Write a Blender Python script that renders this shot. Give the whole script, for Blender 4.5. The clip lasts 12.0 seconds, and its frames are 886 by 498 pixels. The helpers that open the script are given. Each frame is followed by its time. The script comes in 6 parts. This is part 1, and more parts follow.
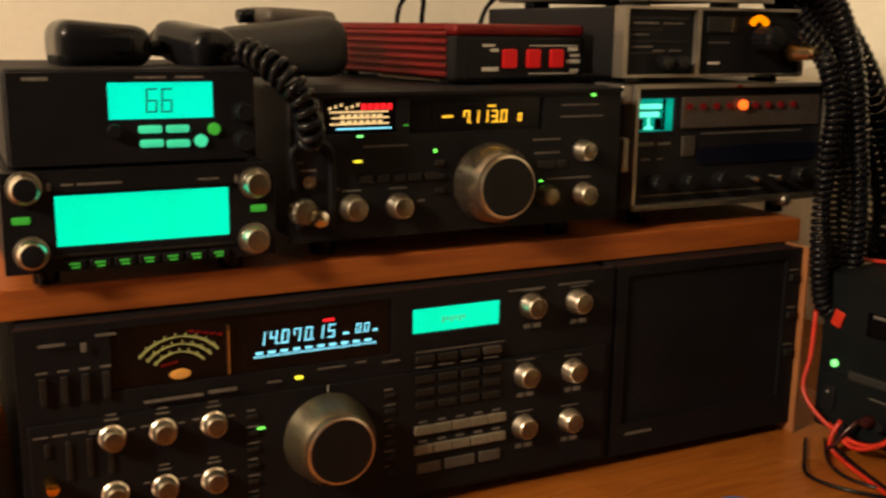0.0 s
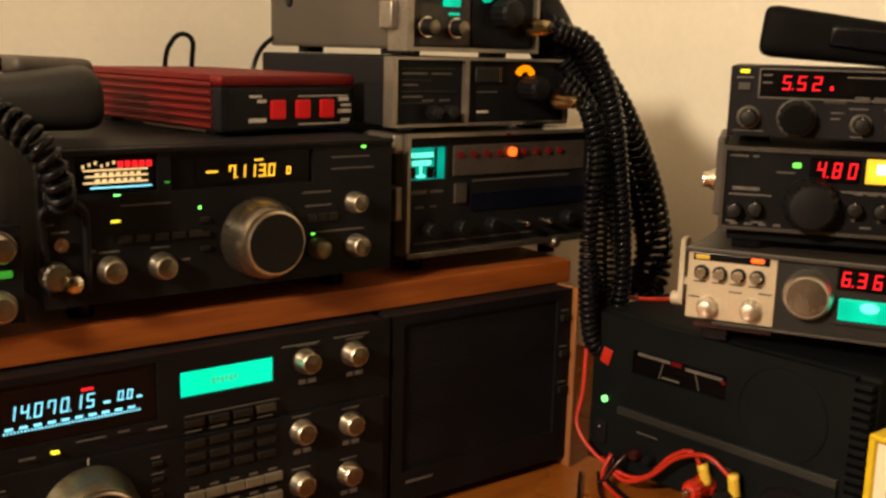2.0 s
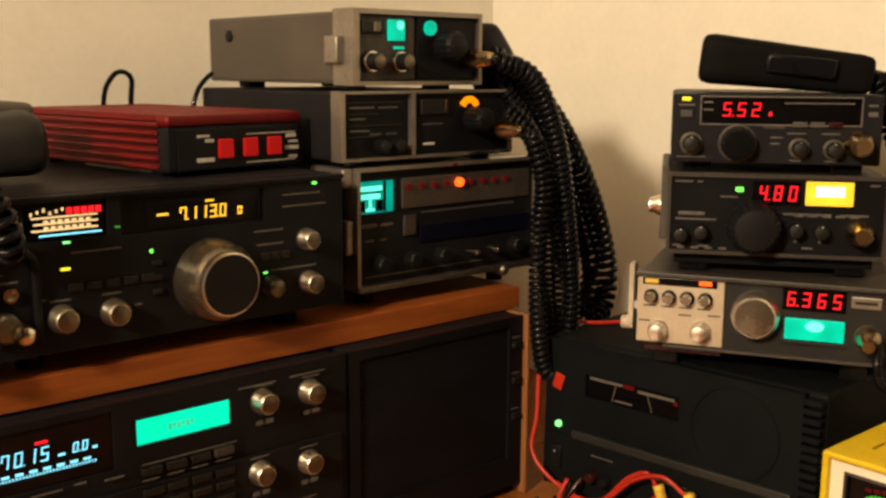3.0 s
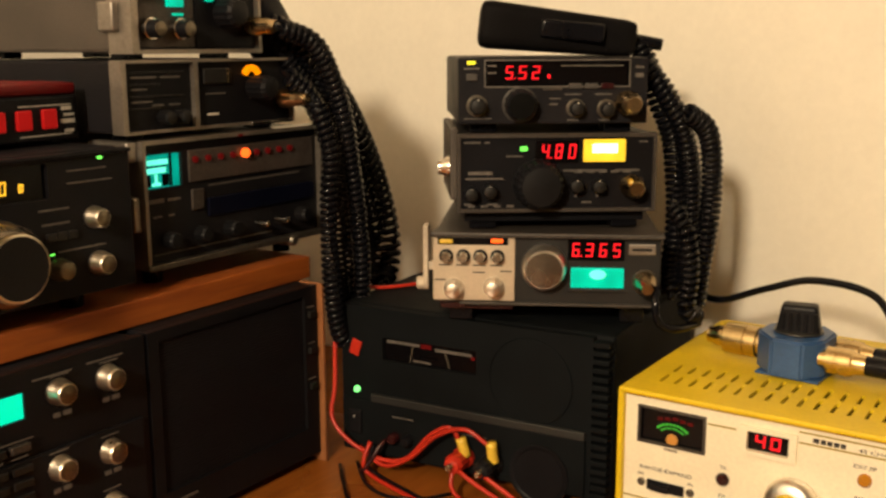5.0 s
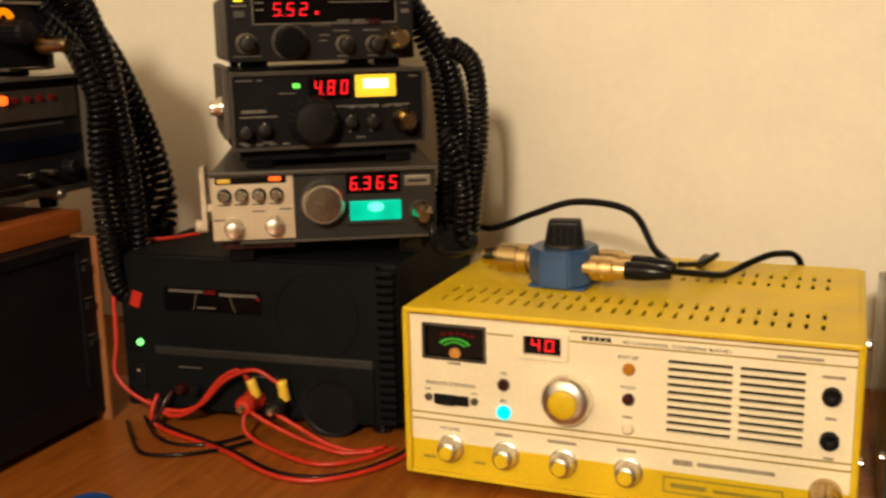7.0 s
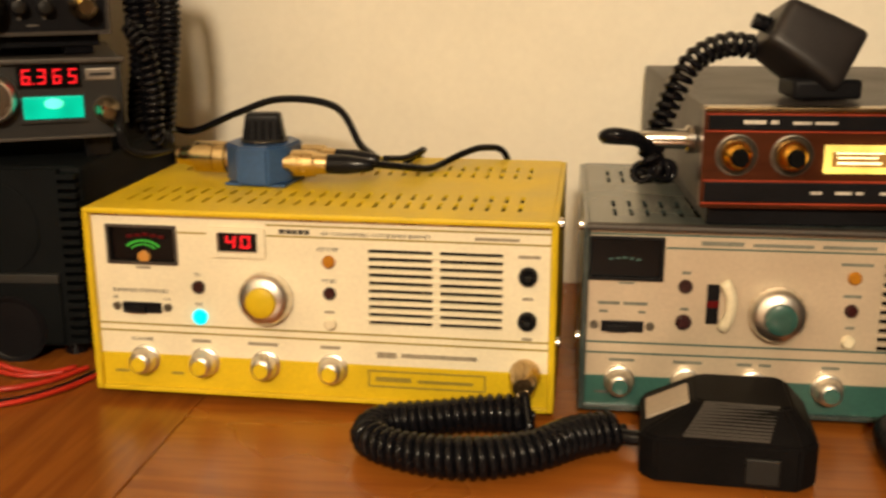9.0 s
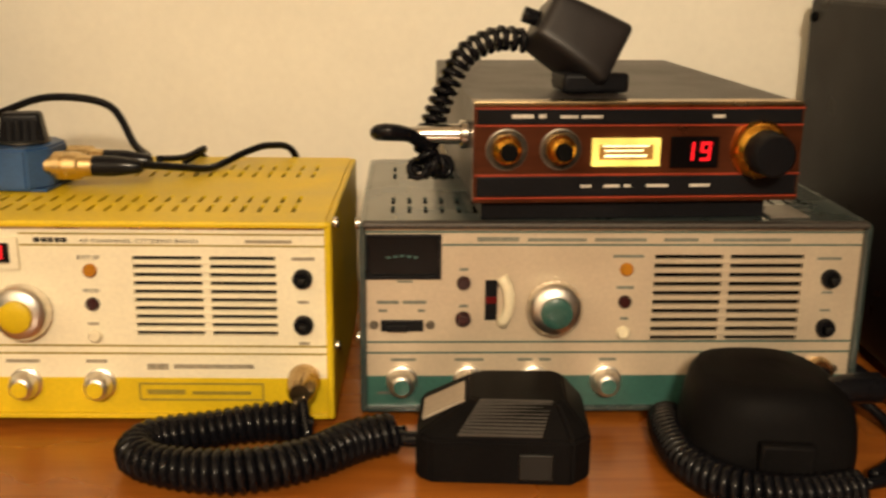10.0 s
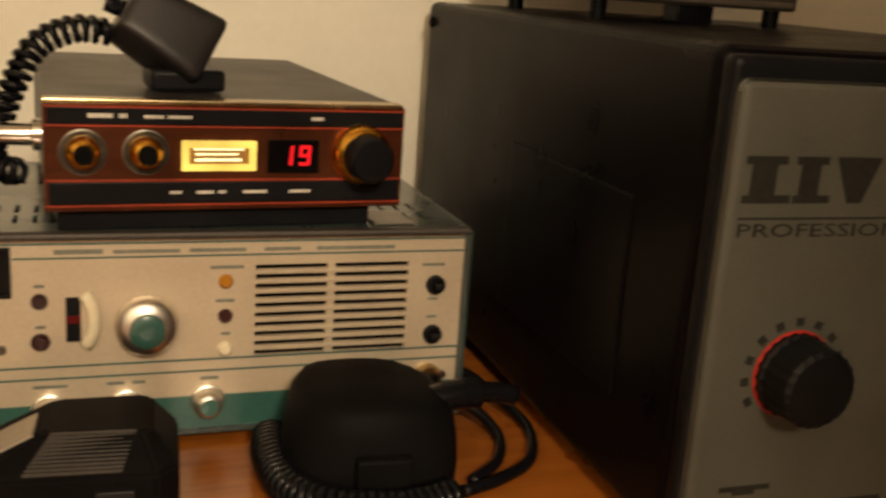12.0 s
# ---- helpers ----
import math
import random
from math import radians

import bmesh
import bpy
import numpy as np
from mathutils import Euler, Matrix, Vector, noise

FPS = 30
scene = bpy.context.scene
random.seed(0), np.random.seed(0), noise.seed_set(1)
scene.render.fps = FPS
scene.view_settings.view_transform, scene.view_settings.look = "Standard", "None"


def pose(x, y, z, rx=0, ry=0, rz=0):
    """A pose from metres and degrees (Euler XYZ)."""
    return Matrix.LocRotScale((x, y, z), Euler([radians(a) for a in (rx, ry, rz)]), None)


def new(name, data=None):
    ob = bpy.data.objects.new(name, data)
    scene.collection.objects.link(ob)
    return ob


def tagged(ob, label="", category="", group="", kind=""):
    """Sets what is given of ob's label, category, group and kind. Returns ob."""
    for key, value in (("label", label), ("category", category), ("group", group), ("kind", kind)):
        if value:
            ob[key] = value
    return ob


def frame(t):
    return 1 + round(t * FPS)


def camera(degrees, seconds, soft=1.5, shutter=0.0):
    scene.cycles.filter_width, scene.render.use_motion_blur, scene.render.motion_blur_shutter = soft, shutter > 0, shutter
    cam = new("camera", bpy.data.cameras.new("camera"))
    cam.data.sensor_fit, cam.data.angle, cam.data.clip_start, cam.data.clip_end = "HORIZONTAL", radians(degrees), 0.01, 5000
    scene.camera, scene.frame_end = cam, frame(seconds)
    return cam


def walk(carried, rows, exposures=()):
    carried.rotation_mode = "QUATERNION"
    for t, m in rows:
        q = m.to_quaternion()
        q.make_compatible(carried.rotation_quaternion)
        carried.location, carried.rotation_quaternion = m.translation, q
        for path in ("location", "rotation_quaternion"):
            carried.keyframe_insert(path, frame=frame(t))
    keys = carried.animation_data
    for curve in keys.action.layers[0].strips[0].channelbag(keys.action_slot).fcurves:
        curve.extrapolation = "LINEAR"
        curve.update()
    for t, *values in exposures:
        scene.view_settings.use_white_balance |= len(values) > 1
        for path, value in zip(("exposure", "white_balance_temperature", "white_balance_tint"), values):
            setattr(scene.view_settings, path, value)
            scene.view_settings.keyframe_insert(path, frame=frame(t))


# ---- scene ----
cam = camera(46.6, 12.0, soft=2.65, shutter=0.4)
# seconds, x, y, z, yaw, pitch, roll
ROWS = [
    (0, 0.0094, -0.0106, 1.0562, -26.01, -12.12, -0.74),
    (0.5, 0.0194, -0.0139, 1.0616, -29.11, -11.93, -1.03),
    (1, 0.0268, -0.0149, 1.0659, -31.25, -11.42, -1.32),
    (1.5, 0.0307, -0.0110, 1.0745, -34.23, -11.45, -1.66),
    (2, 0.0343, -0.0117, 1.0799, -36.85, -11.04, -1.48),
    (2.5, 0.0313, -0.0126, 1.0905, -38.21, -10.62, -0.92),
    (2.7, 0.0279, -0.0092, 1.0903, -39.31, -10.28, -0.58),
    (4.3, -0.0110, 0.0329, 1.0834, -51.58, -10.44, -0.23),
    (4.5, -0.0120, 0.0327, 1.0816, -53.58, -10.68, -0.03),
    (5, -0.0123, 0.0319, 1.0827, -56.31, -11.21, 0.22),
    (5.5, -0.0151, 0.0310, 1.0786, -58.65, -11.58, 0.45),
    (6, -0.0208, 0.0293, 1.0722, -61.19, -12.34, 0.43),
    (6.5, -0.0250, 0.0244, 1.0619, -63.74, -12.09, 0.83),
    (7, -0.0296, 0.0205, 1.0468, -68.77, -12.06, 1.20),
    (7.2, -0.0264, 0.0171, 1.0374, -70.13, -11.40, 1.08),
    (8.8, -0.0019, -0.0072, 1.0105, -79.96, -15.37, 0.28),
    (9, 0.0050, -0.0082, 1.0056, -82.34, -15.22, -0.03),
    (9.5, 0.0173, -0.0379, 1.0063, -86.35, -15.69, 0.22),
    (10, 0.0250, -0.0498, 1.0045, -90.90, -15.48, -0.55),
    (10.5, 0.0301, -0.0632, 1.0015, -94.63, -15.09, -1.44),
    (11, 0.0371, -0.0761, 1.0005, -97.58, -15.23, -2.08),
    (11.5, 0.0441, -0.0851, 1.0021, -102.67, -15.17, -3.06),
    (12, 0.0531, -0.1043, 1.0016, -107.86, -14.75, -3.97),
]
walk(cam, [(t, pose(x, y, z, 90 + pitch, roll, yaw)) for t, x, y, z, yaw, pitch, roll in ROWS], [(0, 0.04), (2.5, 0.10), (5.5, 0.0), (6.6, -0.05), (9.0, -0.10), (10.5, -0.13), (11.5, -0.26), (12.0, -0.44)])

# ---- world and light: one warm room lamp behind and to the left of the camera ----
world = bpy.data.worlds.new("world")
scene.world = world
world.use_nodes = True
world.node_tree.nodes["Background"].inputs[0].default_value = (0.02, 0.018, 0.015, 1)
world.node_tree.nodes["Background"].inputs[1].default_value = 0.3
lamp_data = bpy.data.lights.new("room_lamp", "POINT")
lamp_data.energy, lamp_data.color, lamp_data.shadow_soft_size = 185, (1.0, 0.80, 0.55), 0.13
lamp = new("room_lamp", lamp_data)
lamp.location = (-1.5, -0.12, 1.9)
scene.view_settings.exposure = 0.0


# ---- materials ----
def node_mat(name):
    m = bpy.data.materials.new(name)
    m.use_nodes = True
    nt = m.node_tree
    return m, nt, nt.nodes["Principled BSDF"]


def surf(name, col, rough=0.5, metal=0.0, grain=400.0, vary=0.25, bump=0.05, dirt=0.2, coat=0.0, stretch=(1, 1, 1), spec=0.5):
    """A worn surface: fine grain and broad smudges in colour, gloss and relief."""
    m, nt, p = node_mat(name)
    n, l = nt.nodes, nt.links
    tc = n.new("ShaderNodeTexCoord")
    mp = n.new("ShaderNodeMapping")
    mp.inputs["Scale"].default_value = stretch
    l.new(tc.outputs["Object"], mp.inputs[0])
    fine, broad = n.new("ShaderNodeTexNoise"), n.new("ShaderNodeTexNoise")
    fine.inputs["Scale"].default_value, fine.inputs["Detail"].default_value = grain, 3
    broad.inputs["Scale"].default_value, broad.inputs["Detail"].default_value = 22, 4
    l.new(mp.outputs[0], fine.inputs["Vector"])
    l.new(tc.outputs["Object"], broad.inputs["Vector"])
    ramp = n.new("ShaderNodeMapRange")
    ramp.inputs["From Min"].default_value, ramp.inputs["From Max"].default_value = 0.3, 0.7
    ramp.inputs["To Min"].default_value, ramp.inputs["To Max"].default_value = 1 - vary, 1 + vary
    l.new(fine.outputs["Fac"], ramp.inputs["Value"])
    ramp2 = n.new("ShaderNodeMapRange")
    ramp2.inputs["From Min"].default_value, ramp2.inputs["From Max"].default_value = 0.3, 0.7
    ramp2.inputs["To Min"].default_value, ramp2.inputs["To Max"].default_value = 1 - dirt, 1 + dirt
    l.new(broad.outputs["Fac"], ramp2.inputs["Value"])
    mul = n.new("ShaderNodeMath")
    mul.operation = "MULTIPLY"
    l.new(ramp.outputs[0], mul.inputs[0])
    l.new(ramp2.outputs[0], mul.inputs[1])
    mix = n.new("ShaderNodeVectorMath")
    mix.operation = "SCALE"
    mix.inputs[0].default_value = col
    l.new(mul.outputs[0], mix.inputs["Scale"])
    l.new(mix.outputs[0], p.inputs["Base Color"])
    rr = n.new("ShaderNodeMapRange")
    rr.inputs["To Min"].default_value, rr.inputs["To Max"].default_value = max(rough - 0.12, 0.03), min(rough + 0.15, 1)
    l.new(broad.outputs["Fac"], rr.inputs["Value"])
    l.new(rr.outputs[0], p.inputs["Roughness"])
    p.inputs["Metallic"].default_value = metal
    p.inputs["Specular IOR Level"].default_value = spec
    p.inputs["Coat Weight"].default_value = coat
    p.inputs["Coat Roughness"].default_value = 0.15
    bp = n.new("ShaderNodeBump")
    bp.inputs["Strength"].default_value, bp.inputs["Distance"].default_value = bump, 0.001
    l.new(fine.outputs["Fac"], bp.inputs["Height"])
    l.new(bp.outputs[0], p.inputs["Normal"])
    return m


def glow(name, col, strength, base=None, patch=0.25):
    """A lit display or lamp, slightly uneven in brightness."""
    m, nt, p = node_mat(name)
    n, l = nt.nodes, nt.links
    p.inputs["Base Color"].default_value = (*(base or [c * 0.3 for c in col]), 1)
    p.inputs["Roughness"].default_value = 0.3
    p.inputs["Specular IOR Level"].default_value = 0.1
    p.inputs["Emission Color"].default_value = (*col, 1)
    tc, nz, mr = n.new("ShaderNodeTexCoord"), n.new("ShaderNodeTexNoise"), n.new("ShaderNodeMapRange")
    nz.inputs["Scale"].default_value = 30
    l.new(tc.outputs["Object"], nz.inputs["Vector"])
    mr.inputs["From Min"].default_value, mr.inputs["From Max"].default_value = 0.3, 0.7
    mr.inputs["To Min"].default_value, mr.inputs["To Max"].default_value = strength * (1 - patch), strength * (1 + patch)
    l.new(nz.outputs["Fac"], mr.inputs["Value"])
    l.new(mr.outputs[0], p.inputs["Emission Strength"])
    return m


def wood(name, a, b, rough, stretch):
    m, nt, p = node_mat(name)
    n, l = nt.nodes, nt.links
    tc, mp = n.new("ShaderNodeTexCoord"), n.new("ShaderNodeMapping")
    mp.inputs["Scale"].default_value = stretch
    l.new(tc.outputs["Object"], mp.inputs[0])
    grain, cloud, pore = (n.new("ShaderNodeTexNoise") for _ in range(3))
    grain.inputs["Scale"].default_value, grain.inputs["Detail"].default_value, grain.inputs["Distortion"].default_value = 9, 8, 0.6
    cloud.inputs["Scale"].default_value, cloud.inputs["Detail"].default_value = 6, 3
    pore.inputs["Scale"].default_value, pore.inputs["Detail"].default_value = 60, 2
    l.new(mp.outputs[0], grain.inputs["Vector"])
    l.new(mp.outputs[0], pore.inputs["Vector"])
    l.new(tc.outputs["Object"], cloud.inputs["Vector"])
    cr = n.new("ShaderNodeValToRGB")
    cr.color_ramp.elements[0].position, cr.color_ramp.elements[1].position = 0.32, 0.68
    cr.color_ramp.elements[0].color, cr.color_ramp.elements[1].color = (*a, 1), (*b, 1)
    l.new(grain.outputs["Fac"], cr.inputs[0])
    mr = n.new("ShaderNodeMapRange")
    mr.inputs["To Min"].default_value, mr.inputs["To Max"].default_value = 0.75, 1.25
    l.new(cloud.outputs["Fac"], mr.inputs["Value"])
    sc = n.new("ShaderNodeVectorMath")
    sc.operation = "SCALE"
    l.new(cr.outputs[0], sc.inputs[0])
    l.new(mr.outputs[0], sc.inputs["Scale"])
    l.new(sc.outputs[0], p.inputs["Base Color"])
    rg = n.new("ShaderNodeMapRange")
    rg.inputs["To Min"].default_value, rg.inputs["To Max"].default_value = rough - 0.08, rough + 0.12
    l.new(cloud.outputs["Fac"], rg.inputs["Value"])
    l.new(rg.outputs[0], p.inputs["Roughness"])
    bp = n.new("ShaderNodeBump")
    bp.inputs["Strength"].default_value, bp.inputs["Distance"].default_value = 0.08, 0.001
    l.new(pore.outputs["Fac"], bp.inputs["Height"])
    l.new(bp.outputs[0], p.inputs["Normal"])
    return m


PLASTER = surf("wall_plaster", (0.80, 0.76, 0.66), 0.75, grain=160, vary=0.02, bump=0.12, dirt=0.022)
WALLDARK = surf("tan_wallpaper", (0.30, 0.23, 0.165), 0.8, grain=60, vary=0.1, bump=0.1, dirt=0.2)
CEIL = surf("ceiling_paint", (0.45, 0.37, 0.28), 0.8, grain=120, vary=0.03, bump=0.1, dirt=0.03)
FLOOR = wood("floor_boards", (0.06, 0.035, 0.02), (0.10, 0.06, 0.035), 0.45, (2, 14, 1))
DESK = wood("desk_veneer", (0.25, 0.070, 0.009), (0.34, 0.112, 0.015), 0.24, (14, 1.2, 14))
DESK_A = wood("desk_veneer_cross", (0.22, 0.062, 0.009), (0.31, 0.098, 0.014), 0.24, (1.2, 14, 14))
SHELF = wood("shelf_board", (0.23, 0.052, 0.006), (0.34, 0.088, 0.011), 0.5, (1.5, 16, 20))
EDGE = wood("edge_band", (0.22, 0.08, 0.026), (0.31, 0.125, 0.045), 0.5, (20, 20, 1.5))
BLACK = surf("black_plastic", (0.0075, 0.0074, 0.0090), 0.36, vary=0.3, bump=0.15, grain=900, spec=0.12)
BLACK_CASE = surf("black_case_paint", (0.0100, 0.0094, 0.0115), 0.5, vary=0.3, bump=0.3, grain=1200, spec=0.12)
GLOSS = surf("black_window", (0.003, 0.0025, 0.003), 0.18, vary=0.1, bump=0.0, spec=0.25)
DARK = surf("dark_inside", (0.004, 0.004, 0.004), 0.8, vary=0.1, bump=0, spec=0.05)
RUBBER = surf("black_rubber", (0.0055, 0.0055, 0.0072), 0.15, vary=0.2, bump=0.03, grain=600, spec=0.18)
KEY = surf("grey_key", (0.05, 0.045, 0.04), 0.5, vary=0.15)
KEY_DARK = surf("dark_key", (0.009, 0.0085, 0.008), 0.45, spec=0.3, vary=0.15)
KEY_PALE = surf("pale_key", (0.13, 0.11, 0.08), 0.5, vary=0.15)
CHROME = surf("worn_chrome", (0.70, 0.66, 0.60), 0.17, metal=1.0, vary=0.1, bump=0.05, dirt=0.25)
ALU = surf("brushed_aluminium", (0.80, 0.76, 0.70), 0.36, metal=1.0, grain=500, vary=0.05, bump=0.02, dirt=0.10)
GOLDM = surf("gold_plated_metal", (0.90, 0.47, 0.07), 0.24, metal=1.0, vary=0.1)
BRASS = surf("nickel_brass", (0.52, 0.38, 0.21), 0.24, metal=1.0, vary=0.12, dirt=0.3)
PLUGBRASS = surf("connector_brass", (0.62, 0.46, 0.23), 0.22, metal=1.0, vary=0.1, dirt=0.25)
BRONZEPALE = surf("pale_dial_bronze", (0.26, 0.22, 0.175), 0.26, metal=0.92, vary=0.10)
BRONZE = surf("dial_bronze_grey", (0.19, 0.165, 0.115), 0.30, metal=0.9, vary=0.15)
DIALFACE = surf("dial_face", (0.006, 0.006, 0.007), 0.45, metal=0.0, spec=0.2, vary=0.2)
SILVER = surf("silver_paint", (0.30, 0.27, 0.235), 0.34, metal=0.75, vary=0.12, dirt=0.25)
SATIN = surf("satin_panel", (0.42, 0.36, 0.29), 0.4, metal=0.35, vary=0.08, dirt=0.12)
GREYMET = surf("grey_hammered_case", (0.060, 0.049, 0.040), 0.5, vary=0.2, bump=0.3, grain=700)
CASETOP = surf("brown_black_case", (0.026, 0.0205, 0.0195), 0.42, vary=0.2, bump=0.2, grain=700)
GREYDARK = surf("dark_grey_case", (0.013, 0.012, 0.0115), 0.5, spec=0.3, vary=0.2, bump=0.2, grain=700)
CHARCOAL = surf("charcoal_panel", (0.0095, 0.0092, 0.0108), 0.42, spec=0.18, vary=0.15, bump=0.1)
BROWNISH = surf("brown_grey_case", (0.05, 0.042, 0.036), 0.5, metal=0.3, vary=0.2, bump=0.2)
RED = surf("red_anodised", (0.125, 0.0038, 0.0042), 0.42, spec=0.25, metal=0.15, vary=0.2, stretch=(1, 0.1, 6), bump=0.2)
REDBTN = glow("red_rocker", (0.75, 0.012, 0.01), 0.3, (0.22, 0.006, 0.006))
PSUGREEN = surf("green_grey_paint", (0.0056, 0.0068, 0.0078), 0.55, spec=0.06, vary=0.2, bump=0.25, grain=900)
PSUSTRIP = surf("grey_strip", (0.016, 0.017, 0.0165), 0.45, vary=0.15)
YELLOW = surf("yellow_enamel", (0.66, 0.47, 0.012), 0.40, vary=0.06, bump=0.1, dirt=0.1, coat=0.05, spec=0.35)
CREAM = surf("cream_panel", (0.80, 0.74, 0.56), 0.42, vary=0.05, bump=0.05, dirt=0.06)
TEALP = surf("teal_enamel", (0.035, 0.11, 0.095), 0.3, vary=0.1, bump=0.08, dirt=0.2, coat=0.4)
TEALTOP = surf("teal_grey_enamel", (0.035, 0.05, 0.048), 0.25, vary=0.1, bump=0.08, dirt=0.25, coat=0.5)
PALE = surf("champagne_panel", (0.58, 0.49, 0.37), 0.36, metal=0.3, vary=0.05, dirt=0.08)
OLIVE = surf("olive_print", (0.30, 0.23, 0.03), 0.5, vary=0.1)
TEALPRINT = surf("teal_print", (0.04, 0.10, 0.09), 0.5, vary=0.1)
INK = surf("dark_print", (0.02, 0.018, 0.016), 0.6, vary=0.2)
PALEPRINT = surf("faded_print", (0.30, 0.26, 0.19), 0.6, vary=0.25)
TEALPALE = surf("faded_teal_print", (0.17, 0.18, 0.15), 0.6, vary=0.25)
WHITEINK = surf("white_print", (0.55, 0.52, 0.46), 0.6, vary=0.2)
REDRING = surf("red_ring", (0.42, 0.02, 0.012), 0.4, vary=0.1)
KNOBMET = surf("satin_knob_metal", (0.78, 0.71, 0.60), 0.30, metal=1.0, vary=0.1, dirt=0.2)
GREYINK = surf("grey_print", (0.10, 0.09, 0.08), 0.6, vary=0.3)
COPPER = surf("copper_faceplate", (0.105, 0.030, 0.012), 0.30, metal=0.65, vary=0.15, stretch=(0.1, 1, 1))
REDLINE = surf("red_trim", (0.35, 0.05, 0.02), 0.4, metal=0.3, vary=0.1)
KLVGREY = surf("grey_faceplate", (0.072, 0.070, 0.056), 0.6, vary=0.08, bump=0.15, grain=900, dirt=0.12)
KLVCASE = surf("black_crackle_case", (0.0042, 0.0034, 0.0042), 0.30, spec=0.075, vary=0.2, bump=0.12, grain=1100)
BLUE = surf("blue_enamel", (0.030, 0.080, 0.20), 0.33, vary=0.12, dirt=0.25)
BLUEBAND = surf("blue_black_band", (0.0025, 0.0035, 0.012), 0.35, spec=0.2, vary=0.1)
BLUEDARK = surf("blue_plastic", (0.01, 0.06, 0.28), 0.35, vary=0.1)
REDWIRE = surf("red_wire", (0.46, 0.024, 0.010), 0.38, vary=0.12)
YELPLUG = surf("yellow_plug", (0.75, 0.50, 0.05), 0.45, vary=0.1)
AMBERL = surf("amber_lens", (0.42, 0.17, 0.012), 0.2, vary=0.1)
REDL = surf("dark_red_lens", (0.03, 0.006, 0.007), 0.2, vary=0.1)
WHITEL = surf("white_lens", (0.75, 0.68, 0.50), 0.3, vary=0.05)
KNOBFACE = surf("dull_knob_face", (0.17, 0.145, 0.11), 0.30, metal=0.95, vary=0.15, dirt=0.25)
MICBLACK = surf("matt_black_mic", (0.0060, 0.0055, 0.0058), 0.5, vary=0.25, bump=0.2, grain=900, spec=0.035)
KLVINK = surf("grey_black_print", (0.022, 0.021, 0.018), 0.6, vary=0.2, spec=0.15)
MICGREY = surf("dark_mic_plastic", (0.017, 0.0145, 0.0150), 0.36, vary=0.2, bump=0.15, grain=900, spec=0.3)
STRIPGREY = surf("grey_channel_strip", (0.10, 0.082, 0.072), 0.38, metal=0.45, vary=0.15, dirt=0.2)
STEEL = surf("dull_steel", (0.16, 0.145, 0.12), 0.34, metal=0.85, vary=0.2)
IVORY = surf("ivory_bracket", (0.55, 0.47, 0.36), 0.5, vary=0.1)

LCD = glow("lit_lcd", (0.0, 0.90, 0.50), 1.0, (0.0, 0.2, 0.15), 0.06)
LCDTOP = glow("lit_lcd_pale", (0.0, 0.88, 0.58), 1.0, (0.0, 0.2, 0.15), 0.06)
LCDINK = surf("lcd_segment", (0.0, 0.10, 0.08), 0.5, vary=0.1)
KEYGREEN = glow("lit_key", (0.06, 0.72, 0.36), 0.7)
GREENTAG = glow("lit_legend", (0.06, 0.45, 0.04), 0.5)
METERIN = glow("brown_lit_meter", (0.55, 0.26, 0.06), 0.5)
CYAN = glow("cyan_vfd", (0.25, 0.80, 1.0), 1.1)
AMBER = glow("amber_vfd", (1.0, 0.52, 0.03), 1.2)
AMBERW = glow("pale_amber_scale", (1.0, 0.66, 0.28), 0.9)
SCALE = glow("dim_meter_scale", (0.55, 0.48, 0.14), 0.30)
REDLED = glow("red_led", (1.0, 0.015, 0.02), 1.3, patch=0.1)
# Faint red glow for LEDs, also put on red marks that are no lamps.
REDDIM = glow("dim_red_glow", (0.5, 0.012, 0.012), 0.10, (0.05, 0.004, 0.004))
REDORANGE = glow("red_orange_lamp", (1.0, 0.10, 0.01), 2.4)
ORANGE = glow("orange_lamp", (1.0, 0.26, 0.0), 1.2)
GREENLED = glow("green_led", (0.18, 1.0, 0.10), 1.6)
GREENPALE = glow("pale_green_led", (0.22, 1.0, 0.22), 1.8)
YELLED = glow("yellow_led", (1.0, 0.85, 0.04), 1.3)
YELLAMP = glow("yellow_lit_meter", (1.0, 0.60, 0.03), 1.15, (0.2, 0.1, 0.01), patch=0.3)
WARMLAMP = glow("warm_meter_lamp", (1.0, 0.86, 0.42), 3.0)
TURQ = glow("turquoise_meter", (0.0, 0.72, 0.45), 0.75, patch=0.4)
TURQDIM = glow("dim_turquoise_meter", (0.0, 0.45, 0.32), 0.6, patch=0.4)
TURQHOT = glow("turquoise_hot", (0.15, 1.0, 0.68), 1.25)
CYANLED = glow("cyan_led", (0.0, 0.85, 0.95), 1.6, patch=0.05)
GREENSCALE = glow("green_scale", (0.10, 0.7, 0.06), 0.5)
METERFRAME = glow("bright_meter_frame", (1.0, 0.72, 0.14), 1.7, (0.2, 0.1, 0.01), patch=0.35)
BROWNBULB = glow("meter_bulb", (1.0, 0.40, 0.07), 0.28)


# ---- building helpers ----
def part(name, bm, material, parent=None, label=""):
    me = bpy.data.meshes.new(name)
    bm.normal_update()
    bm.to_mesh(me)
    bm.free()
    me.materials.append(material)
    ob = new(name, me)
    if parent is not None:
        ob.parent = parent
    return tagged(ob, label)


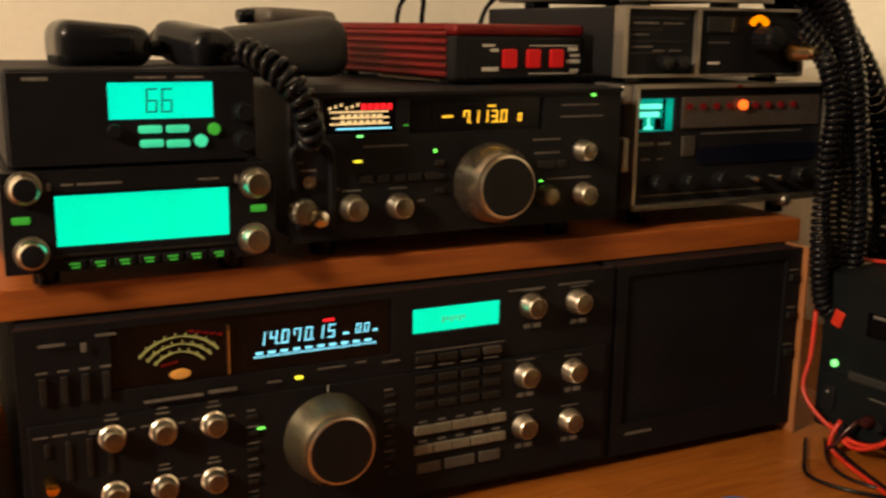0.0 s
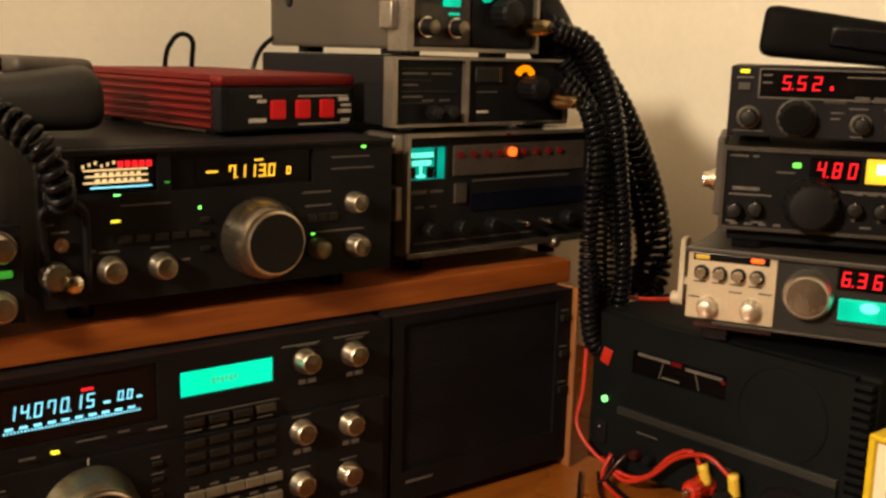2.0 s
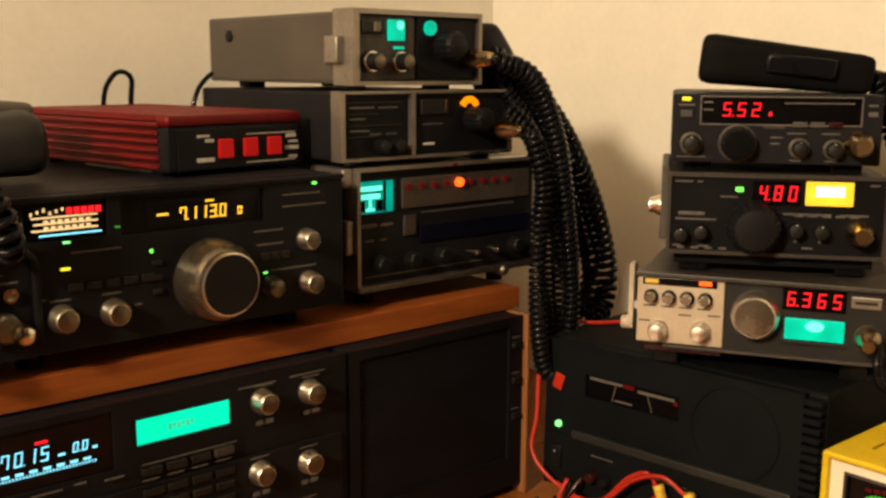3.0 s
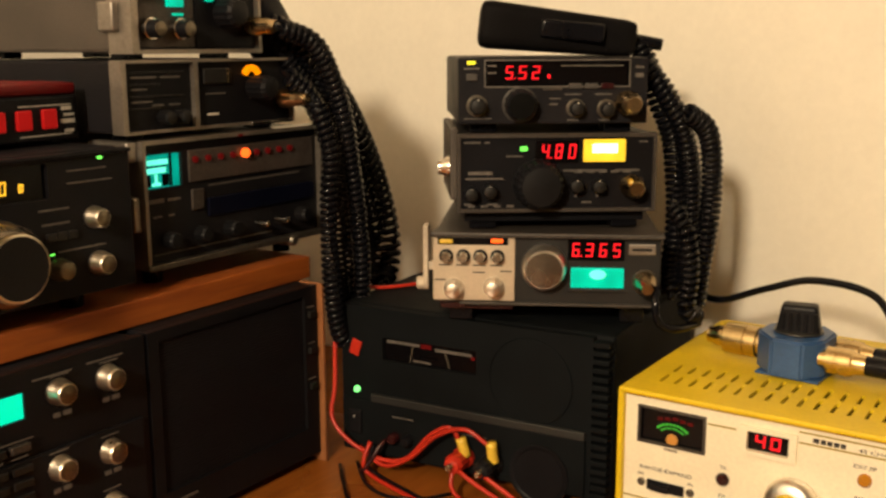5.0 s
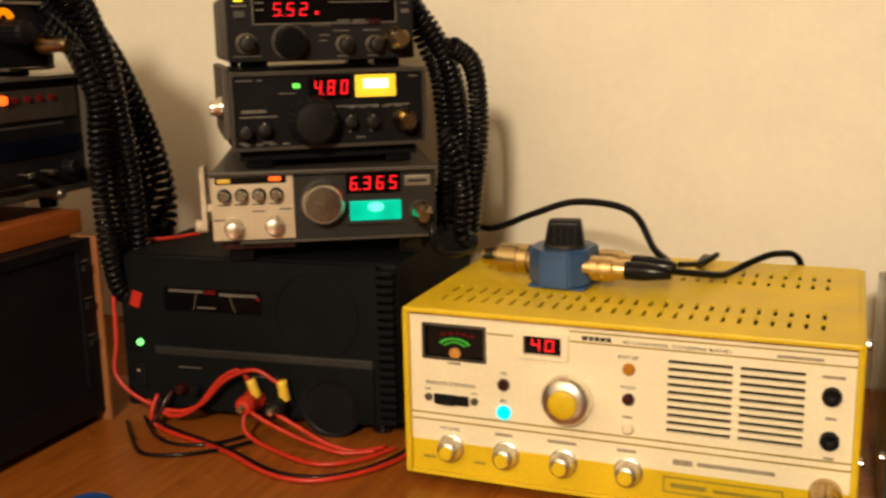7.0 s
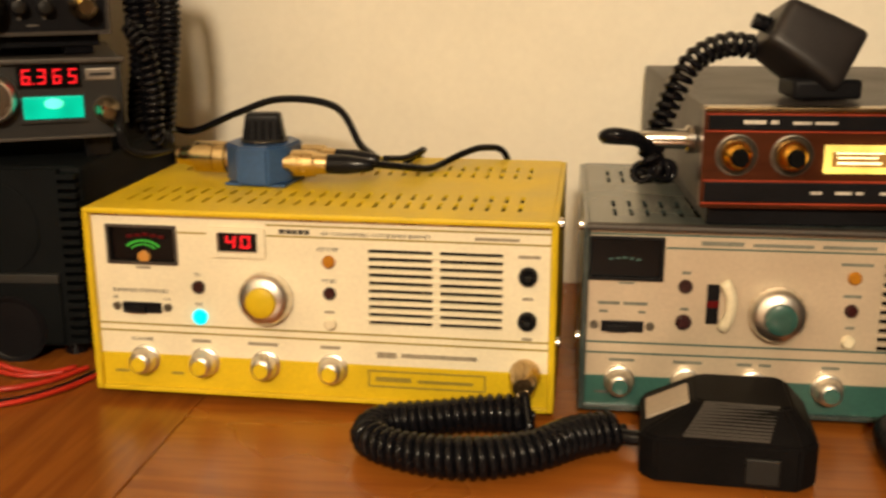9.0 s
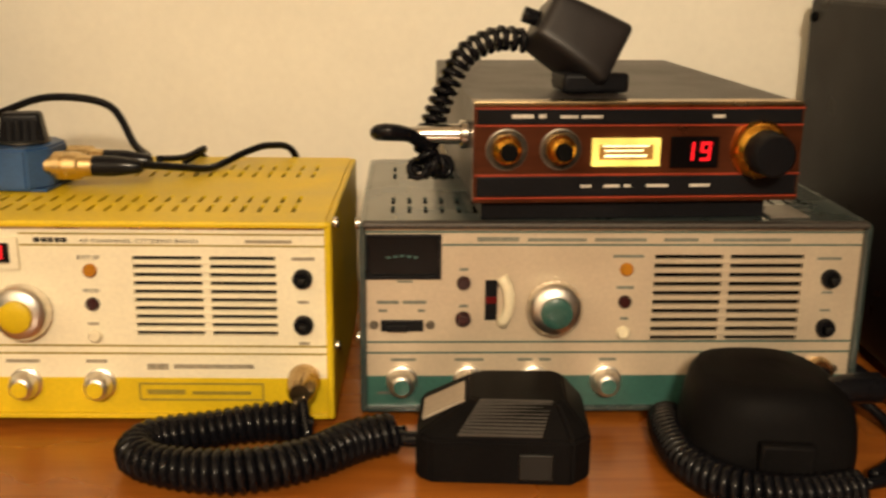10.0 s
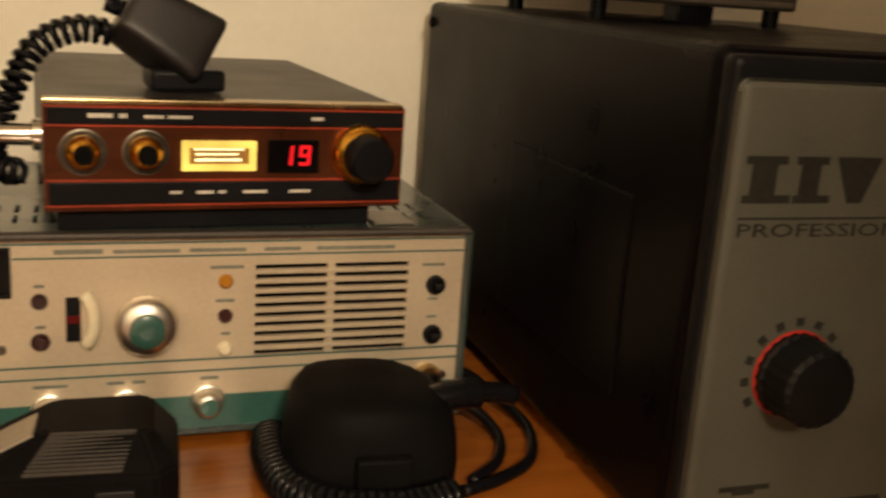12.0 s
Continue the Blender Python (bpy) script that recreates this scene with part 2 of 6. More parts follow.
def box(x0, x1, y0, y1, z0, z1, r=0.0, seg=2):
    bm = bmesh.new()
    bmesh.ops.create_cube(bm, size=1)
    for v in bm.verts:
        v.co = Vector(((x0 + x1) / 2 + v.co.x * (x1 - x0), (y0 + y1) / 2 + v.co.y * (y1 - y0), (z0 + z1) / 2 + v.co.z * (z1 - z0)))
    if r > 0:
        bmesh.ops.bevel(bm, geom=bm.edges[:], offset=r, segments=seg, affect="EDGES", profile=0.6)
        if seg > 1:
            for f in bm.faces:
                f.smooth = f.calc_area() < (4 * r) ** 2
    return bm


def join(*some):
    bm = bmesh.new()
    for b in some:
        me = bpy.data.meshes.new("tmp")
        b.to_mesh(me)
        b.free()
        bm.from_mesh(me)
        bpy.data.meshes.remove(me)
    return bm


def shifted(bm, m):
    bm.transform(m)
    return bm


def lathe(profile, n=28, u=0.0, z=0.0, ribs=0, depth=0.0):
    """A turned shape about an axis that points to the front (-y). profile: (radius, y) pairs from back to front."""
    bm = bmesh.new()
    rings = []
    for r, y in profile:
        ring = []
        for k in range(n):
            a = 2 * math.pi * k / n
            rr = r * (1 - (depth if ribs and (k % 2) else 0))
            ring.append(bm.verts.new((u + rr * math.cos(a), y, z + rr * math.sin(a))))
        rings.append(ring)
    for p, q in zip(rings, rings[1:]):
        for k in range(n):
            f = bm.faces.new((p[k], p[(k + 1) % n], q[(k + 1) % n], q[k]))
            f.smooth = not ribs
    bm.faces.new(rings[-1])
    bm.faces.new(list(reversed(rings[0])))
    bmesh.ops.recalc_face_normals(bm, faces=bm.faces[:])
    for e in bm.edges:
        if len(e.link_faces) == 2 and e.calc_face_angle(0) > 0.75:
            e.smooth = False
    return bm


def smooth_path(pts, step=0.003):
    """A Catmull-Rom curve through the points, sampled at even steps."""
    pts = [Vector(p) for p in pts]
    ext = [2 * pts[0] - pts[1]] + pts + [2 * pts[-1] - pts[-2]]
    dense = []
    for k in range(1, len(ext) - 2):
        a, b, c, d = ext[k - 1 : k + 3]
        for i in range(24):
            t = i / 24
            dense.append(0.5 * (2 * b + (c - a) * t + (2 * a - 5 * b + 4 * c - d) * t**2 + (3 * b - a - 3 * c + d) * t**3))
    dense.append(pts[-1])
    out, left = [dense[0]], step
    for a, b in zip(dense, dense[1:]):
        length = (b - a).length
        at = 0.0
        while length - at >= left:
            at += left
            out.append(a.lerp(b, at / length))
            left = step
        left -= length - at
    out.append(dense[-1])
    return out


def frames_along(path):
    t = [(b - a).normalized() for a, b in zip(path, path[1:])]
    t.append(t[-1])
    n = t[0].orthogonal().normalized()
    out = []
    for p, d in zip(path, t):
        n = (n - d * n.dot(d)).normalized()
        out.append((p, n, d.cross(n)))
    return out


def tube_raw(path, r, n=8):
    verts, faces = [], []
    for p, a, b in frames_along(path):
        for k in range(n):
            w = 2 * math.pi * k / n
            verts.append(p + a * (r * math.cos(w)) + b * (r * math.sin(w)))
    m = len(path)
    for i in range(m - 1):
        for k in range(n):
            faces.append((i * n + k, i * n + (k + 1) % n, (i + 1) * n + (k + 1) % n, (i + 1) * n + k))
    faces.append(tuple(reversed(range(n))))
    faces.append(tuple(range((m - 1) * n, m * n)))
    me = bpy.data.meshes.new("tmp")
    me.from_pydata(verts, [], faces)
    bm = bmesh.new()
    bm.from_mesh(me)
    bpy.data.meshes.remove(me)
    for f in bm.faces:
        f.smooth = True
    return bm


def tube(pts, r, n=8, step=0.004):
    return tube_raw(smooth_path(pts, step), r, n)


def coil(pts, big, r, pitch, turn=11):
    """A coiled cord along a curve."""
    base = frames_along(smooth_path(pts, pitch / turn))
    helix = []
    for i, (p, a, b) in enumerate(base):
        w = 2 * math.pi * i / turn
        wob = big * (1 + 0.06 * math.sin(i * 0.013) + 0.04 * math.sin(i * 0.037))
        helix.append(p + a * (wob * math.cos(w)) + b * (wob * math.sin(w)))
    return tube_raw(helix, r, 6)


def panel(u0, u1, z0, z1, rects, y0=0.0, y1=0.003, up=False):
    """A plate in the x-z plane (or x-y plane, with up) with rectangular openings that go through it."""
    us = sorted({u0, u1, *[c for r in rects for c in r[:2]]})
    zs = sorted({z0, z1, *[c for r in rects for c in r[2:]]})
    bm = bmesh.new()
    grid = {}

    def vert(i, j, d):
        if (i, j, d) not in grid:
            y = y1 if d else y0
            grid[i, j, d] = bm.verts.new((us[i], zs[j], y) if up else (us[i], y, zs[j]))
        return grid[i, j, d]

    def full(i, j):
        if not (0 <= i < len(us) - 1 and 0 <= j < len(zs) - 1):
            return False
        cu, cz = (us[i] + us[i + 1]) / 2, (zs[j] + zs[j + 1]) / 2
        return not any(r[0] < cu < r[1] and r[2] < cz < r[3] for r in rects)

    for i in range(len(us) - 1):
        for j in range(len(zs) - 1):
            if not full(i, j):
                continue
            for d in (0, 1):
                bm.faces.new([vert(i, j, d), vert(i + 1, j, d), vert(i + 1, j + 1, d), vert(i, j + 1, d)])
            for di, dj, e in ((-1, 0, ((i, j), (i, j + 1))), (1, 0, ((i + 1, j), (i + 1, j + 1))), (0, -1, ((i, j), (i + 1, j))), (0, 1, ((i, j + 1), (i + 1, j + 1)))):
                if not full(i + di, j + dj):
                    (a, b), (c, d2) = e
                    bm.faces.new([vert(a, b, 0), vert(c, d2, 0), vert(c, d2, 1), vert(a, b, 1)])
    bmesh.ops.recalc_face_normals(bm, faces=bm.faces[:])
    return bm


SEGS = {"0": "abcdef", "1": "bc", "2": "abged", "3": "abgcd", "4": "fgbc", "5": "afgcd", "6": "afgedc", "7": "abcf", "8": "abcdefg", "9": "abcdfg", "-": "g", " ": ""}


def digits(text, u, z, h, y=-0.0006, w=None, gap=None, lean=0.12, thick=None):
    """Seven-segment figures; u, z: lower left corner; h: height."""
    w, bm, x = w or h * 0.5, bmesh.new(), u
    gap, th = gap or h * 0.28, thick or h * 0.11

    def bar(x0, x1, z0, z1):
        vs = [bm.verts.new((a + lean * (b - z), yy, b)) for yy in (y, y + 0.0005) for a, b in ((x0, z0), (x1, z0), (x1, z1), (x0, z1))]
        for f in ((0, 1, 2, 3), (7, 6, 5, 4), (0, 4, 5, 1), (1, 5, 6, 2), (2, 6, 7, 3), (3, 7, 4, 0)):
            bm.faces.new([vs[k] for k in f])

    e = th * 0.15
    for c in text:
        if c == ".":
            bar(x - gap * 0.75, x - gap * 0.75 + th, z, z + th)
            continue
        for s in SEGS[c]:
            x0, x1, z0, z1 = {
                "a": (x + e, x + w - e, z + h - th, z + h), "d": (x + e, x + w - e, z, z + th), "g": (x + e, x + w - e, z + h / 2 - th / 2, z + h / 2 + th / 2),
                "f": (x, x + th, z + h / 2 + e, z + h - e), "e": (x, x + th, z + e, z + h / 2 - e), "b": (x + w - th, x + w, z + h / 2 + e, z + h - e), "c": (x + w - th, x + w, z + e, z + h / 2 - e),
            }[s]
            bar(x0, x1, z0, z1)
        x += w + gap
    bmesh.ops.recalc_face_normals(bm, faces=bm.faces[:])
    return bm


def words(text, u, z, h, y=-0.0004, width=None):
    """Lettering on a front panel, standing in the x-z plane, as a mesh. u, z: lower left; width squeezes it to a length."""
    cu = bpy.data.curves.new("tmp", "FONT")
    cu.body, cu.size, cu.extrude, cu.resolution_u = text, h * 1.38, 0.00008, 2
    ob = bpy.data.objects.new("tmp", cu)
    scene.collection.objects.link(ob)
    me = bpy.data.meshes.new_from_object(ob.evaluated_get(bpy.context.evaluated_depsgraph_get()))
    bpy.data.objects.remove(ob)
    bpy.data.curves.remove(cu)
    bm = bmesh.new()
    bm.from_mesh(me)
    bpy.data.meshes.remove(me)
    if width and bm.verts:
        xs = [v.co.x for v in bm.verts]
        k = width / (max(xs) - min(xs))
        for v in bm.verts:
            v.co.x = (v.co.x - min(xs)) * k
    bm.transform(Matrix.Translation((u, y, z)) @ Matrix.Rotation(math.pi / 2, 4, "X"))
    return bm


def bars(rows, y=-0.0003, t=0.0003):
    """Plain bars in place of print that cannot be read: (u, z, length, height) each."""
    return join(*[box(u, u + w, y, y + t, z, z + h) for u, z, w, h in rows])


class Rig:
    """A device: x to the viewer's right along its front, y away from the viewer, z given as height in the room."""

    def __init__(self, name, x, y, z, rz, label, category, group=""):
        self.root = tagged(new(name), label, category, group)
        self.root.empty_display_size = 0.02
        self.root.matrix_world = pose(x, y, z, 0, 0, rz)
        self.z = z

    def add(self, name, bm, material, parent=None, label=""):
        bm.transform(Matrix.Translation((0, 0, -self.z)))
        ob = part(name, bm, material, parent or self.root, label)
        return tagged(ob, kind="stuff") if name in ("digit", "lettering", "small_print", "meter_scale", "band_print", "name_print", "name_frame_print") else ob

    def box(self, name, u0, u1, y0, y1, z0, z1, material, r=0.0008, parent=None, label="", seg=2):
        return self.add(name, box(u0, u1, y0, y1, z0, z1, r, seg), material, parent, label)

    def knob(self, name, u, z, r, d, material, cap=None, ribs=0, base=None, label="", skirt=1.0, n=28, dome=0.25, line=None):
        prof = [(r * skirt, -0.0002), (r * skirt, -d * 0.25), (r, -d * 0.35), (r * 0.98, -d * 0.84), (r * 0.83, -d)]
        k = self.add(name, lathe(prof, n, u, z, ribs, 0.06), material, None, label)
        if cap:
            self.add("cap", lathe([(r * 0.81, -d * 0.98), (r * 0.79, -d * 1.015), (r * 0.45, -d * (1.02 + dome * 0.16)), (r * 0.08, -d * (1.02 + dome * 0.2))], 24, u, z), cap, k)
        if line:
            self.add("pointer", box(u - r * 0.07, u + r * 0.07, -d * 1.03, -d * 0.96, z + r * 0.2, z + r * 0.85), line, k)
        return k

    def digits(self, text, u, z, h, y, w, gap, lean, thick, material, parent):
        for i, c in enumerate(text.replace(".", "")):
            self.add("digit", digits(c, u + i * (w + gap), z, h, y, w, gap, lean, thick), material, parent)
        for i, c in enumerate(text):
            if c == ".":
                k = i - text[:i].count(".")
                self.add("point", digits(".", u + k * (w + gap), z, h, y, w, gap, lean, thick), material, parent)

    def led(self, u, z, w, h, material, y=-0.0008, name="led"):
        return self.box(name, u - w / 2, u + w / 2, y, 0.0005, z - h / 2, z + h / 2, material, min(w, h) * 0.3)

    def feet(self, w, d, z0, z1, inset=0.015, r=0.007, material=None):
        for u in (inset, w - inset):
            for y in (inset, d - inset):
                self.add("foot", shifted(lathe([(r, 0), (r * 0.9, -(z1 - z0))], 16), Matrix.Translation((u, y, z1)) @ Matrix.Rotation(math.pi / 2, 4, "X")), material or RUBBER)


# ---- the room ----
X0, X1, Y0, Y1, H = -3.6, 0.872, -3.4, 0.885, 2.5
DESK_Z = 0.742


def setting(name, bm, material, label, category):
    return tagged(part(name, bm, material), label, category, kind="structure")


setting("floor", box(X0 - 0.1, X1 + 0.1, Y0 - 0.1, Y1 + 0.1, -0.1, 0), FLOOR, "plain brown wooden board floor", "floor")
setting("ceiling", box(X0 - 0.1, X1 + 0.1, Y0 - 0.1, Y1 + 0.1, H, H + 0.1), CEIL, "plain tan painted ceiling", "ceiling")
setting("wall_north", box(X0 - 0.1, X1 + 0.1, Y1, Y1 + 0.1, 0, H), PLASTER, "cream painted plaster wall behind the shelf", "wall")
setting("wall_east", box(X1, X1 + 0.1, Y0, Y1, 0, H), PLASTER, "cream painted plaster wall behind the base stations", "wall")
setting("wall_south", box(X0 - 0.1, X1 + 0.1, Y0 - 0.1, Y0, 0, H), WALLDARK, "plain tan papered wall", "wall")
setting("wall_west", box(X0 - 0.1, X0, Y0, Y1, 0, H), WALLDARK, "plain tan papered wall", "wall")

# Added wall, never in view: softly shades the amplifier and the desk's right end.
setting("unseen_shade_wall", box(-0.75, -0.65, Y0, -0.250, 0, H), WALLDARK, "unseen plain wall added to shade the right end of the desk", "wall")


def desk(name, x0, x1, y0, y1, material, label):
    root = tagged(new(name), label, "desk")
    root.location = (x0, y0, 0)
    off = Matrix.Translation((-x0, -y0, 0))
    part("desktop", shifted(box(x0, x1, y0, y1, DESK_Z - 0.028, DESK_Z, 0.0012), off), material, root)
    for x in (x0 + 0.05, x1 - 0.05):
        for y in (y0 + 0.05, y1 - 0.05):
            part("leg", shifted(box(x - 0.025, x + 0.025, y - 0.025, y + 0.025, 0, DESK_Z - 0.028, 0.003), off), EDGE, root)


desk("desk", -0.75, X1 - 0.002, 0.2245, Y1 - 0.002, DESK_A, "orange-brown veneered desk in the corner")
desk("desk", 0.16, X1 - 0.002, -1.3, 0.2241, DESK, "orange-brown veneered desk along the wall")

# the shelf over the big transceiver
shelf = tagged(new("shelf"), "low orange-brown wooden desk shelf with a thin side panel", "shelf")
shelf.location = (0.3, 0.72, DESK_Z)
off = Matrix.Translation((-0.3, -0.72, -DESK_Z))
part("board", shifted(box(-0.02, 0.6181, 0.5850, 0.872, 0.8945, 0.9125, 0.0010), off), SHELF, shelf)
part("side_panel", shifted(box(0.6050, 0.6078, 0.5620, 0.868, DESK_Z, 0.8943, 0.0008), off), EDGE, shelf)
part("side_panel", shifted(box(-0.02, -0.008, 0.5595, 0.868, DESK_Z, 0.8943, 0.0008), off), EDGE, shelf)


# ---- the big transceiver under the shelf ----
def big_transceiver():
    d = Rig("transceiver", 0.036, 0.567, DESK_Z, 0, "large black amateur radio transceiver with lit meters under the shelf", "radio")
    W, a, b = 0.392, 0.7505, 0.8935
    win = [(0.050, 0.222, 0.852, 0.889), (0.2365, 0.3005, 0.8632, 0.8798)]
    d.box("case", 0.002, W - 0.002, 0.006, 0.29, a + 0.002, b - 0.001, BLACK_CASE, 0.002)
    d.add("front_panel", panel(0, W, a, b, win, 0, 0.006), BLACK)
    d.box("lower_panel", 0.004, W - 0.006, -0.0025, 0.0, a + 0.003, 0.8385, BLACK, 0.0008)
    d.box("display_window", 0.0495, 0.2225, 0.002, 0.004, 0.8515, 0.8895, GLOSS, 0)
    d.feet(W, 0.29, DESK_Z, a + 0.002, 0.03, 0.009)
    # needle meter
    arcs = []
    for rad, th, n in ((0.0265, 0.0004, 26), (0.0215, 0.0003, 22), (0.0165, 0.0003, 18)):
        for k in range(n):
            w = math.radians(145 - 110 * k / n)
            w2 = math.radians(145 - 110 * (k + 0.95) / n)
            c = (0.0885, 0.8555)
            p, q = [(c[0] + rad * 1.05 * math.cos(v), c[1] + rad * 0.92 * math.sin(v)) for v in (w, w2)]
            arcs.append(box(min(p[0], q[0]), max(p[0], q[0]), 0.0012, 0.0018, min(p[1], q[1]) - th / 2, max(p[1], q[1]) + th / 2))
            if k % 3 == 0:
                arcs.append(box(p[0] - 0.0003, p[0] + 0.0003, 0.0012, 0.0018, p[1], p[1] + 0.0022))
    m = d.add("meter_scale", join(*arcs), SCALE, None, "dim yellow lit arcs of a needle meter")
    d.add("red_zone", join(*[box(0.094 + 0.0042 * k, 0.0972 + 0.0042 * k, 0.001, 0.0018, 0.8815 - 0.0009 * k, 0.8830 - 0.0009 * k) for k in range(5)], *[box(0.0775 + 0.0035 * k, 0.0805 + 0.0035 * k, 0.001, 0.0018, 0.8628 + 0.0006 * k, 0.8642 + 0.0006 * k) for k in range(3)]), REDDIM, m)
    d.add("bulb", shifted(lathe([(0.0062, 0.002), (0.0062, 0.001), (0.004, 0.0)], 24), Matrix.Translation((0.0885, 0, 0.8572)) @ Matrix.Diagonal((1, 1, 0.48, 1))), BROWNBULB, m)
    d.box("divider", 0.1162, 0.1174, -0.0008, 0.002, 0.8535, 0.884, BRASS, 0.0003)
    # frequency display
    disp = d.box("display", 0.128, 0.216, 0.0015, 0.0026, 0.8575, 0.8865, GLOSS, 0.0003)
    d.digits("14.070.15", 0.1345, 0.8682, 0.0085, 0.0008, 0.0044, 0.0030, 0.14, 0.0008, CYAN, disp)
    d.digits("0.0", 0.1975, 0.8690, 0.0060, 0.0008, 0.0032, 0.0024, 0.14, 0.0007, CYAN, disp)
    d.add("bargraph", join(*[box(0.1335 + 0.0078 * k, 0.1335 + 0.0078 * k + 0.0044, 0.0008, 0.0014, 0.8628, 0.8643) for k in range(10)], *[box(0.1325 + 0.0019 * k, 0.1334 + 0.0019 * k, 0.0008, 0.0014, 0.8607, 0.8619) for k in range(42)]), CYAN, disp)
    d.add("unit_mark", bars([(0.1892, 0.8690, 0.0040, 0.0014), (0.2092, 0.8690, 0.0032, 0.0014)], 0.0008), CYAN, disp)
    d.add("red_flag", bars([(0.1765, 0.8788, 0.007, 0.0016)], 0.0008), REDLED, disp)
    lcd = d.box("lcd", 0.2365, 0.3005, 0.002, 0.0035, 0.8632, 0.8798, LCD, 0)
    d.add("lcd_shadow", join(*[box(0.258 + 0.003 * k, 0.2602 + 0.003 * k, 0.0016, 0.0019, 0.8685 + 0.0014 * (k % 2), 0.8725) for k in range(6)]), KEYGREEN, lcd)
    for u, z, mt in ((0.1595, 0.8459, YELLED), (0.1346, 0.8175, GREENLED)):
        d.led(u, z, 0.0045, 0.0014, mt, -0.0032)
    # knobs
    for u, z in ((0.048, 0.8259), (0.0766, 0.8254), (0.1062, 0.8249), (0.0763, 0.7905), (0.1053, 0.7896), (0.048, 0.7915)):
        d.knob("knob", u, z, 0.0066, 0.0105, KNOBMET, KNOBFACE, skirt=1.18)
    d.knob("knob", 0.014, 0.8042, 0.0042, 0.012, GOLDM, GOLDM)
    for u, z in ((0.3235, 0.874), (0.3604, 0.8731), (0.3198, 0.8255), (0.358, 0.8237), (0.3194, 0.7884), (0.3567, 0.7871)):
        d.knob("knob", u, z, 0.0078, 0.0110, KNOBMET, KNOBFACE, skirt=1.12)
    dial = d.add("tuning_dial", lathe([(0.0290, -0.0005), (0.0290, -0.003), (0.0279, -0.0045), (0.0268, -0.016), (0.0226, -0.0235)], 48, 0.1775, 0.8045), BRONZE)
    d.add("dial_ring", lathe([(0.0218, -0.0230), (0.0216, -0.0272), (0.0206, -0.0277)], 48, 0.1775, 0.8045), KNOBMET, dial)
    d.add("dial_face", lathe([(0.0204, -0.0272), (0.0199, -0.0281), (0.0005, -0.0283)], 48, 0.1775, 0.8045), DIALFACE, dial)
    # keys
    for k in range(4):
        d.box("key", 0.2376 + k * 0.0165, 0.2506 + k * 0.0165, -0.0042, 0, 0.8445, 0.8495, KEY_DARK if k < 3 else BROWNISH, 0.0006)
        for r, z in enumerate((0.8335, 0.8245, 0.8155)):
            d.box("key", 0.2376 + k * 0.0165, 0.2506 + k * 0.0165, -0.0042, 0, z - 0.0025, z + 0.0022, KEY_DARK, 0.0006)
    for z in (0.8005, 0.787):
        for k in range(5):
            d.box("key", 0.2365 + k * 0.0137, 0.2495 + k * 0.0137, -0.0052, 0, z - 0.005, z + 0.001, KEY_PALE, 0.0006)
    for k, (u0, u1) in enumerate(((0.2385, 0.2555), (0.259, 0.281), (0.285, 0.3005))):
        d.box("key", u0, u1, -0.0046, 0, 0.7685, 0.7755, KEY, 0.0006)
    for k in range(4):
        d.box("slide_switch", 0.0115 + k * 0.0112, 0.0150 + k * 0.0112, -0.003, 0, 0.850, 0.8655, KEY_DARK, 0.0006)
        d.box("slide_switch", 0.0115 + k * 0.0112, 0.0145 + k * 0.0112, -0.004, 0, 0.805 if k else 0.82, 0.828, KEY_DARK, 0.0006)
    for k in range(6):
        d.box("small_key", 0.126, 0.1325, -0.0044, 0, 0.772 + 0.0105 * k, 0.7748 + 0.0105 * k, KEY_DARK, 0.0005)
        d.box("small_key", 0.216, 0.2225, -0.0044, 0, 0.772 + 0.0105 * k, 0.7748 + 0.0105 * k, KEY_DARK, 0.0005)
    rnd = random.Random(3)
    rows = [(0.012, 0.8835, 0.014, 0.0016), (0.042, 0.8865, 0.011, 0.0016), (0.034, 0.8785, 0.003, 0.0055), (0.0665, 0.8435, 0.034, 0.0018), (0.1035, 0.8440, 0.017, 0.0022)]
    rows += [(0.010 + 0.0112 * k, 0.8685, 0.006, 0.0011) for k in range(4)] + [(0.006 + 0.01 * k, 0.8315, 0.008, 0.001) for k in range(4)]
    rows += [(0.305, 0.8855, 0.028, 0.001), (0.344, 0.886, 0.028, 0.001)]
    for u, z in ((0.048, 0.8259), (0.0766, 0.8254), (0.1062, 0.8249), (0.0763, 0.7905), (0.1053, 0.7896)):
        rows += [(u - 0.004, z + 0.0105, 0.008, 0.0011), (u - 0.003, z + 0.0135, 0.006, 0.001), (u + 0.0085, z + 0.003, 0.004, 0.001), (u - 0.0125, z + 0.004, 0.004, 0.001)]
    for u, z in ((0.3235, 0.874), (0.3604, 0.8731), (0.3198, 0.8255), (0.358, 0.8237), (0.3194, 0.7884), (0.3567, 0.7871)):
        rows += [(u - 0.006, z - 0.0155, 0.005, 0.003), (u + 0.001, z - 0.0155, 0.006, 0.003), (u - 0.007, z + 0.0105, 0.014, 0.001)]
    rows += [(0.2376 + k * 0.0165, 0.8412, 0.011, 0.0009) for k in range(4)] + [(0.2376, 0.8515, 0.065, 0.0008)]
    rows += [(0.2400 + k * 0.0137, 0.8030, 0.006, 0.0016) for k in range(5)] + [(0.2400 + k * 0.0137, 0.7895, 0.006, 0.0016) for k in range(5)]
    rows += [(0.126, 0.7768 + 0.0105 * k, 0.005 + 0.004 * rnd.random(), 0.001) for k in range(6)] + [(0.2155, 0.7768 + 0.0105 * k, 0.004 + 0.004 * rnd.random(), 0.001) for k in range(6)]
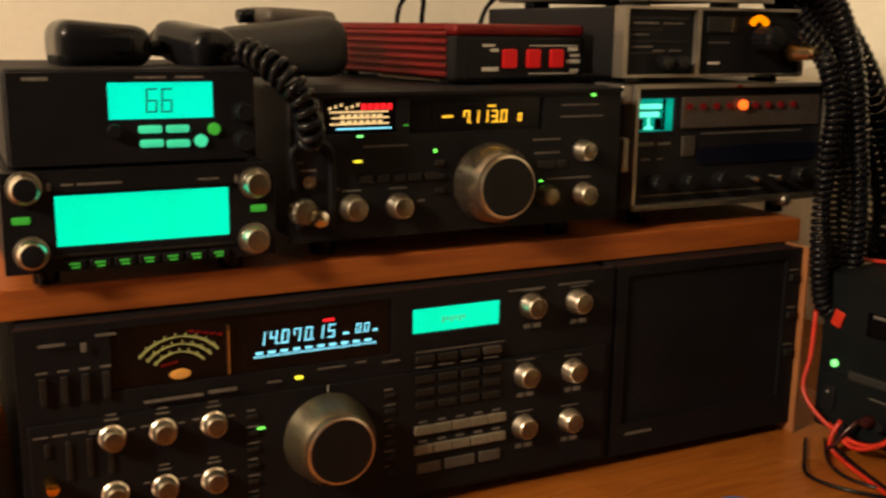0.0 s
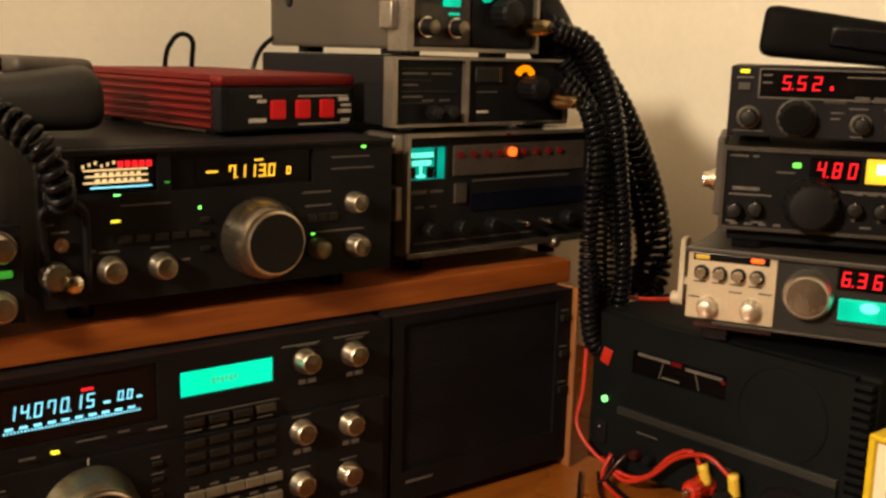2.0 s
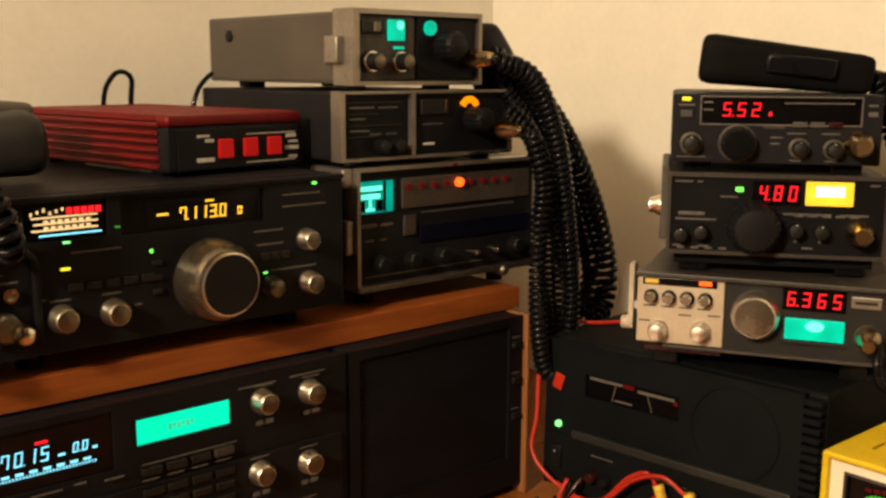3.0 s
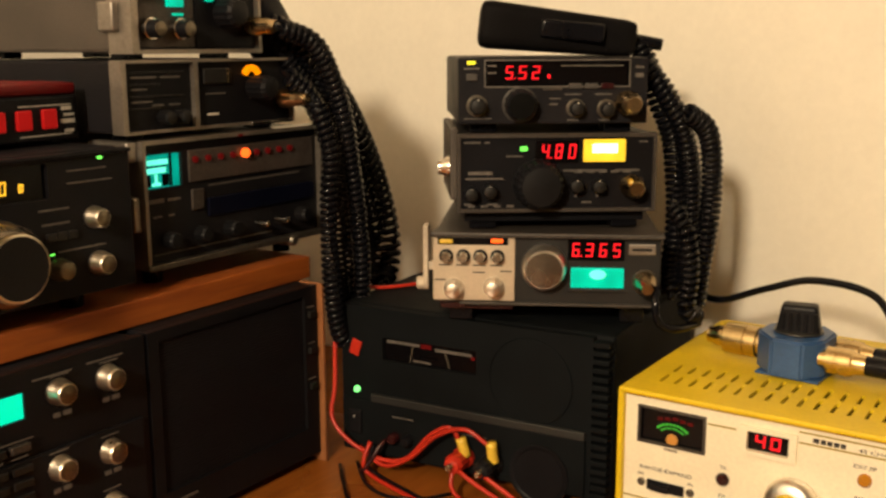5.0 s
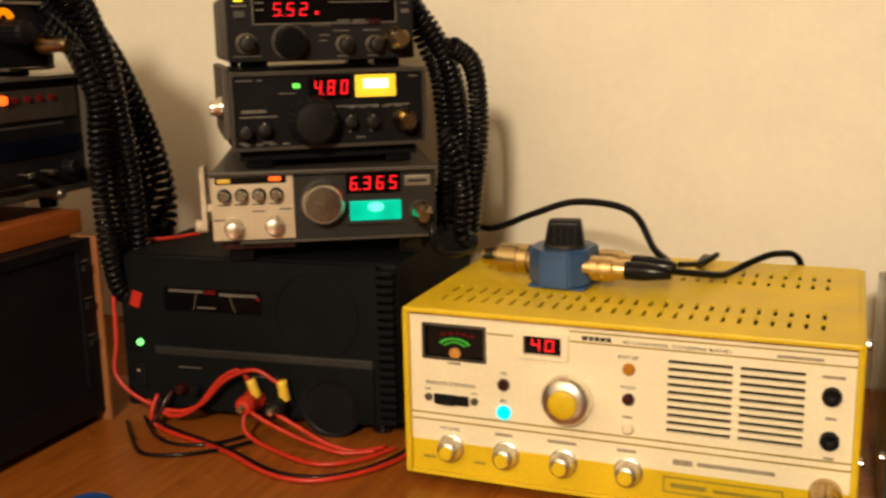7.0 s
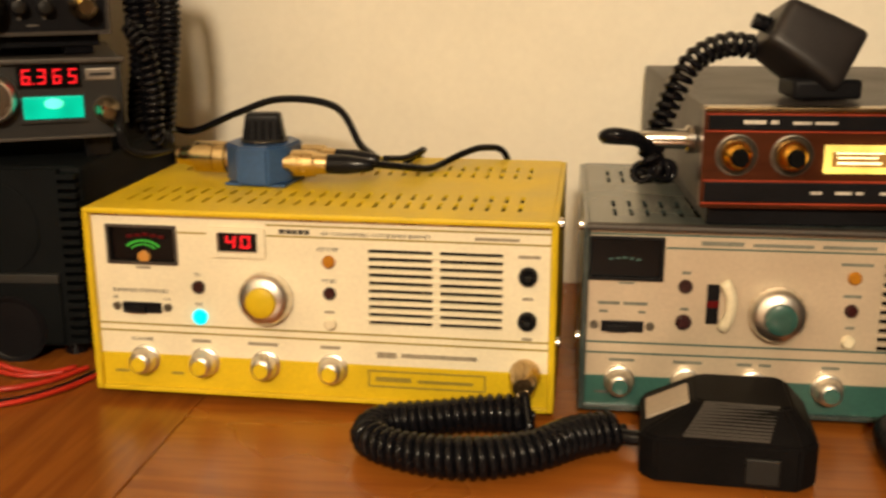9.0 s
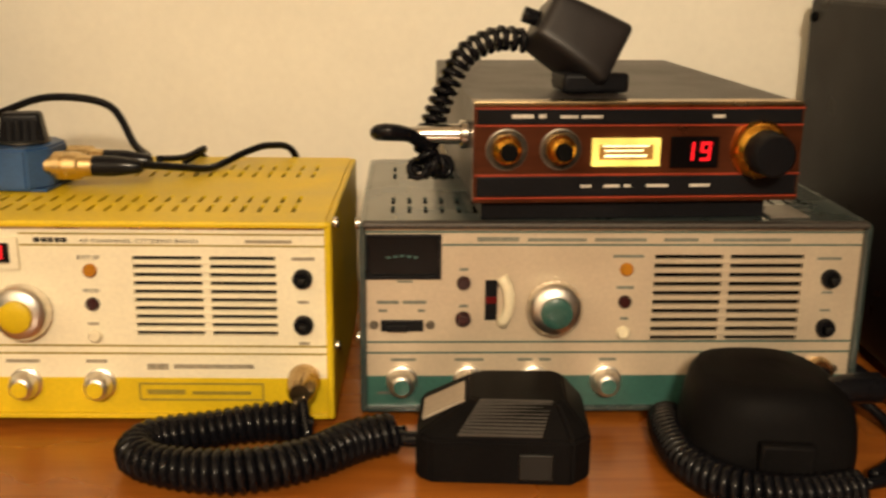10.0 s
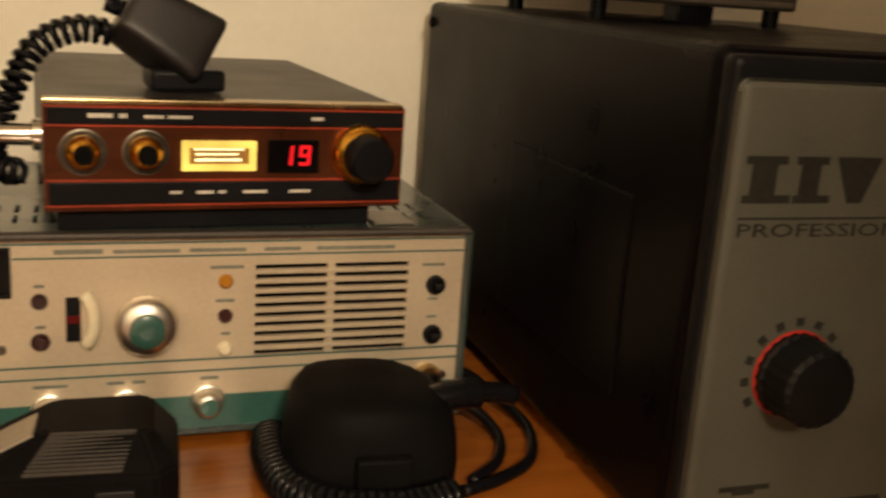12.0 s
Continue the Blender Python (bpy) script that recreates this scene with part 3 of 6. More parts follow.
    rows += [(0.139, 0.8453, 0.009, 0.0012), (0.171, 0.8495, 0.018, 0.0009), (0.196, 0.8503, 0.007, 0.0011), (0.214, 0.848, 0.012, 0.0012)]
    d.add("lettering", bars(rows, -0.0029), GREYINK, None, "faint grey printed legends")
    d.add("index_mark", bars([(0.1773, 0.8345, 0.0006, 0.004)], -0.0029), WHITEINK)


def station_speaker():
    d = Rig("station_speaker", 0.431, 0.567, DESK_Z, 0, "black station loudspeaker with a flat dark grille under the shelf", "speaker")
    W, a, b = 0.1735, 0.7505, 0.8935
    d.box("case", 0, W, 0.004, 0.27, a, b, BLACK_CASE, 0.002)
    d.add("front_frame", panel(0, W, a, b, [(0.009, W - 0.015, 0.775, 0.886)], 0, 0.006), BLACK)
    d.add("grille", join(*[box(0.0095, W - 0.0155, 0.0025, 0.0045, 0.7755 + 0.0022 * k, 0.7771 + 0.0022 * k) for k in range(50)]), BLACK_CASE)
    for k in range(3):
        d.box("push_key", W - 0.012, W - 0.004, -0.003, 0, 0.868 - 0.03 * k, 0.8735 - 0.03 * k, KEY_DARK, 0.0006)
    d.feet(W, 0.27, DESK_Z, a + 0.001, 0.02, 0.008)
    d.add("lettering", bars([(0.013, 0.7655, 0.024, 0.002)] + [(W - 0.012, 0.876 - 0.006 * k, 0.008, 0.0012) for k in (0, 1, 5, 6, 10)]), GREYINK)


# ---- on the shelf ----
TOP = 0.9125


def mobile_head():
    d = Rig("mobile_radio", 0.0355, 0.575, TOP, 0, "black mobile radio with a wide blank turquoise lit display", "radio")
    W, a, b = 0.150, 0.9225, 0.978
    d.box("case", 0.001, W - 0.001, 0.006, 0.14, a, b - 0.001, BLACK_CASE, 0.002)
    d.add("front_panel", panel(0, W, a, b, [(0.027, 0.1224, 0.9363, 0.9645)], 0, 0.007), BLACK)
    d.box("bezel", 0.024, 0.1254, -0.0016, 0.0, 0.9655, 0.9665, GLOSS, 0.0003)
    d.box("display", 0.0265, 0.1229, 0.0015, 0.004, 0.9358, 0.965, LCD, 0)
    for u, z in ((0.0118, 0.9709), (0.0135, 0.9353), (0.1375, 0.9673), (0.1363, 0.9343)):
        d.knob("knob", u, z - 0.001, 0.0078, 0.0105, KNOBMET, KNOBFACE if u > 0.1 else BLACK, skirt=1.1)
        d.add("knob_ring", lathe([(0.0093, -0.0004), (0.0093, -0.003), (0.0085, -0.0034)], 32, u, z - 0.001), STEEL)
    for u, z in ((0.0095, 0.9522), (0.1398, 0.951)):
        d.led(u, z, 0.0095, 0.0042, GREENTAG, -0.0012, "lit_key")
    for k in range(7):
        key = d.box("key", 0.030 + 0.0133 * k, 0.0412 + 0.0133 * k, -0.0022, 0, 0.9236, 0.9286, BLACK, 0.0008)
        d.add("lit_legend", bars([(0.0325 + 0.0133 * k, 0.9262, 0.0055, 0.0012), (0.0335 + 0.0133 * k, 0.9243, 0.0045, 0.0010)], -0.0025), GREENTAG, key)
    d.feet(W, 0.13, TOP, a + 0.001, 0.022, 0.008)
    d.box("ridge", 0.024, 0.1254, -0.0014, 0, 0.9308, 0.932, KEY_DARK, 0.0004)
    d.add("lettering", bars([(0.031, 0.9698, 0.006, 0.0012), (0.039, 0.9698, 0.024, 0.0012), (0.105, 0.9693, 0.012, 0.0012), (0.0235, 0.9675, 0.002, 0.0045), (0.126, 0.9668, 0.002, 0.0045)]), GREYINK)


def small_head():
    d = Rig("mobile_radio", 0.0405, 0.58, 0.978, 0, "small black mobile radio showing 66 on a turquoise display", "radio")
    W, a, b = 0.137, 0.9785, 1.0325
    d.box("case", 0.0, W, 0.004, 0.145, a, b, BLACK_CASE, 0.004)
    d.add("front_panel", panel(0.002, W - 0.002, a + 0.002, b - 0.002, [(0.0533, 0.1112, 1.0045, 1.0247)], -0.001, 0.005), BLACK)
    disp = d.box("display", 0.0528, 0.1117, 0.001, 0.003, 1.004, 1.0252, LCDTOP, 0)
    d.digits("66", 0.0735, 1.0078, 0.0135, 0.0004, 0.0062, 0.0022, 0.05, 0.0009, LCDINK, disp)
    for u, z in ((0.0752, 0.9988), (0.0904, 0.9987), (0.0758, 0.9909), (0.0904, 0.9904)):
        d.box("key", u - 0.0066, u + 0.0066, -0.003, 0, z - 0.0022, z + 0.0022, KEYGREEN, 0.0018, seg=3)
    d.add("round_key", lathe([(0.0035, -0.0005), (0.0035, -0.003), (0.0025, -0.0036)], 24, 0.1109, 0.998), GREENTAG)
    d.add("round_key", lathe([(0.0036, -0.0005), (0.0036, -0.003), (0.0025, -0.0036)], 24, 0.1032, 0.9915), KEYGREEN)
    d.knob("knob", 0.0555, 0.9985, 0.004, 0.006, BLACK)
    d.knob("knob", 0.1272, 1.0075, 0.0058, 0.012, BLACK, ribs=1)
    d.knob("knob", 0.1272, 0.991, 0.0058, 0.012, BLACK, ribs=1)
    d.add("lettering", bars([(0.010, 1.0262, 0.013, 0.0018), (0.068, 1.0268, 0.017, 0.0013), (0.090, 1.0268, 0.016, 0.0013)], -0.0013), GREYINK)


def compact_transceiver():
    d = Rig("transceiver", 0.197, 0.58, TOP, 0, "black compact transceiver with an amber frequency display on the shelf", "radio")
    W, a, b = 0.2385, 0.9265, 1.0185
    d.box("case", 0.0015, W - 0.0015, 0.007, 0.245, a + 0.001, b, BLACK_CASE, 0.003)
    d.add("front_panel", panel(0, W, a, b - 0.001, [(0.021, 0.070, 0.992, 1.0135), (0.078, 0.1765, 0.991, 1.0125)], 0, 0.008), BLACK)
    d.box("display_window", 0.0205, 0.1775, 0.003, 0.005, 0.9905, 1.014, GLOSS, 0)
    d.box("top_lip", 0.0, W, -0.003, 0.004, b - 0.0035, b - 0.0005, BLACK, 0.001)
    for u, y in ((0.03, 0.03), (W - 0.03, 0.03), (0.03, 0.21), (W - 0.03, 0.21)):
        d.add("foot", shifted(lathe([(0.009, 0), (0.008, -(a + 0.0010 - TOP))], 16), Matrix.Translation((u, y, a + 0.0012)) @ Matrix.Rotation(math.pi / 2, 4, "X")), RUBBER)
    # lit bar meter
    m = d.add("meter_scale", join(*[box(0.026 + 0.0012 * (k % 2), 0.0645, 0.0016, 0.0022, z, z + 0.0010) for k, z in enumerate((1.0048, 1.0012, 0.9975))], *[box(0.0255 + 0.0036 * k, 0.0268 + 0.0036 * k, 0.0016, 0.0022, 1.0066 + 0.001 * (k % 3), 1.0086 + 0.001 * (k % 3)) for k in range(6)], *[box(0.033 + 0.0041 * k, 0.0355 + 0.0041 * k, 0.0016, 0.0022, z + 0.0012, z + 0.0026) for k in range(7) for z in (1.0012, 0.9975)]), AMBERW)
    d.add("red_zone", join(*[box(0.0465 + 0.0043 * k, 0.0495 + 0.0043 * k, 0.0012, 0.0022, 1.0066, 1.0102) for k in range(5)]), REDLED, m)
    d.add("blue_line", box(0.030, 0.0665, 0.0014, 0.0022, 0.9946, 0.9955), CYAN, m)
    disp = d.box("display", 0.095, 0.170, 0.002, 0.0032, 0.9935, 1.009, GLOSS, 0.0003)
    d.digits("7.113.0", 0.1165, 0.9963, 0.0082, 0.0014, 0.0045, 0.0024, 0.08, 0.0010, AMBER, disp)
    d.digits("0", 0.1572, 0.9968, 0.0052, 0.0014, 0.003, 0.001, 0.08, 0.0009, AMBER, disp)
    d.add("flags", bars([(0.1015, 1.0003, 0.0078, 0.0014), (0.1345, 1.0066, 0.006, 0.0012)], 0.0014), AMBER, disp)
    for u, z, w, h, mt in ((0.2153, 1.0131, 0.0034, 0.0019, GREENLED), (0.0961, 0.9796, 0.0022, 0.0024, GREENLED), (0.1757, 0.9561, 0.003, 0.0011, GREENLED), (0.0432, 0.975, 0.0056, 0.0017, YELLED), (0.0755, 0.9965, 0.003, 0.001, GREENTAG), (0.0445, 0.9905, 0.004, 0.0011, GREENPALE)):
        d.led(u, z, w, h, mt, -0.001 if z < 0.99 else -0.0012)
    # headset corner with a raised arch
    arch = [(0.0045 + 0.0, -0.002, 0.935)] + [(0.0125 + 0.0125 * math.cos(w) * 1.0, -0.003, 0.978 + 0.012 * math.sin(w)) for w in [math.pi - math.pi * k / 8 for k in range(9)]] + [(0.0255, -0.002, 0.935)]
    d.add("arch_trim", tube(arch, 0.0022, 8), BLACK)
    d.add("headphone_socket", lathe([(0.0042, -0.0005), (0.0042, -0.003), (0.0026, -0.003), (0.0022, -0.001)], 24, 0.0109, 0.9641), CHROME)
    d.knob("knob", 0.0062, 0.9466, 0.0085, 0.010, STEEL, BRONZE, ribs=1)
    d.knob("knob", 0.0128, 0.9440, 0.006, 0.019, BRASS, CHROME, ribs=1)
    for u, z, r in ((0.0391, 0.9465, 0.0075), (0.0704, 0.9458, 0.0075), (0.179, 0.9464, 0.0065), (0.2077, 0.9756, 0.0065), (0.2093, 0.9454, 0.0072)):
        d.knob("knob", u, z, r, 0.0105, KNOBMET if u != 0.179 else BRONZE, KNOBFACE if u != 0.179 else BRONZE, skirt=1.12)
    dial = d.add("tuning_dial", lathe([(0.0262, -0.0005), (0.0262, -0.003), (0.0254, -0.0045), (0.0246, -0.016), (0.0210, -0.0230)], 48, 0.1355, 0.9575), BRONZEPALE)
    d.add("dial_ring", lathe([(0.0203, -0.0225), (0.0201, -0.0262), (0.0193, -0.0267)], 48, 0.1355, 0.9575), KNOBMET, dial)
    d.add("dial_face", lathe([(0.0191, -0.0262), (0.0187, -0.0272), (0.0005, -0.0274)], 48, 0.1355, 0.9575), DIALFACE, dial)
    for k in range(5):
        d.box("key", 0.044 + 0.0112 * k, 0.0525 + 0.0112 * k, -0.002, 0, 0.9615, 0.966, KEY_DARK, 0.0005)
    for k in range(3):
        d.box("key", 0.172 + 0.0078 * k, 0.1785 + 0.0078 * k, -0.002, 0, 0.9645, 0.9695, KEY_DARK, 0.0005)
        d.box("key", 0.096, 0.102, -0.002, 0, 0.9525 + 0.009 * k, 0.9555 + 0.009 * k, KEY_DARK, 0.0005)
    rows = [(0.190, 1.0062, 0.03, 0.0009), (0.190, 0.9985, 0.034, 0.0009), (0.168, 0.9835, 0.022, 0.0011), (0.170, 0.9745, 0.02, 0.0011), (0.18, 0.9565, 0.036, 0.0010), (0.004, 0.9752, 0.004, 0.001), (0.006, 0.9705, 0.01, 0.001)]
    rows += [(0.033, 0.9565, 0.012, 0.001), (0.064, 0.9565, 0.012, 0.001), (0.047, 0.9835, 0.03, 0.0009), (0.084, 0.9475, 0.005, 0.001), (0.028, 0.958, 0.003, 0.001)]
    d.add("lettering", bars(rows), GREYINK, None, "faint grey printed legends")


def linear_amplifier():
    d = Rig("amplifier", 0.324, 0.618, 1.0185, 8, "red finned mobile amplifier with three lit red switches", "amplifier")
    W, a, b, D = 0.112, 1.0218, 1.0590, 0.185
    d.box("core", 0.003, W - 0.003, 0.004, D - 0.002, a, b - 0.002, RED, 0.003)
    for k in range(6):
        for s in (0, 1):
            d.add("side_fin", box(-0.0025 if s else W - 0.004, 0.004 if s else W + 0.0025, 0.006, D, a + 0.0022 + 0.0055 * k, a + 0.0051 + 0.0055 * k, 0.0006, 1), RED)
    for k in range(18):
        d.add("top_fin", box(0.0062 * k, 0.0035 + 0.0062 * k, 0.002, D, b - 0.004, b + 0.0006, 0.0006, 1), RED)
    d.box("front_cap", -0.001, W + 0.001, -0.004, 0.008, a, b - 0.0075, BLACK, 0.002, seg=3)
    d.box("top_lip", -0.001, W + 0.001, -0.0045, 0.010, b - 0.0078, b + 0.0004, RED, 0.0036, seg=3)
    d.box("faceplate", 0.006, W - 0.003, -0.0052, -0.0035, a + 0.001, b - 0.009, BLACK, 0.0008)
    for u in (0.043, 0.064, 0.085):
        sw = d.box("rocker_switch", u - 0.006, u + 0.006, -0.0078, -0.005, a + 0.008, a + 0.0208, REDBTN, 0.0012)
    rows = [(0.061, a + 0.0228, 0.044, 0.0007), (0.061, a + 0.0035, 0.044, 0.0007), (0.02, a + 0.006, 0.014, 0.0028), (0.027, a + 0.019, 0.007, 0.0022), (0.0965, a + 0.0195, 0.009, 0.0026), (0.0955, a + 0.0108, 0.0125, 0.0028), (0.0205, a + 0.0225, 0.010, 0.0016), (0.0985, a + 0.0155, 0.009, 0.0018), (0.0985, a + 0.0048, 0.008, 0.002)]
    d.add("lettering", bars(rows, -0.0056), WHITEINK, None, "white printed bars and lines")
    for u in (0.012, W - 0.012):
        for y in (0.02, D - 0.02):
            d.box("foot", u - 0.006, u + 0.006, y - 0.006, y + 0.006, 1.0186, a + 0.0006, RUBBER, 0.001)
    d.box("paper_pad", 0.012, 0.055, 0.03, 0.12, 1.0189, 1.0205, IVORY, 0.0002)


def fm_transceiver():
    d = Rig("transceiver", 0.460, 0.597, TOP, 0, "silver-framed channel transceiver with a turquoise meter and red channel lamp", "radio")
    W, a, b = 0.189, 0.9275, 1.0185
    d.box("case", 0.002, W - 0.002, 0.012, 0.225, a + 0.001, b - 0.001, GREYDARK, 0.002)
    d.add("front_panel", panel(0.003, W - 0.003, a + 0.003, b - 0.003, [(0.0035, 0.039, 0.984, 1.008)], 0.003, 0.012), CHARCOAL)
    d.add("frame", panel(0, W, a, b, [(0.0028, W - 0.0028, a + 0.003, b - 0.003)], -0.002, 0.014), SILVER)
    d.box("corner_block", -0.009, 0.0, 0.003, 0.045, 1.004, b, SILVER, 0.0025, seg=3)
    d.box("side_lug", -0.0075, 0.0, 0.002, 0.022, 0.955, 0.980, SILVER, 0.002, seg=3)
    m = d.box("meter", 0.0033, 0.0392, 0.006, 0.0075, 0.9838, 1.0083, TURQDIM, 0)
    d.add("meter_scale", join(box(0.006, 0.028, 0.0052, 0.0058, 1.0005, 1.0040), box(0.009, 0.026, 0.0052, 0.0058, 0.9945, 0.9985), box(0.013, 0.021, 0.0052, 0.0058, 0.9855, 0.9875), box(0.016, 0.018, 0.0052, 0.0058, 0.9875, 0.994)), TURQHOT, m)
    d.add("meter_shade", join(box(0.0295, 0.0315, 0.005, 0.006, 0.9845, 1.0075), box(0.004, 0.028, 0.005, 0.006, 0.9985, 0.9995), box(0.004, 0.012, 0.005, 0.006, 0.985, 0.9935), box(0.0225, 0.0285, 0.005, 0.006, 0.985, 0.9935)), GLOSS, m)
    d.box("channel_strip", 0.0445, 0.180, 0.0012, 0.0032, 0.9855, 1.0085, STRIPGREY, 0.0006)
    for k in range(9):
        u = 0.0498 + 0.0127 * k
        if k == 4:
            d.add("channel_lamp", lathe([(0.0036, 0.001), (0.0036, -0.002), (0.002, -0.003)], 20, 0.1005, 1.0022), REDORANGE)
        else:
            d.add("channel_lens", lathe([(0.0025, 0.001), (0.0025, -0.0006), (0.0017, -0.001)], 16, u, 1.0018), REDDIM)
    d.led(0.0943, 1.0163, 0.005, 0.0018, REDDIM, -0.0026)
    d.box("blue_band", 0.062, 0.182, 0.001, 0.0032, 0.958, 0.9715, BLUEBAND, 0.0006, label="very dark blue band")
    d.box("emblem", 0.046, 0.058, 0.001, 0.0032, 0.9645, 0.98, BROWNISH, 0.001)
    d.knob("toggle", 0.1107, 0.9462, 0.0028, 0.012, CHROME, CHROME)
    d.knob("toggle", 0.134, 0.9462, 0.0028, 0.012, CHROME, CHROME)
    for u in (0.02, 0.05, 0.08, 0.16):
        d.knob("knob", u, 0.947, 0.006, 0.01, DIALFACE, None, ribs=1)
    d.add("lettering", bars([(0.007, 0.9735, 0.014, 0.003), (0.024, 0.974, 0.012, 0.0018), (0.01, 0.963, 0.008, 0.0014), (0.024, 0.963, 0.006, 0.0014), (0.01, 0.936, 0.12, 0.001), (0.064, 0.9805, 0.1, 0.0012)], 0.0026), GREYINK)
    d.box("front_rail", 0.0, W, -0.004, 0.004, a - 0.001, a + 0.0035, STEEL, 0.001)
    d.feet(W, 0.22, TOP, a + 0.001, 0.025, 0.008)
    for u in (0.148,):
        d.add("chrome_foot", lathe([(0.0048, 0.01), (0.0048, -0.004), (0.003, -0.006)], 20, u, 0.9265), STEEL)


def tuner():
    d = Rig("radio_receiver", 0.446, 0.597, 1.0185, 0, "slim black receiver with a silver front frame and orange lamp", "radio")
    W, a, b = 0.170, 1.0235, 1.0735
    d.box("case", 0.001, W - 0.001, 0.008, 0.20, a + 0.0005, b - 0.0005, BLACK_CASE, 0.002)
    d.add("frame", panel(0, W, a, b, [(0.004, 0.0645, a + 0.002, b - 0.002), (0.0685, W - 0.002, a + 0.002, b - 0.002)], -0.002, 0.01), SILVER)
    d.box("left_panel", 0.0035, 0.065, 0.002, 0.006, a + 0.0015, b - 0.0015, BLACK, 0)
    d.box("right_panel", 0.068, W - 0.0015, 0.002, 0.006, a + 0.0015, b - 0.0015, BLACK, 0)
    for k in range(4):
        d.box("slot", 0.009, 0.036 if k % 2 else 0.058, 0.0012, 0.0022, b - 0.009 - 0.0082 * k, b - 0.0078 - 0.0082 * k, KEY_DARK, 0.0002)
    for u in (0.0345, 0.049):
        d.knob("knob", u, 1.034, 0.005, 0.011, DIALFACE, KEY_DARK, ribs=1)
    mw = d.box("meter_window", 0.076, 0.104, 0.0, 0.003, 1.055, 1.067, KEY_DARK, 0.0015)
    d.add("needle_rim", box(0.0985, 0.1005, -0.0006, 0.0, 1.056, 1.066), BRASS, mw)
    d.add("orange_lamp", tube([(0.1252 + 0.0078 * math.cos(w), 0.0005, 1.0585 + 0.0078 * math.sin(w)) for w in [math.radians(155 - 13 * k) for k in range(11)]], 0.0026, 10, 0.001), ORANGE)
    d.knob("channel_knob", 0.1265, 1.0515, 0.0095, 0.019, BLACK, DIALFACE, ribs=1)
    plug = d.add("mic_plug", lathe([(0.0075, 0), (0.0075, -0.008), (0.0062, -0.010), (0.006, -0.020), (0.004, -0.026)], 24, 0.1590, 1.0418), BRASS)
    d.box("rail", 0.12, W - 0.005, -0.004, 0.002, a - 0.0005, a + 0.002, CHROME, 0.0005)
    d.add("lettering", bars([(0.010, b - 0.0125, 0.022, 0.0014), (0.036, b - 0.0125, 0.018, 0.0012), (0.010, b - 0.0205, 0.014, 0.0012), (0.010, b - 0.0290, 0.018, 0.0012), (0.028, 1.0418, 0.010, 0.0012), (0.043, 1.0418, 0.010, 0.0012), (0.078, 1.0478, 0.020, 0.0010)], 0.0011), GREYINK, None, "faint grey printed legends")
    d.box("small_bar", 0.079, 0.09, 0.0008, 0.0024, 1.0325, 1.0342, WHITEINK, 0.0003)
    for u in (0.02, W - 0.02):
        for y in (0.02, 0.17):
            d.box("foot", u - 0.008, u + 0.008, y - 0.008, y + 0.008, 1.0186, a + 0.001, RUBBER, 0.001)


def grey_transceiver():
    d = Rig("transceiver", 0.458, 0.597, 1.0735, 0, "small grey-cased transceiver with turquoise lamps on top of the pile", "radio")
    W, a, b = 0.1235, 1.0775, 1.131
    d.box("case", 0.0, W - 0.001, 0.02, 0.205, a + 0.001, b - 0.001, GREYMET, 0.0025)
    d.add("frame", panel(-0.001, W, a, b + 0.0005, [(0.005, W - 0.003, a + 0.003, b - 0.003)], -0.002, 0.022), SILVER)
    d.box("front_panel", 0.0045, W - 0.0025, 0.003, 0.008, a + 0.0025, b - 0.0025, CHARCOAL, 0)
    d.box("control_plate", 0.006, 0.058, 0.0015, 0.0032, a + 0.004, b - 0.004, BROWNISH, 0.0008)
    d.box("dark_plate", 0.060, W - 0.004, 0.0015, 0.0032, a + 0.004, b - 0.004, BLACK, 0.0008)
    d.box("side_latch", -0.0065, -0.001, 0.01, 0.026, a + 0.015, a + 0.035, SILVER, 0.0015)
    d.add("side_screw", shifted(lathe([(0.005, 0.0), (0.005, -0.002), (0.003, -0.003)], 18), Matrix.Translation((0.0005, 0.17, 1.115)) @ Matrix.Rotation(-math.pi / 2, 4, "Z")), DIALFACE)
    lamp_part = d.box("lit_meter", 0.0325, 0.0475, -0.0008, 0.002, 1.1095, 1.1245, TURQ, 0.0008)
    d.add("hot_spot", lathe([(0.0032, 0), (0.0032, -0.0012)], 18, 0.043, 1.1205), TURQHOT, lamp_part)
    d.add("lit_lens", lathe([(0.0055, 0.002), (0.0055, -0.001), (0.004, -0.0018)], 20, 0.0725, 1.1195), TURQ)
    d.led(0.042, 1.1045, 0.010, 0.002, TURQ, -0.0006, "lit_strip")
    d.box("rocker_switch", 0.0085, 0.028, -0.0018, 0.002, 1.1145, 1.1235, KEY_DARK, 0.0012)
    d.box("switch_cap", 0.018, 0.024, -0.003, 0.0, 1.1155, 1.1225, KEY_PALE, 0.001)
    for u in (0.0155, 0.042):
        d.knob("knob", u, 1.0945, 0.0062, 0.0125, BLACK, KNOBFACE, skirt=1.1)
        d.add("knob_collar", lathe([(0.0075, -0.0002), (0.0075, -0.004), (0.007, -0.0045)], 28, u, 1.0945), CHROME)
    d.knob("channel_knob", 0.086, 1.1065, 0.011, 0.017, BLACK, DIALFACE, ribs=1)
    d.add("mic_plug", lathe([(0.007, 0), (0.007, -0.01), (0.006, -0.012), (0.0055, -0.020), (0.004, -0.026)], 24, 0.114, 1.0972), BRASS)
    for u in (0.02, W - 0.02):
        for y in (0.03, 0.17):
            d.box("foot", u - 0.008, u + 0.008, y - 0.008, y + 0.008, 1.0736, a + 0.0012, RUBBER, 0.001)


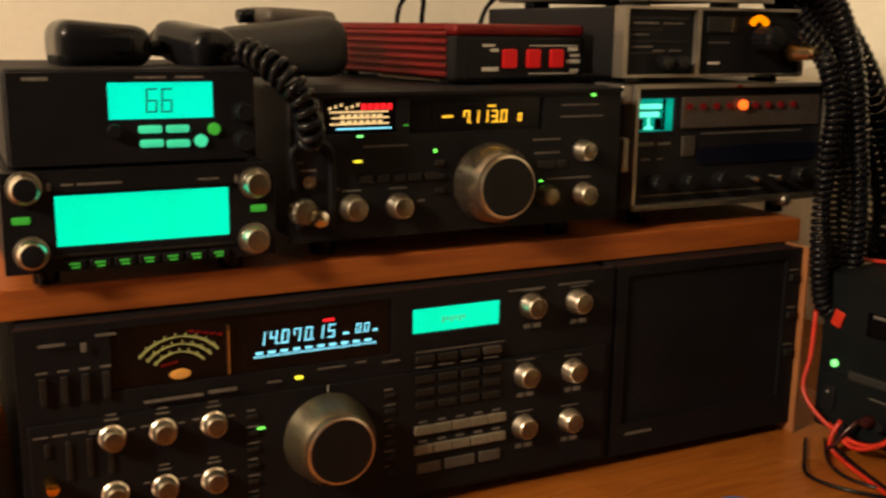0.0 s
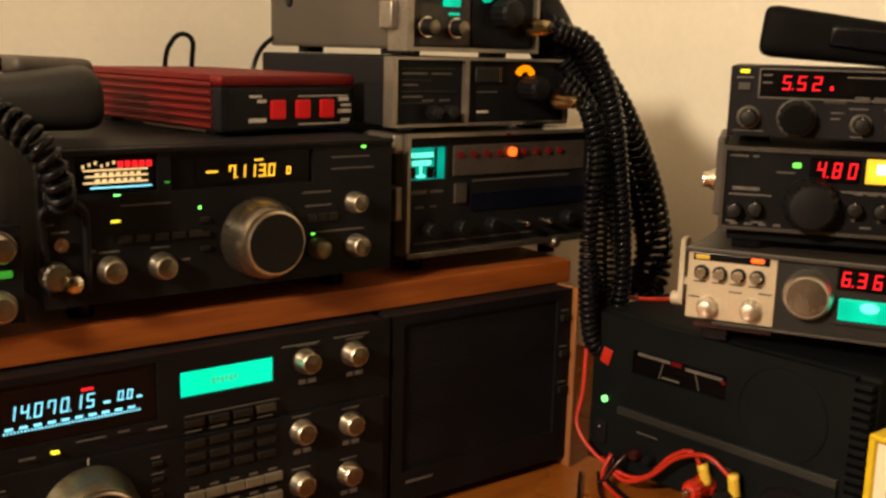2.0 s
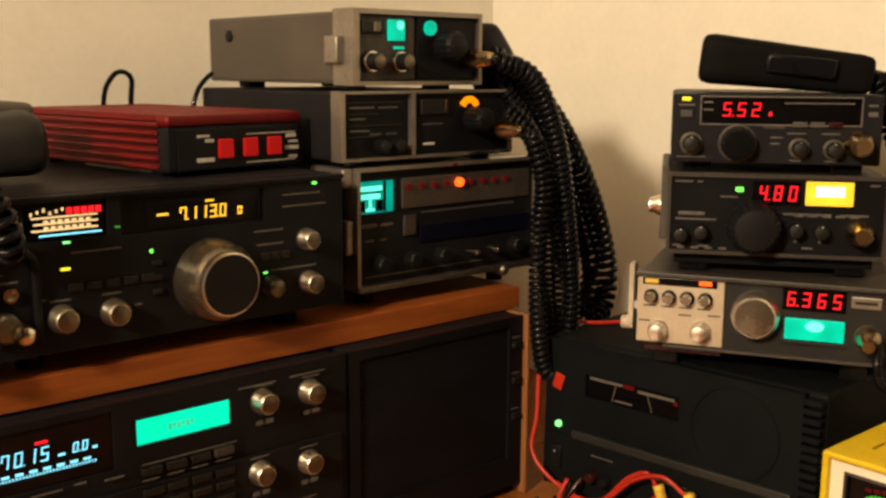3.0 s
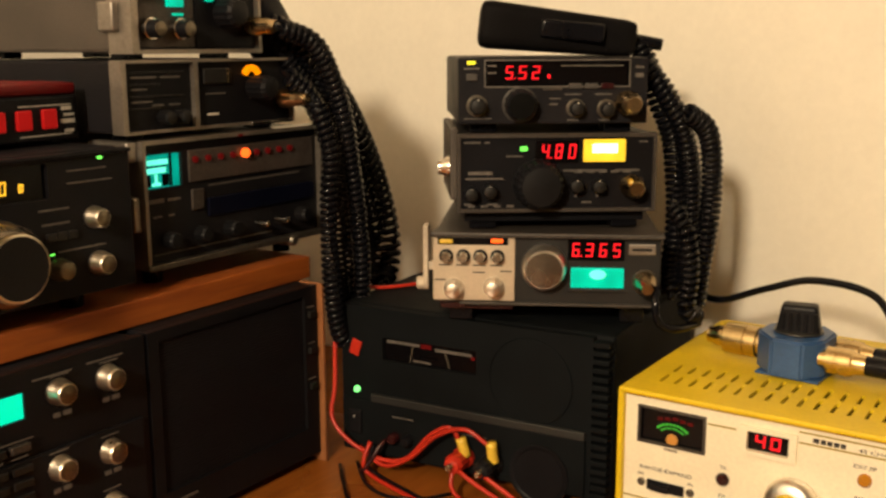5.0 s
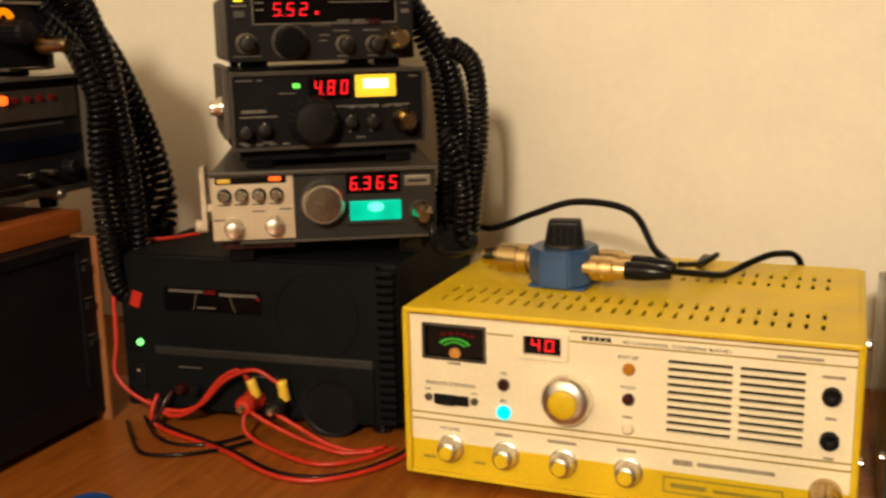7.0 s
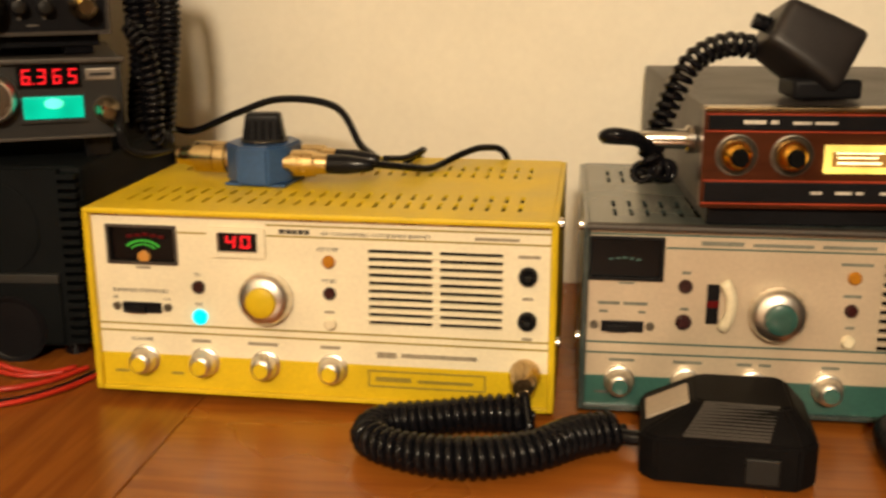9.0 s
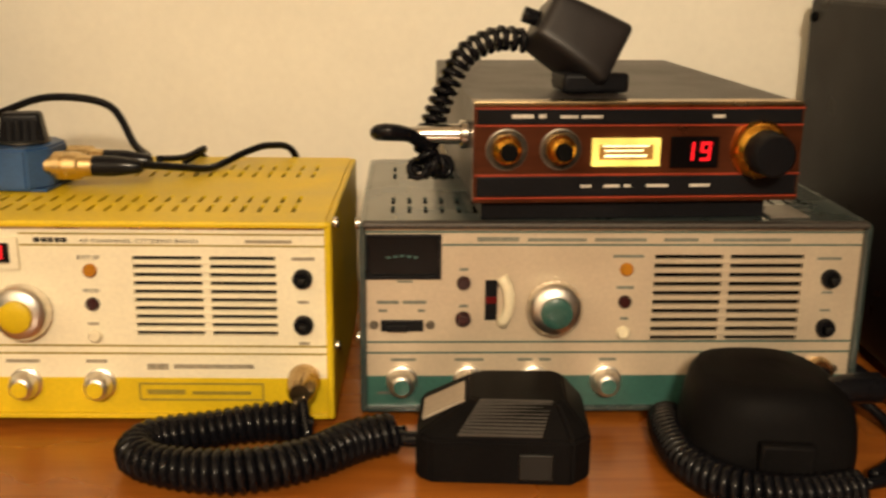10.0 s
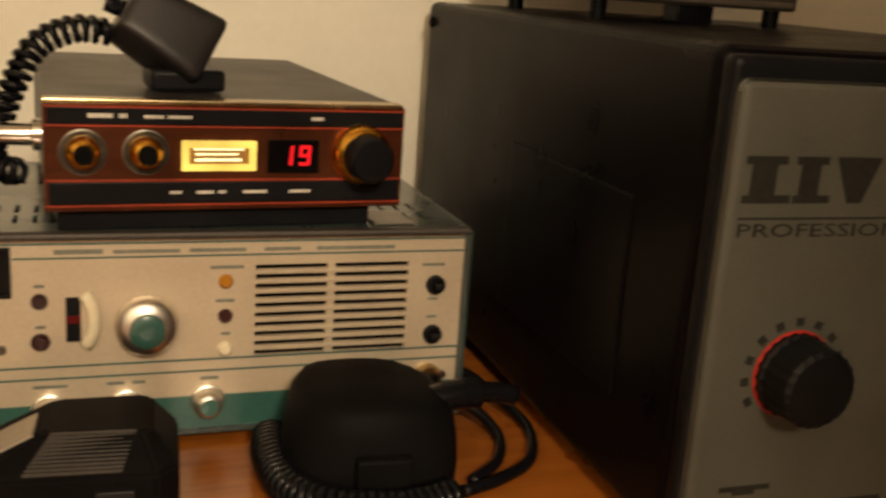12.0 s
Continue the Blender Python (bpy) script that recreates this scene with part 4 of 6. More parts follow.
big_transceiver()
station_speaker()
mobile_head()
small_head()
compact_transceiver()
linear_amplifier()
fm_transceiver()
tuner()
grey_transceiver()


# ---- the corner: power supply and the three mobile sets on it ----
def power_supply():
    d = Rig("power_supply", 0.618, 0.553, DESK_Z, -85, "dark green-grey bench power supply with needle meters and screw terminals", "power supply")
    W, a, b, D = 0.232, 0.7525, 0.878, 0.215
    d.box("case", 0, W, 0.006, D, a, b, PSUGREEN, 0.003)
    d.add("front_panel", panel(0.001, W - 0.014, a + 0.001, b - 0.001, [(0.040, 0.124, 0.8345, 0.8535)], -0.001, 0.006), PSUGREEN)
    d.box("lower_panel", 0.002, W - 0.018, -0.0035, 0.0, a + 0.003, 0.799, PSUGREEN, 0.001)
    mw = d.box("meter_window", 0.0395, 0.1245, 0.002, 0.004, 0.834, 0.854, GLOSS, 0)
    for r in ((0.043, 0.073, 0.001, 0.0018, 0.8493, 0.8515), (0.087, 0.119, 0.001, 0.0018, 0.8478, 0.85)):
        d.add("scale_strip", box(*r), GREYINK, mw, "pale worn meter scale")
    for r in ((0.0745, 0.0835, 0.0006, 0.0018, 0.8487, 0.8520), (0.1185, 0.1215, 0.0006, 0.0018, 0.8455, 0.848)):
        d.add("red_mark", box(*r), REDDIM, mw)
    for u0, u1 in ((0.060, 0.064), (0.095, 0.100)):
        bm = box(-0.0003, 0.0003, 0.0006, 0.0012, 0, 0.0145)
        d.add("needle", shifted(bm, Matrix.Translation((u1, 0, 0.8355)) @ Matrix.Rotation(math.radians(14 if u0 < 0.07 else -18), 4, "Y")), KEY_PALE, mw)
    d.box("rail", 0.030, W - 0.018, -0.0045, 0.0, 0.799, 0.8055, PSUSTRIP, 0.0008)
    for k in range(19):
        d.box("cooling_rib", W - 0.0135, W - 0.001, -0.0035, 0.007, a + 0.003 + 0.0064 * k, a + 0.0068 + 0.0064 * k, PSUGREEN, 0.0006)
    d.add("pilot_lamp", lathe([(0.0027, 0), (0.0027, -0.003), (0.0016, -0.0045)], 20, 0.0154, 0.8069), GREENPALE)
    sw = d.box("power_switch", 0.009, 0.021, -0.006, 0.0, 0.770, 0.790, BLACK, 0.0015)
    d.add("switch_dot", lathe([(0.0008, -0.006), (0.0008, -0.0065)], 8, 0.0148, 0.7845), WHITEINK, sw)
    d.add("dial", lathe([(0.034, -0.0005), (0.034, -0.0014), (0.0335, -0.0018), (0.033, -0.0012)], 40, 0.169, 0.8365), PSUGREEN)
    d.add("fan_opening", lathe([(0.024, -0.003), (0.024, -0.0045), (0.021, -0.0045), (0.020, -0.0036)], 40, 0.178, 0.7655), BLACK)
    for u, mt in ((0.0525, REDL), (0.0655, BLACK)):
        d.add("socket", lathe([(0.0045, -0.003), (0.0045, -0.010), (0.003, -0.012)], 20, u, 0.7725), mt)
    for u, mt in ((0.1155, REDWIRE), (0.1405, BLACK)):
        p = d.add("terminal_post", lathe([(0.009, -0.003), (0.009, -0.007), (0.0075, -0.009), (0.008, -0.022), (0.006, -0.026)], 24, u, 0.7685, 1, 0.06), mt)
        d.add("screw_tip", lathe([(0.003, -0.025), (0.003, -0.031), (0.0022, -0.032)], 16, u, 0.7685), CHROME, p)
    d.feet(W, D, DESK_Z, a + 0.001, 0.02, 0.009)
    d.add("red_tag", shifted(box(-0.005, 0.004, -0.0035, -0.002, -0.007, 0.006, 0.0006), Matrix.Translation((0.016, 0, 0.843)) @ Matrix.Rotation(0.3, 4, "Y")), REDWIRE, None, "bright red paper tag")
    d.add("lettering", bars([(0.07, 0.8385, 0.016, 0.0014), (0.05, 0.789, 0.02, 0.001), (0.105, 0.786, 0.03, 0.001)], -0.0042), GREYINK)


def mobile_case(d, W, a, b, D, case, front, frame=None, r=0.002):
    d.box("case", 0.001, W - 0.001, 0.006, D, a + 0.0005, b - 0.0005, case, r)
    if frame:
        d.add("frame", panel(0, W, a, b, [(0.0025, W - 0.0025, a + 0.0025, b - 0.003)], -0.003, 0.008), frame)
    d.box("front_panel", 0.001, W - 0.001, -0.001, 0.006, a + 0.001, b - 0.001, front, 0.001)


def cream_set():
    d = Rig("mobile_radio", 0.606, 0.454, 0.878, -62, "mobile radio with a cream control plate showing 6.365", "radio")
    W, a, b = 0.168, 0.8935, 0.9475
    mobile_case(d, W, a, b, 0.185, BROWNISH, GREYDARK)
    d.box("top_lip", -0.001, W + 0.001, -0.006, 0.01, b - 0.003, b + 0.0005, BROWNISH, 0.001)
    d.box("cream_plate", 0.0005, 0.061, -0.0028, -0.0006, 0.8965, 0.945, PALE, 0.0008)
    d.box("dark_strip", 0.004, 0.056, -0.0034, -0.002, 0.9385, 0.944, GLOSS, 0.0005)
    d.led(0.0105, 0.941, 0.010, 0.0035, YELPLUG, -0.0042, "yellow_lens")
    d.led(0.0478, 0.9418, 0.009, 0.0032, REDORANGE, -0.0042, "red_lamp")
    for k in range(4):
        u = 0.0104 + 0.0126 * k
        d.add("button_collar", lathe([(0.0052, -0.0025), (0.0052, -0.0042), (0.0043, -0.0046)], 24, u, 0.9302), DIALFACE)
        d.add("push_button", lathe([(0.004, -0.003), (0.004, -0.010), (0.0032, -0.0108)], 24, u, 0.9302), CHROME)
    for u, z in ((0.0160, 0.9055), (0.0455, 0.907)):
        d.knob("knob", u, z, 0.0066, 0.013, ALU, KNOBMET, ribs=1, skirt=1.2)
    big = d.add("tuning_knob", lathe([(0.0168, -0.0006), (0.0168, -0.003), (0.0160, -0.0042), (0.0156, -0.0115), (0.0144, -0.0140), (0.0136, -0.0148)], 40, 0.0825, 0.9225), ALU)
    d.add("knob_face", lathe([(0.0134, -0.0145), (0.0130, -0.0153), (0.0060, -0.0157), (0.0012, -0.0158)], 40, 0.0825, 0.9225), BRONZEPALE, big)
    disp = d.box("display", 0.0995, 0.1405, -0.0022, -0.0006, 0.928, 0.944, GLOSS, 0.0005)
    d.digits("6.365", 0.1025, 0.9309, 0.0100, -0.003, 0.0052, 0.0046, 0.08, 0.0011, REDLED, disp)
    meter = d.box("lit_meter", 0.102, 0.1405, -0.0028, -0.0006, 0.9075, 0.9225, TURQ, 0.001)
    d.add("hot_spot", shifted(lathe([(0.006, 0), (0.006, -0.0006)], 24), Matrix.Translation((0.1215, -0.0028, 0.9178)) @ Matrix.Diagonal((1, 1, 0.6, 1))), TURQHOT, meter)
    d.box("meter_edge", 0.1, 0.1425, -0.0034, -0.002, 0.9045, 0.907, GREYDARK, 0.0005)
    d.box("name_plate", 0.1435, 0.163, -0.0024, -0.0006, 0.9325, 0.9405, SILVER, 0.0008)
    d.add("mic_plug", lathe([(0.0085, 0), (0.0085, -0.008), (0.0075, -0.010), (0.0065, -0.020), (0.004, -0.026)], 24, 0.1555, 0.9125), BRASS)
    d.add("pointer_rim", lathe([(0.009, -0.0005), (0.009, -0.0025), (0.0085, -0.003)], 24, 0.1555, 0.9125), STEEL)
    d.box("bottom_rail", 0.02, W - 0.004, -0.004, 0.002, 0.8935, 0.8955, BROWNISH, 0.0005)
    brk = d.add("bracket", join(box(-0.0085, -0.0045, 0.01, 0.024, 0.905, 0.950, 0.0006, 1), box(-0.007, 0.001, 0.012, 0.02, 0.916, 0.922, 0.0005, 1)), IVORY, None, "ivory side bracket")
    d.add("bracket_knob", shifted(lathe([(0.005, 0), (0.005, -0.008), (0.004, -0.009)], 20), Matrix.Translation((-0.005, 0.016, 0.905)) @ Matrix.Rotation(-math.pi / 2, 4, "Z")), IVORY, brk)
    rows = [(0.005 + 0.0126 * k, 0.9228, 0.009, 0.0009) for k in range(4)] + [(0.002, 0.9115, 0.008, 0.001), (0.03, 0.9175, 0.009, 0.0009), (0.05, 0.9185, 0.009, 0.0009)]
    d.add("lettering", bars(rows, -0.0031), INK)
    d.add("name_print", bars([(0.146, 0.9355, 0.014, 0.002)], -0.0027), GREYDARK)
    for u in (0.02, W - 0.02):
        for y in (0.02, 0.16):
            d.box("foot", u - 0.009, u + 0.009, y - 0.009, y + 0.009, 0.8781, a + 0.001, RUBBER, 0.001)
    d.box("red_base", 0.005, 0.06, 0.004, 0.014, 0.8885, 0.8935, REDL, 0.0008)


def yellow_meter_set():
    d = Rig("mobile_radio", 0.6154, 0.4385, 0.9478, -53.5, "dark mobile radio with a yellow meter showing 4.80", "radio")
    W, a, b = 0.1465, 0.9620, 1.0195
    mobile_case(d, W, a, b, 0.165, GREYDARK, BLACK, BROWNISH)
    d.led(0.0488, 1.0083, 0.0055, 0.0036, GREENLED, -0.0022)
    disp = d.box("display", 0.057, 0.089, -0.002, -0.0006, 0.998, 1.0145, GLOSS, 0.0004)
    d.digits("4.80", 0.0615, 1.0012, 0.0105, -0.0027, 0.0052, 0.0046, 0.1, 0.0012, REDLED, disp)
    m = d.box("lit_meter", 0.0925, 0.1236, -0.0022, -0.0006, 0.9985, 1.0150, YELLAMP, 0.001)
    d.add("bright_scale", box(0.099, 0.1175, -0.0026, -0.002, 1.0050, 1.0118, 0.0002), WARMLAMP, m)
    d.knob("tuning_knob", 0.0595, 0.9825, 0.0175, 0.020, BLACK, DIALFACE, ribs=1, skirt=1.08, n=44)
    for u, z in ((0.0235, 0.978), (0.010, 0.976), (0.087, 0.9815), (0.1035, 0.981)):
        d.knob("knob", u, z, 0.0055, 0.011, BLACK, KEY_DARK, ribs=1, line=WHITEINK)
    d.add("mic_plug", lathe([(0.0088, 0), (0.0088, -0.007), (0.0078, -0.009), (0.0072, -0.016), (0.005, -0.020)], 24, 0.1285, 0.9805), BRASS)
    rows = [(0.005, 1.0125, 0.012, 0.0012), (0.02, 1.0125, 0.004, 0.0012), (0.008, 0.9895, 0.018, 0.0024), (0.006, 0.986, 0.028, 0.0012), (0.078, 0.9915, 0.032, 0.0014), (0.116, 0.9915, 0.018, 0.0014), (0.036, 1.0025, 0.012, 0.001), (0.005, 0.967, 0.006, 0.0014), (0.022, 0.967, 0.008, 0.0014), (0.092, 0.968, 0.007, 0.0014), (0.134, 1.0125, 0.006, 0.0012)]
    rows += [(0.086 + 0.009 * k, 0.9905, 0.006, 0.0016) for k in range(5)] + [(0.008 + 0.0095 * k, 0.9655, 0.005, 0.0016) for k in range(4)] + [(0.0865 + 0.016 * k, 0.9725, 0.002, 0.0045) for k in range(2)]
    d.add("lettering", bars(rows, -0.0014), GREYINK)
    d.add("side_knob", shifted(lathe([(0.008, 0), (0.008, -0.006), (0.006, -0.009), (0.0055, -0.013)], 20), Matrix.Translation((0.0, 0.022, 0.993)) @ Matrix.Rotation(-math.pi / 2, 4, "Z")), CHROME)
    d.box("side_bracket", -0.0045, 0.0012, 0.006, 0.110, 0.970, 1.0235, GREYMET, 0.0015)
    for u in (0.02, W - 0.02):
        for y in (0.02, 0.14):
            d.box("foot", u - 0.01, u + 0.01, y - 0.01, y + 0.01, 0.9481, a + 0.001, RUBBER, 0.001)
    d.box("base_rail", 0.006, W - 0.006, 0.008, 0.15, 0.9535, a + 0.001, BLACK, 0.001)


def top_set():
    d = Rig("mobile_radio", 0.6155, 0.4385, 1.0195, -53.5, "dark mobile radio showing 5.52 on top of the pile", "radio")
    W, a, b = 0.1395, 1.0255, 1.0745
    mobile_case(d, W, a, b, 0.16, GREYDARK, BLACK_CASE, None, 0.003)
    d.add("display_frame", panel(0.0195, 0.1255, 1.0525, 1.0725, [(0.0205, 0.1245, 1.0535, 1.0715)], -0.0022, -0.0006), GREYINK)
    d.box("display", 0.0205, 0.1245, -0.0015, -0.0006, 1.0535, 1.0715, GLOSS, 0)
    d.digits("5.52", 0.0345, 1.0585, 0.0094, -0.0024, 0.0052, 0.0044, 0.1, 0.0010, REDLED, None)
    d.add("small_figure", box(0.0650, 0.0672, -0.0024, -0.0016, 1.0590, 1.0618, 0.0003), REDLED)
    d.led(0.0102, 1.0702, 0.0062, 0.0026, YELLED, -0.0018)
    d.box("key", 0.0065, 0.0145, -0.003, -0.0006, 1.0575, 1.0625, KEY, 0.0006)
    for k, mt in enumerate((KEY_DARK, KEY_DARK, REDL)):
        d.box("key", 0.081 + 0.0115 * k, 0.0905 + 0.0115 * k, -0.003, -0.0006, 1.0515, 1.0555, KEY if k < 2 else REDL, 0.0006)
    d.box("plate", 0.062, 0.076, -0.0018, -0.0006, 1.0505, 1.0535, BROWNISH, 0.0004)
    d.knob("tuning_knob", 0.0455, 1.0402, 0.0115, 0.015, BLACK, DARK, ribs=1, skirt=1.05)
    d.add("knob_ring", lathe([(0.0128, -0.0008), (0.0128, -0.003), (0.012, -0.0034)], 36, 0.0455, 1.0402), KEY)
    for u, z, r in ((0.0145, 1.0395, 0.0062), (0.0862, 1.0375, 0.0055), (0.1085, 1.037, 0.0055)):
        d.knob("knob", u, z, r, 0.011, BLACK, KEY_DARK, ribs=1, line=WHITEINK)
        d.add("knob_ring", lathe([(r * 1.25, -0.0008), (r * 1.25, -0.002), (r * 1.15, -0.0024)], 28, u, z), STEEL)
    d.add("mic_plug", lathe([(0.0092, 0), (0.0092, -0.007), (0.0082, -0.009), (0.007, -0.020), (0.005, -0.026)], 24, 0.1238, 1.041), BRASS)
    rows = [(0.005, 1.0655, 0.011, 0.0012), (0.075, 1.0675, 0.045, 0.0008), (0.005, 1.030, 0.02, 0.0008), (0.078, 1.047, 0.012, 0.001), (0.1, 1.047, 0.012, 0.001), (0.08, 1.0285, 0.008, 0.001), (0.103, 1.0285, 0.008, 0.001), (0.067, 1.044, 0.008, 0.001), (0.067, 1.040, 0.006, 0.001), (0.129, 1.066, 0.006, 0.0015), (0.129, 1.0595, 0.006, 0.003), (0.022, 1.0675, 0.006, 0.001), (0.022, 1.0625, 0.006, 0.001)]
    d.add("lettering", bars(rows, -0.0019), GREYINK)
    for u in (0.02, W - 0.02):
        for y in (0.02, 0.13):
            d.box("foot", u - 0.01, u + 0.01, y - 0.01, y + 0.01, 1.0196, a + 0.001, RUBBER, 0.001)


power_supply()
cream_set()
yellow_meter_set()
top_set()


# ---- base stations along the east wall ----
def base_station(yellow):
    if yellow:
        d = Rig("base_station", 0.582, 0.2905, DESK_Z, -90.3, "yellow and cream base station radio showing 40 on the desk", "radio", "base stations")
        W, a, b, D, case, face, low, line, top = 0.2885, 0.748, 0.8665, 0.193, YELLOW, CREAM, YELLOW, OLIVE, YELLOW
    else:
        d = Rig("base_station", 0.594, -0.012, DESK_Z, -89, "teal and champagne base station radio, switched off, on the desk", "radio", "base stations")
        W, a, b, D, case, face, low, line, top = 0.2965, 0.7465, 0.863, 0.193, TEALTOP, PALE, TEALP, TEALPRINT, TEALTOP
    g0, g1, gz0, gz1, gm = (0.1765, 0.2565, 0.798, 0.8475, 0.2170) if yellow else (0.1715, 0.259, 0.790, 0.8455, 0.2135)
    zl3, zl4, zlow = (0.7915, 0.7868, 0.7725) if yellow else (0.7893, 0.7826, 0.7685)
    # shell, with rounded edges standing proud of the front panel
    shell = [panel(0.004, W - 0.004, 0, D, [(0.018 + 0.0098 * k, 0.0204 + 0.0098 * k, y0, y0 + 0.018) for k in range(28) for y0 in (0.020, 0.044, 0.120, 0.144) if 0.018 + 0.0098 * k < W - 0.02], b - 0.0022, b, up=True)]
    d.add("top_cover", shell[0], top)
    for s in (0, 1):
        d.box("side", 0 if s == 0 else W - 0.0042, 0.0042 if s == 0 else W, -0.004, D, a, b - 0.0003, case, 0.0018)
    d.box("bottom_cover", 0.004, W - 0.004, -0.003, D, a, a + 0.003, case, 0.0008)
    d.box("top_lip", 0.002, W - 0.002, -0.005, 0.003, b - 0.0035, b + 0.0002, YELLOW if yellow else BROWNISH, 0.0015)
    if yellow:
        d.box("lip_shadow_line", 0.005, W - 0.005, -0.0012, 0.001, b - 0.0052, b - 0.0036, BRASS, 0.0003)
    d.box("back_cover", 0.004, W - 0.004, D - 0.003, D - 0.001, a + 0.002, b - 0.003, case, 0)
    # Near-black filler block: stands in for the shade behind the slots.
    d.box("inside", 0.006, W - 0.006, 0.012, D - 0.004, a + 0.004, b - 0.006, DARK, 0)
    n = 10
    step = (gz1 - gz0) / n
    slots = [(u0, u1, gz0 + step * k + step * 0.10, gz0 + step * k + step * 0.60) for k in range(n) for u0, u1 in ((g0, gm - 0.002), (gm + 0.0025, g1))]
    mtr = (0.0140, 0.0574, 0.8318, 0.8550) if yellow else (0.0045, 0.0466, 0.8295, 0.8547)
    rects = slots + [mtr]
    if yellow:
        rects += [(0.0842, 0.1092, 0.8408, 0.8532)]
    else:
        rects += [(0.073, 0.0805, 0.803, 0.828)]
    zt = b - 0.0035
    d.add("face_panel", panel(0.004, W - 0.004, zlow, zt, rects, 0.0, 0.003), face)
    d.box("lower_band", 0.004, W - 0.004, -0.0003, 0.0028, a + 0.002, zlow, low, 0.0003)
    for k in range(n - 1):
        d.add("grille_bar", box(g0 - 0.001, g1 + 0.001, -0.0008, 0.0, gz0 + step * (k + 0.66), gz0 + step * (k + 1.04), 0.0003, 1), face)
    # printed lines
    rule = [(0.004, zl3, W - 0.008, 0.0011), (0.004, zl4, W - 0.008, 0.0011)]
    ty = 0.8535 if yellow else 0.8487
    if yellow:
        rule += [(0.0590, 0.8512, 0.018, 0.001), (0.1145, 0.8512, W - 0.1185, 0.001), (0.1145, 0.8578, W - 0.1185, 0.001)]
    else:
        rule += [(0.048, 0.8487, W - 0.052, 0.001), (0.004, 0.8563, W - 0.008, 0.001)]
    for r in rule:
        d.add("printed_line", bars([r]), line)
    # meter
    m = d.box("meter", mtr[0] - 0.0005, mtr[1] + 0.0005, 0.002, 0.005, mtr[2] - 0.0005, mtr[3] + 0.0005, GLOSS, 0)
    d.add("meter_frame", panel(mtr[0] - 0.0008, mtr[1] + 0.0008, mtr[2] - 0.0008, mtr[3] + 0.0008, [(mtr[0] + 0.0008, mtr[1] - 0.0008, mtr[2] + 0.0008, mtr[3] - 0.0008)], -0.0014, 0.001), BLACK if not yellow else BROWNISH, m)
    mc = (mtr[0] + mtr[1]) / 2
    if yellow:
        arc = []
        for k in range(10):
            w = math.radians(150 - 120 * k / 9)
            arc.append(box(mc + 0.011 * math.cos(w) - 0.0008, mc + 0.011 * math.cos(w) + 0.0008, 0.001, 0.0017, mtr[2] + 0.0065 + 0.0065 * math.sin(w), mtr[2] + 0.0078 + 0.0065 * math.sin(w)))
            arc.append(box(mc + 0.008 * math.cos(w) - 0.0005, mc + 0.008 * math.cos(w) + 0.0005, 0.001, 0.0017, mtr[2] + 0.0062 + 0.0045 * math.sin(w), mtr[2] + 0.0072 + 0.0045 * math.sin(w)))
        d.add("meter_scale", join(*arc), GREENSCALE, m)
        d.add("red_zone", join(*[box(mc - 0.010 + 0.005 * k, mc - 0.0065 + 0.005 * k, 0.001, 0.0017, mtr[3] - 0.0065 - 0.0007 * abs(k - 2), mtr[3] - 0.0045 - 0.0007 * abs(k - 2)) for k in range(5)]), REDDIM, m)
        d.add("bulb", lathe([(0.0038, 0.002), (0.0038, 0.0008), (0.0025, 0.0002)], 18, mc, mtr[2] + 0.0035), BROWNBULB, m)
        fr = d.add("display_bezel", panel(0.0793, 0.1138, 0.8378, 0.8560, [(0.0842, 0.1092, 0.8408, 0.8532)], -0.0022, 0.0), CREAM)
        disp = d.box("display", 0.0837, 0.1097, 0.001, 0.003, 0.8403, 0.8537, GLOSS, 0)
        d.digits("40", 0.0885, 0.8430, 0.0078, 0.0004, 0.0060, 0.0032, 0.06, 0.0012, REDLED, disp)
    else:
        d.add("meter_scale", bars([(mc - 0.01 + 0.004 * k, mtr[2] + 0.012 - 0.0005 * abs(k - 2), 0.0025, 0.0012) for k in range(5)], 0.0015), TEALPRINT, m)
        drum = d.box("channel_window", 0.0725, 0.081, 0.001, 0.004, 0.8025, 0.8285, BLACK, 0)
        # The pointer is given a faint glow, though nothing lights it.
        d.add("pointer", box(0.073, 0.0805, 0.0002, 0.0012, 0.8135, 0.8175), REDDIM, drum)
        d.add("channel_rim", tube([(0.0825, -0.001, 0.801), (0.0862, -0.002, 0.808), (0.0872, -0.002, 0.8155), (0.0862, -0.002, 0.823), (0.0825, -0.001, 0.830)], 0.0036, 10), WHITEL)
    # big channel knob: wide skirt, turned body, coloured cap
    kx, kz = (0.1135, 0.8135) if yellow else (0.1135, 0.8120)
    k = d.add("channel_knob", lathe([(0.0155, -0.0003), (0.0155, -0.0015), (0.0168, -0.0026), (0.0166, -0.0055)], 44, kx, kz, 1, 0.03), ALU)
    d.add("knob_body", lathe([(0.0164, -0.0053), (0.0161, -0.0075), (0.0153, -0.0094), (0.0138, -0.0109), (0.0116, -0.0119), (0.0095, -0.0125)], 44, kx, kz), ALU, k)
    d.add("coloured_cap", lathe([(0.0093, -0.0122), (0.0091, -0.0150), (0.0085, -0.0155), (0.002, -0.0154)], 32, kx, kz), case if yellow else TEALP, k)
    # switch, lamps and sockets
    su, sz = (0.0332, 0.8035) if yellow else (0.0248, 0.8007)
    sw = d.box("slide_switch", su - 0.0125, su + 0.0125, -0.0018, 0.0, sz - 0.0038, sz + 0.003, BLACK, 0.0006)
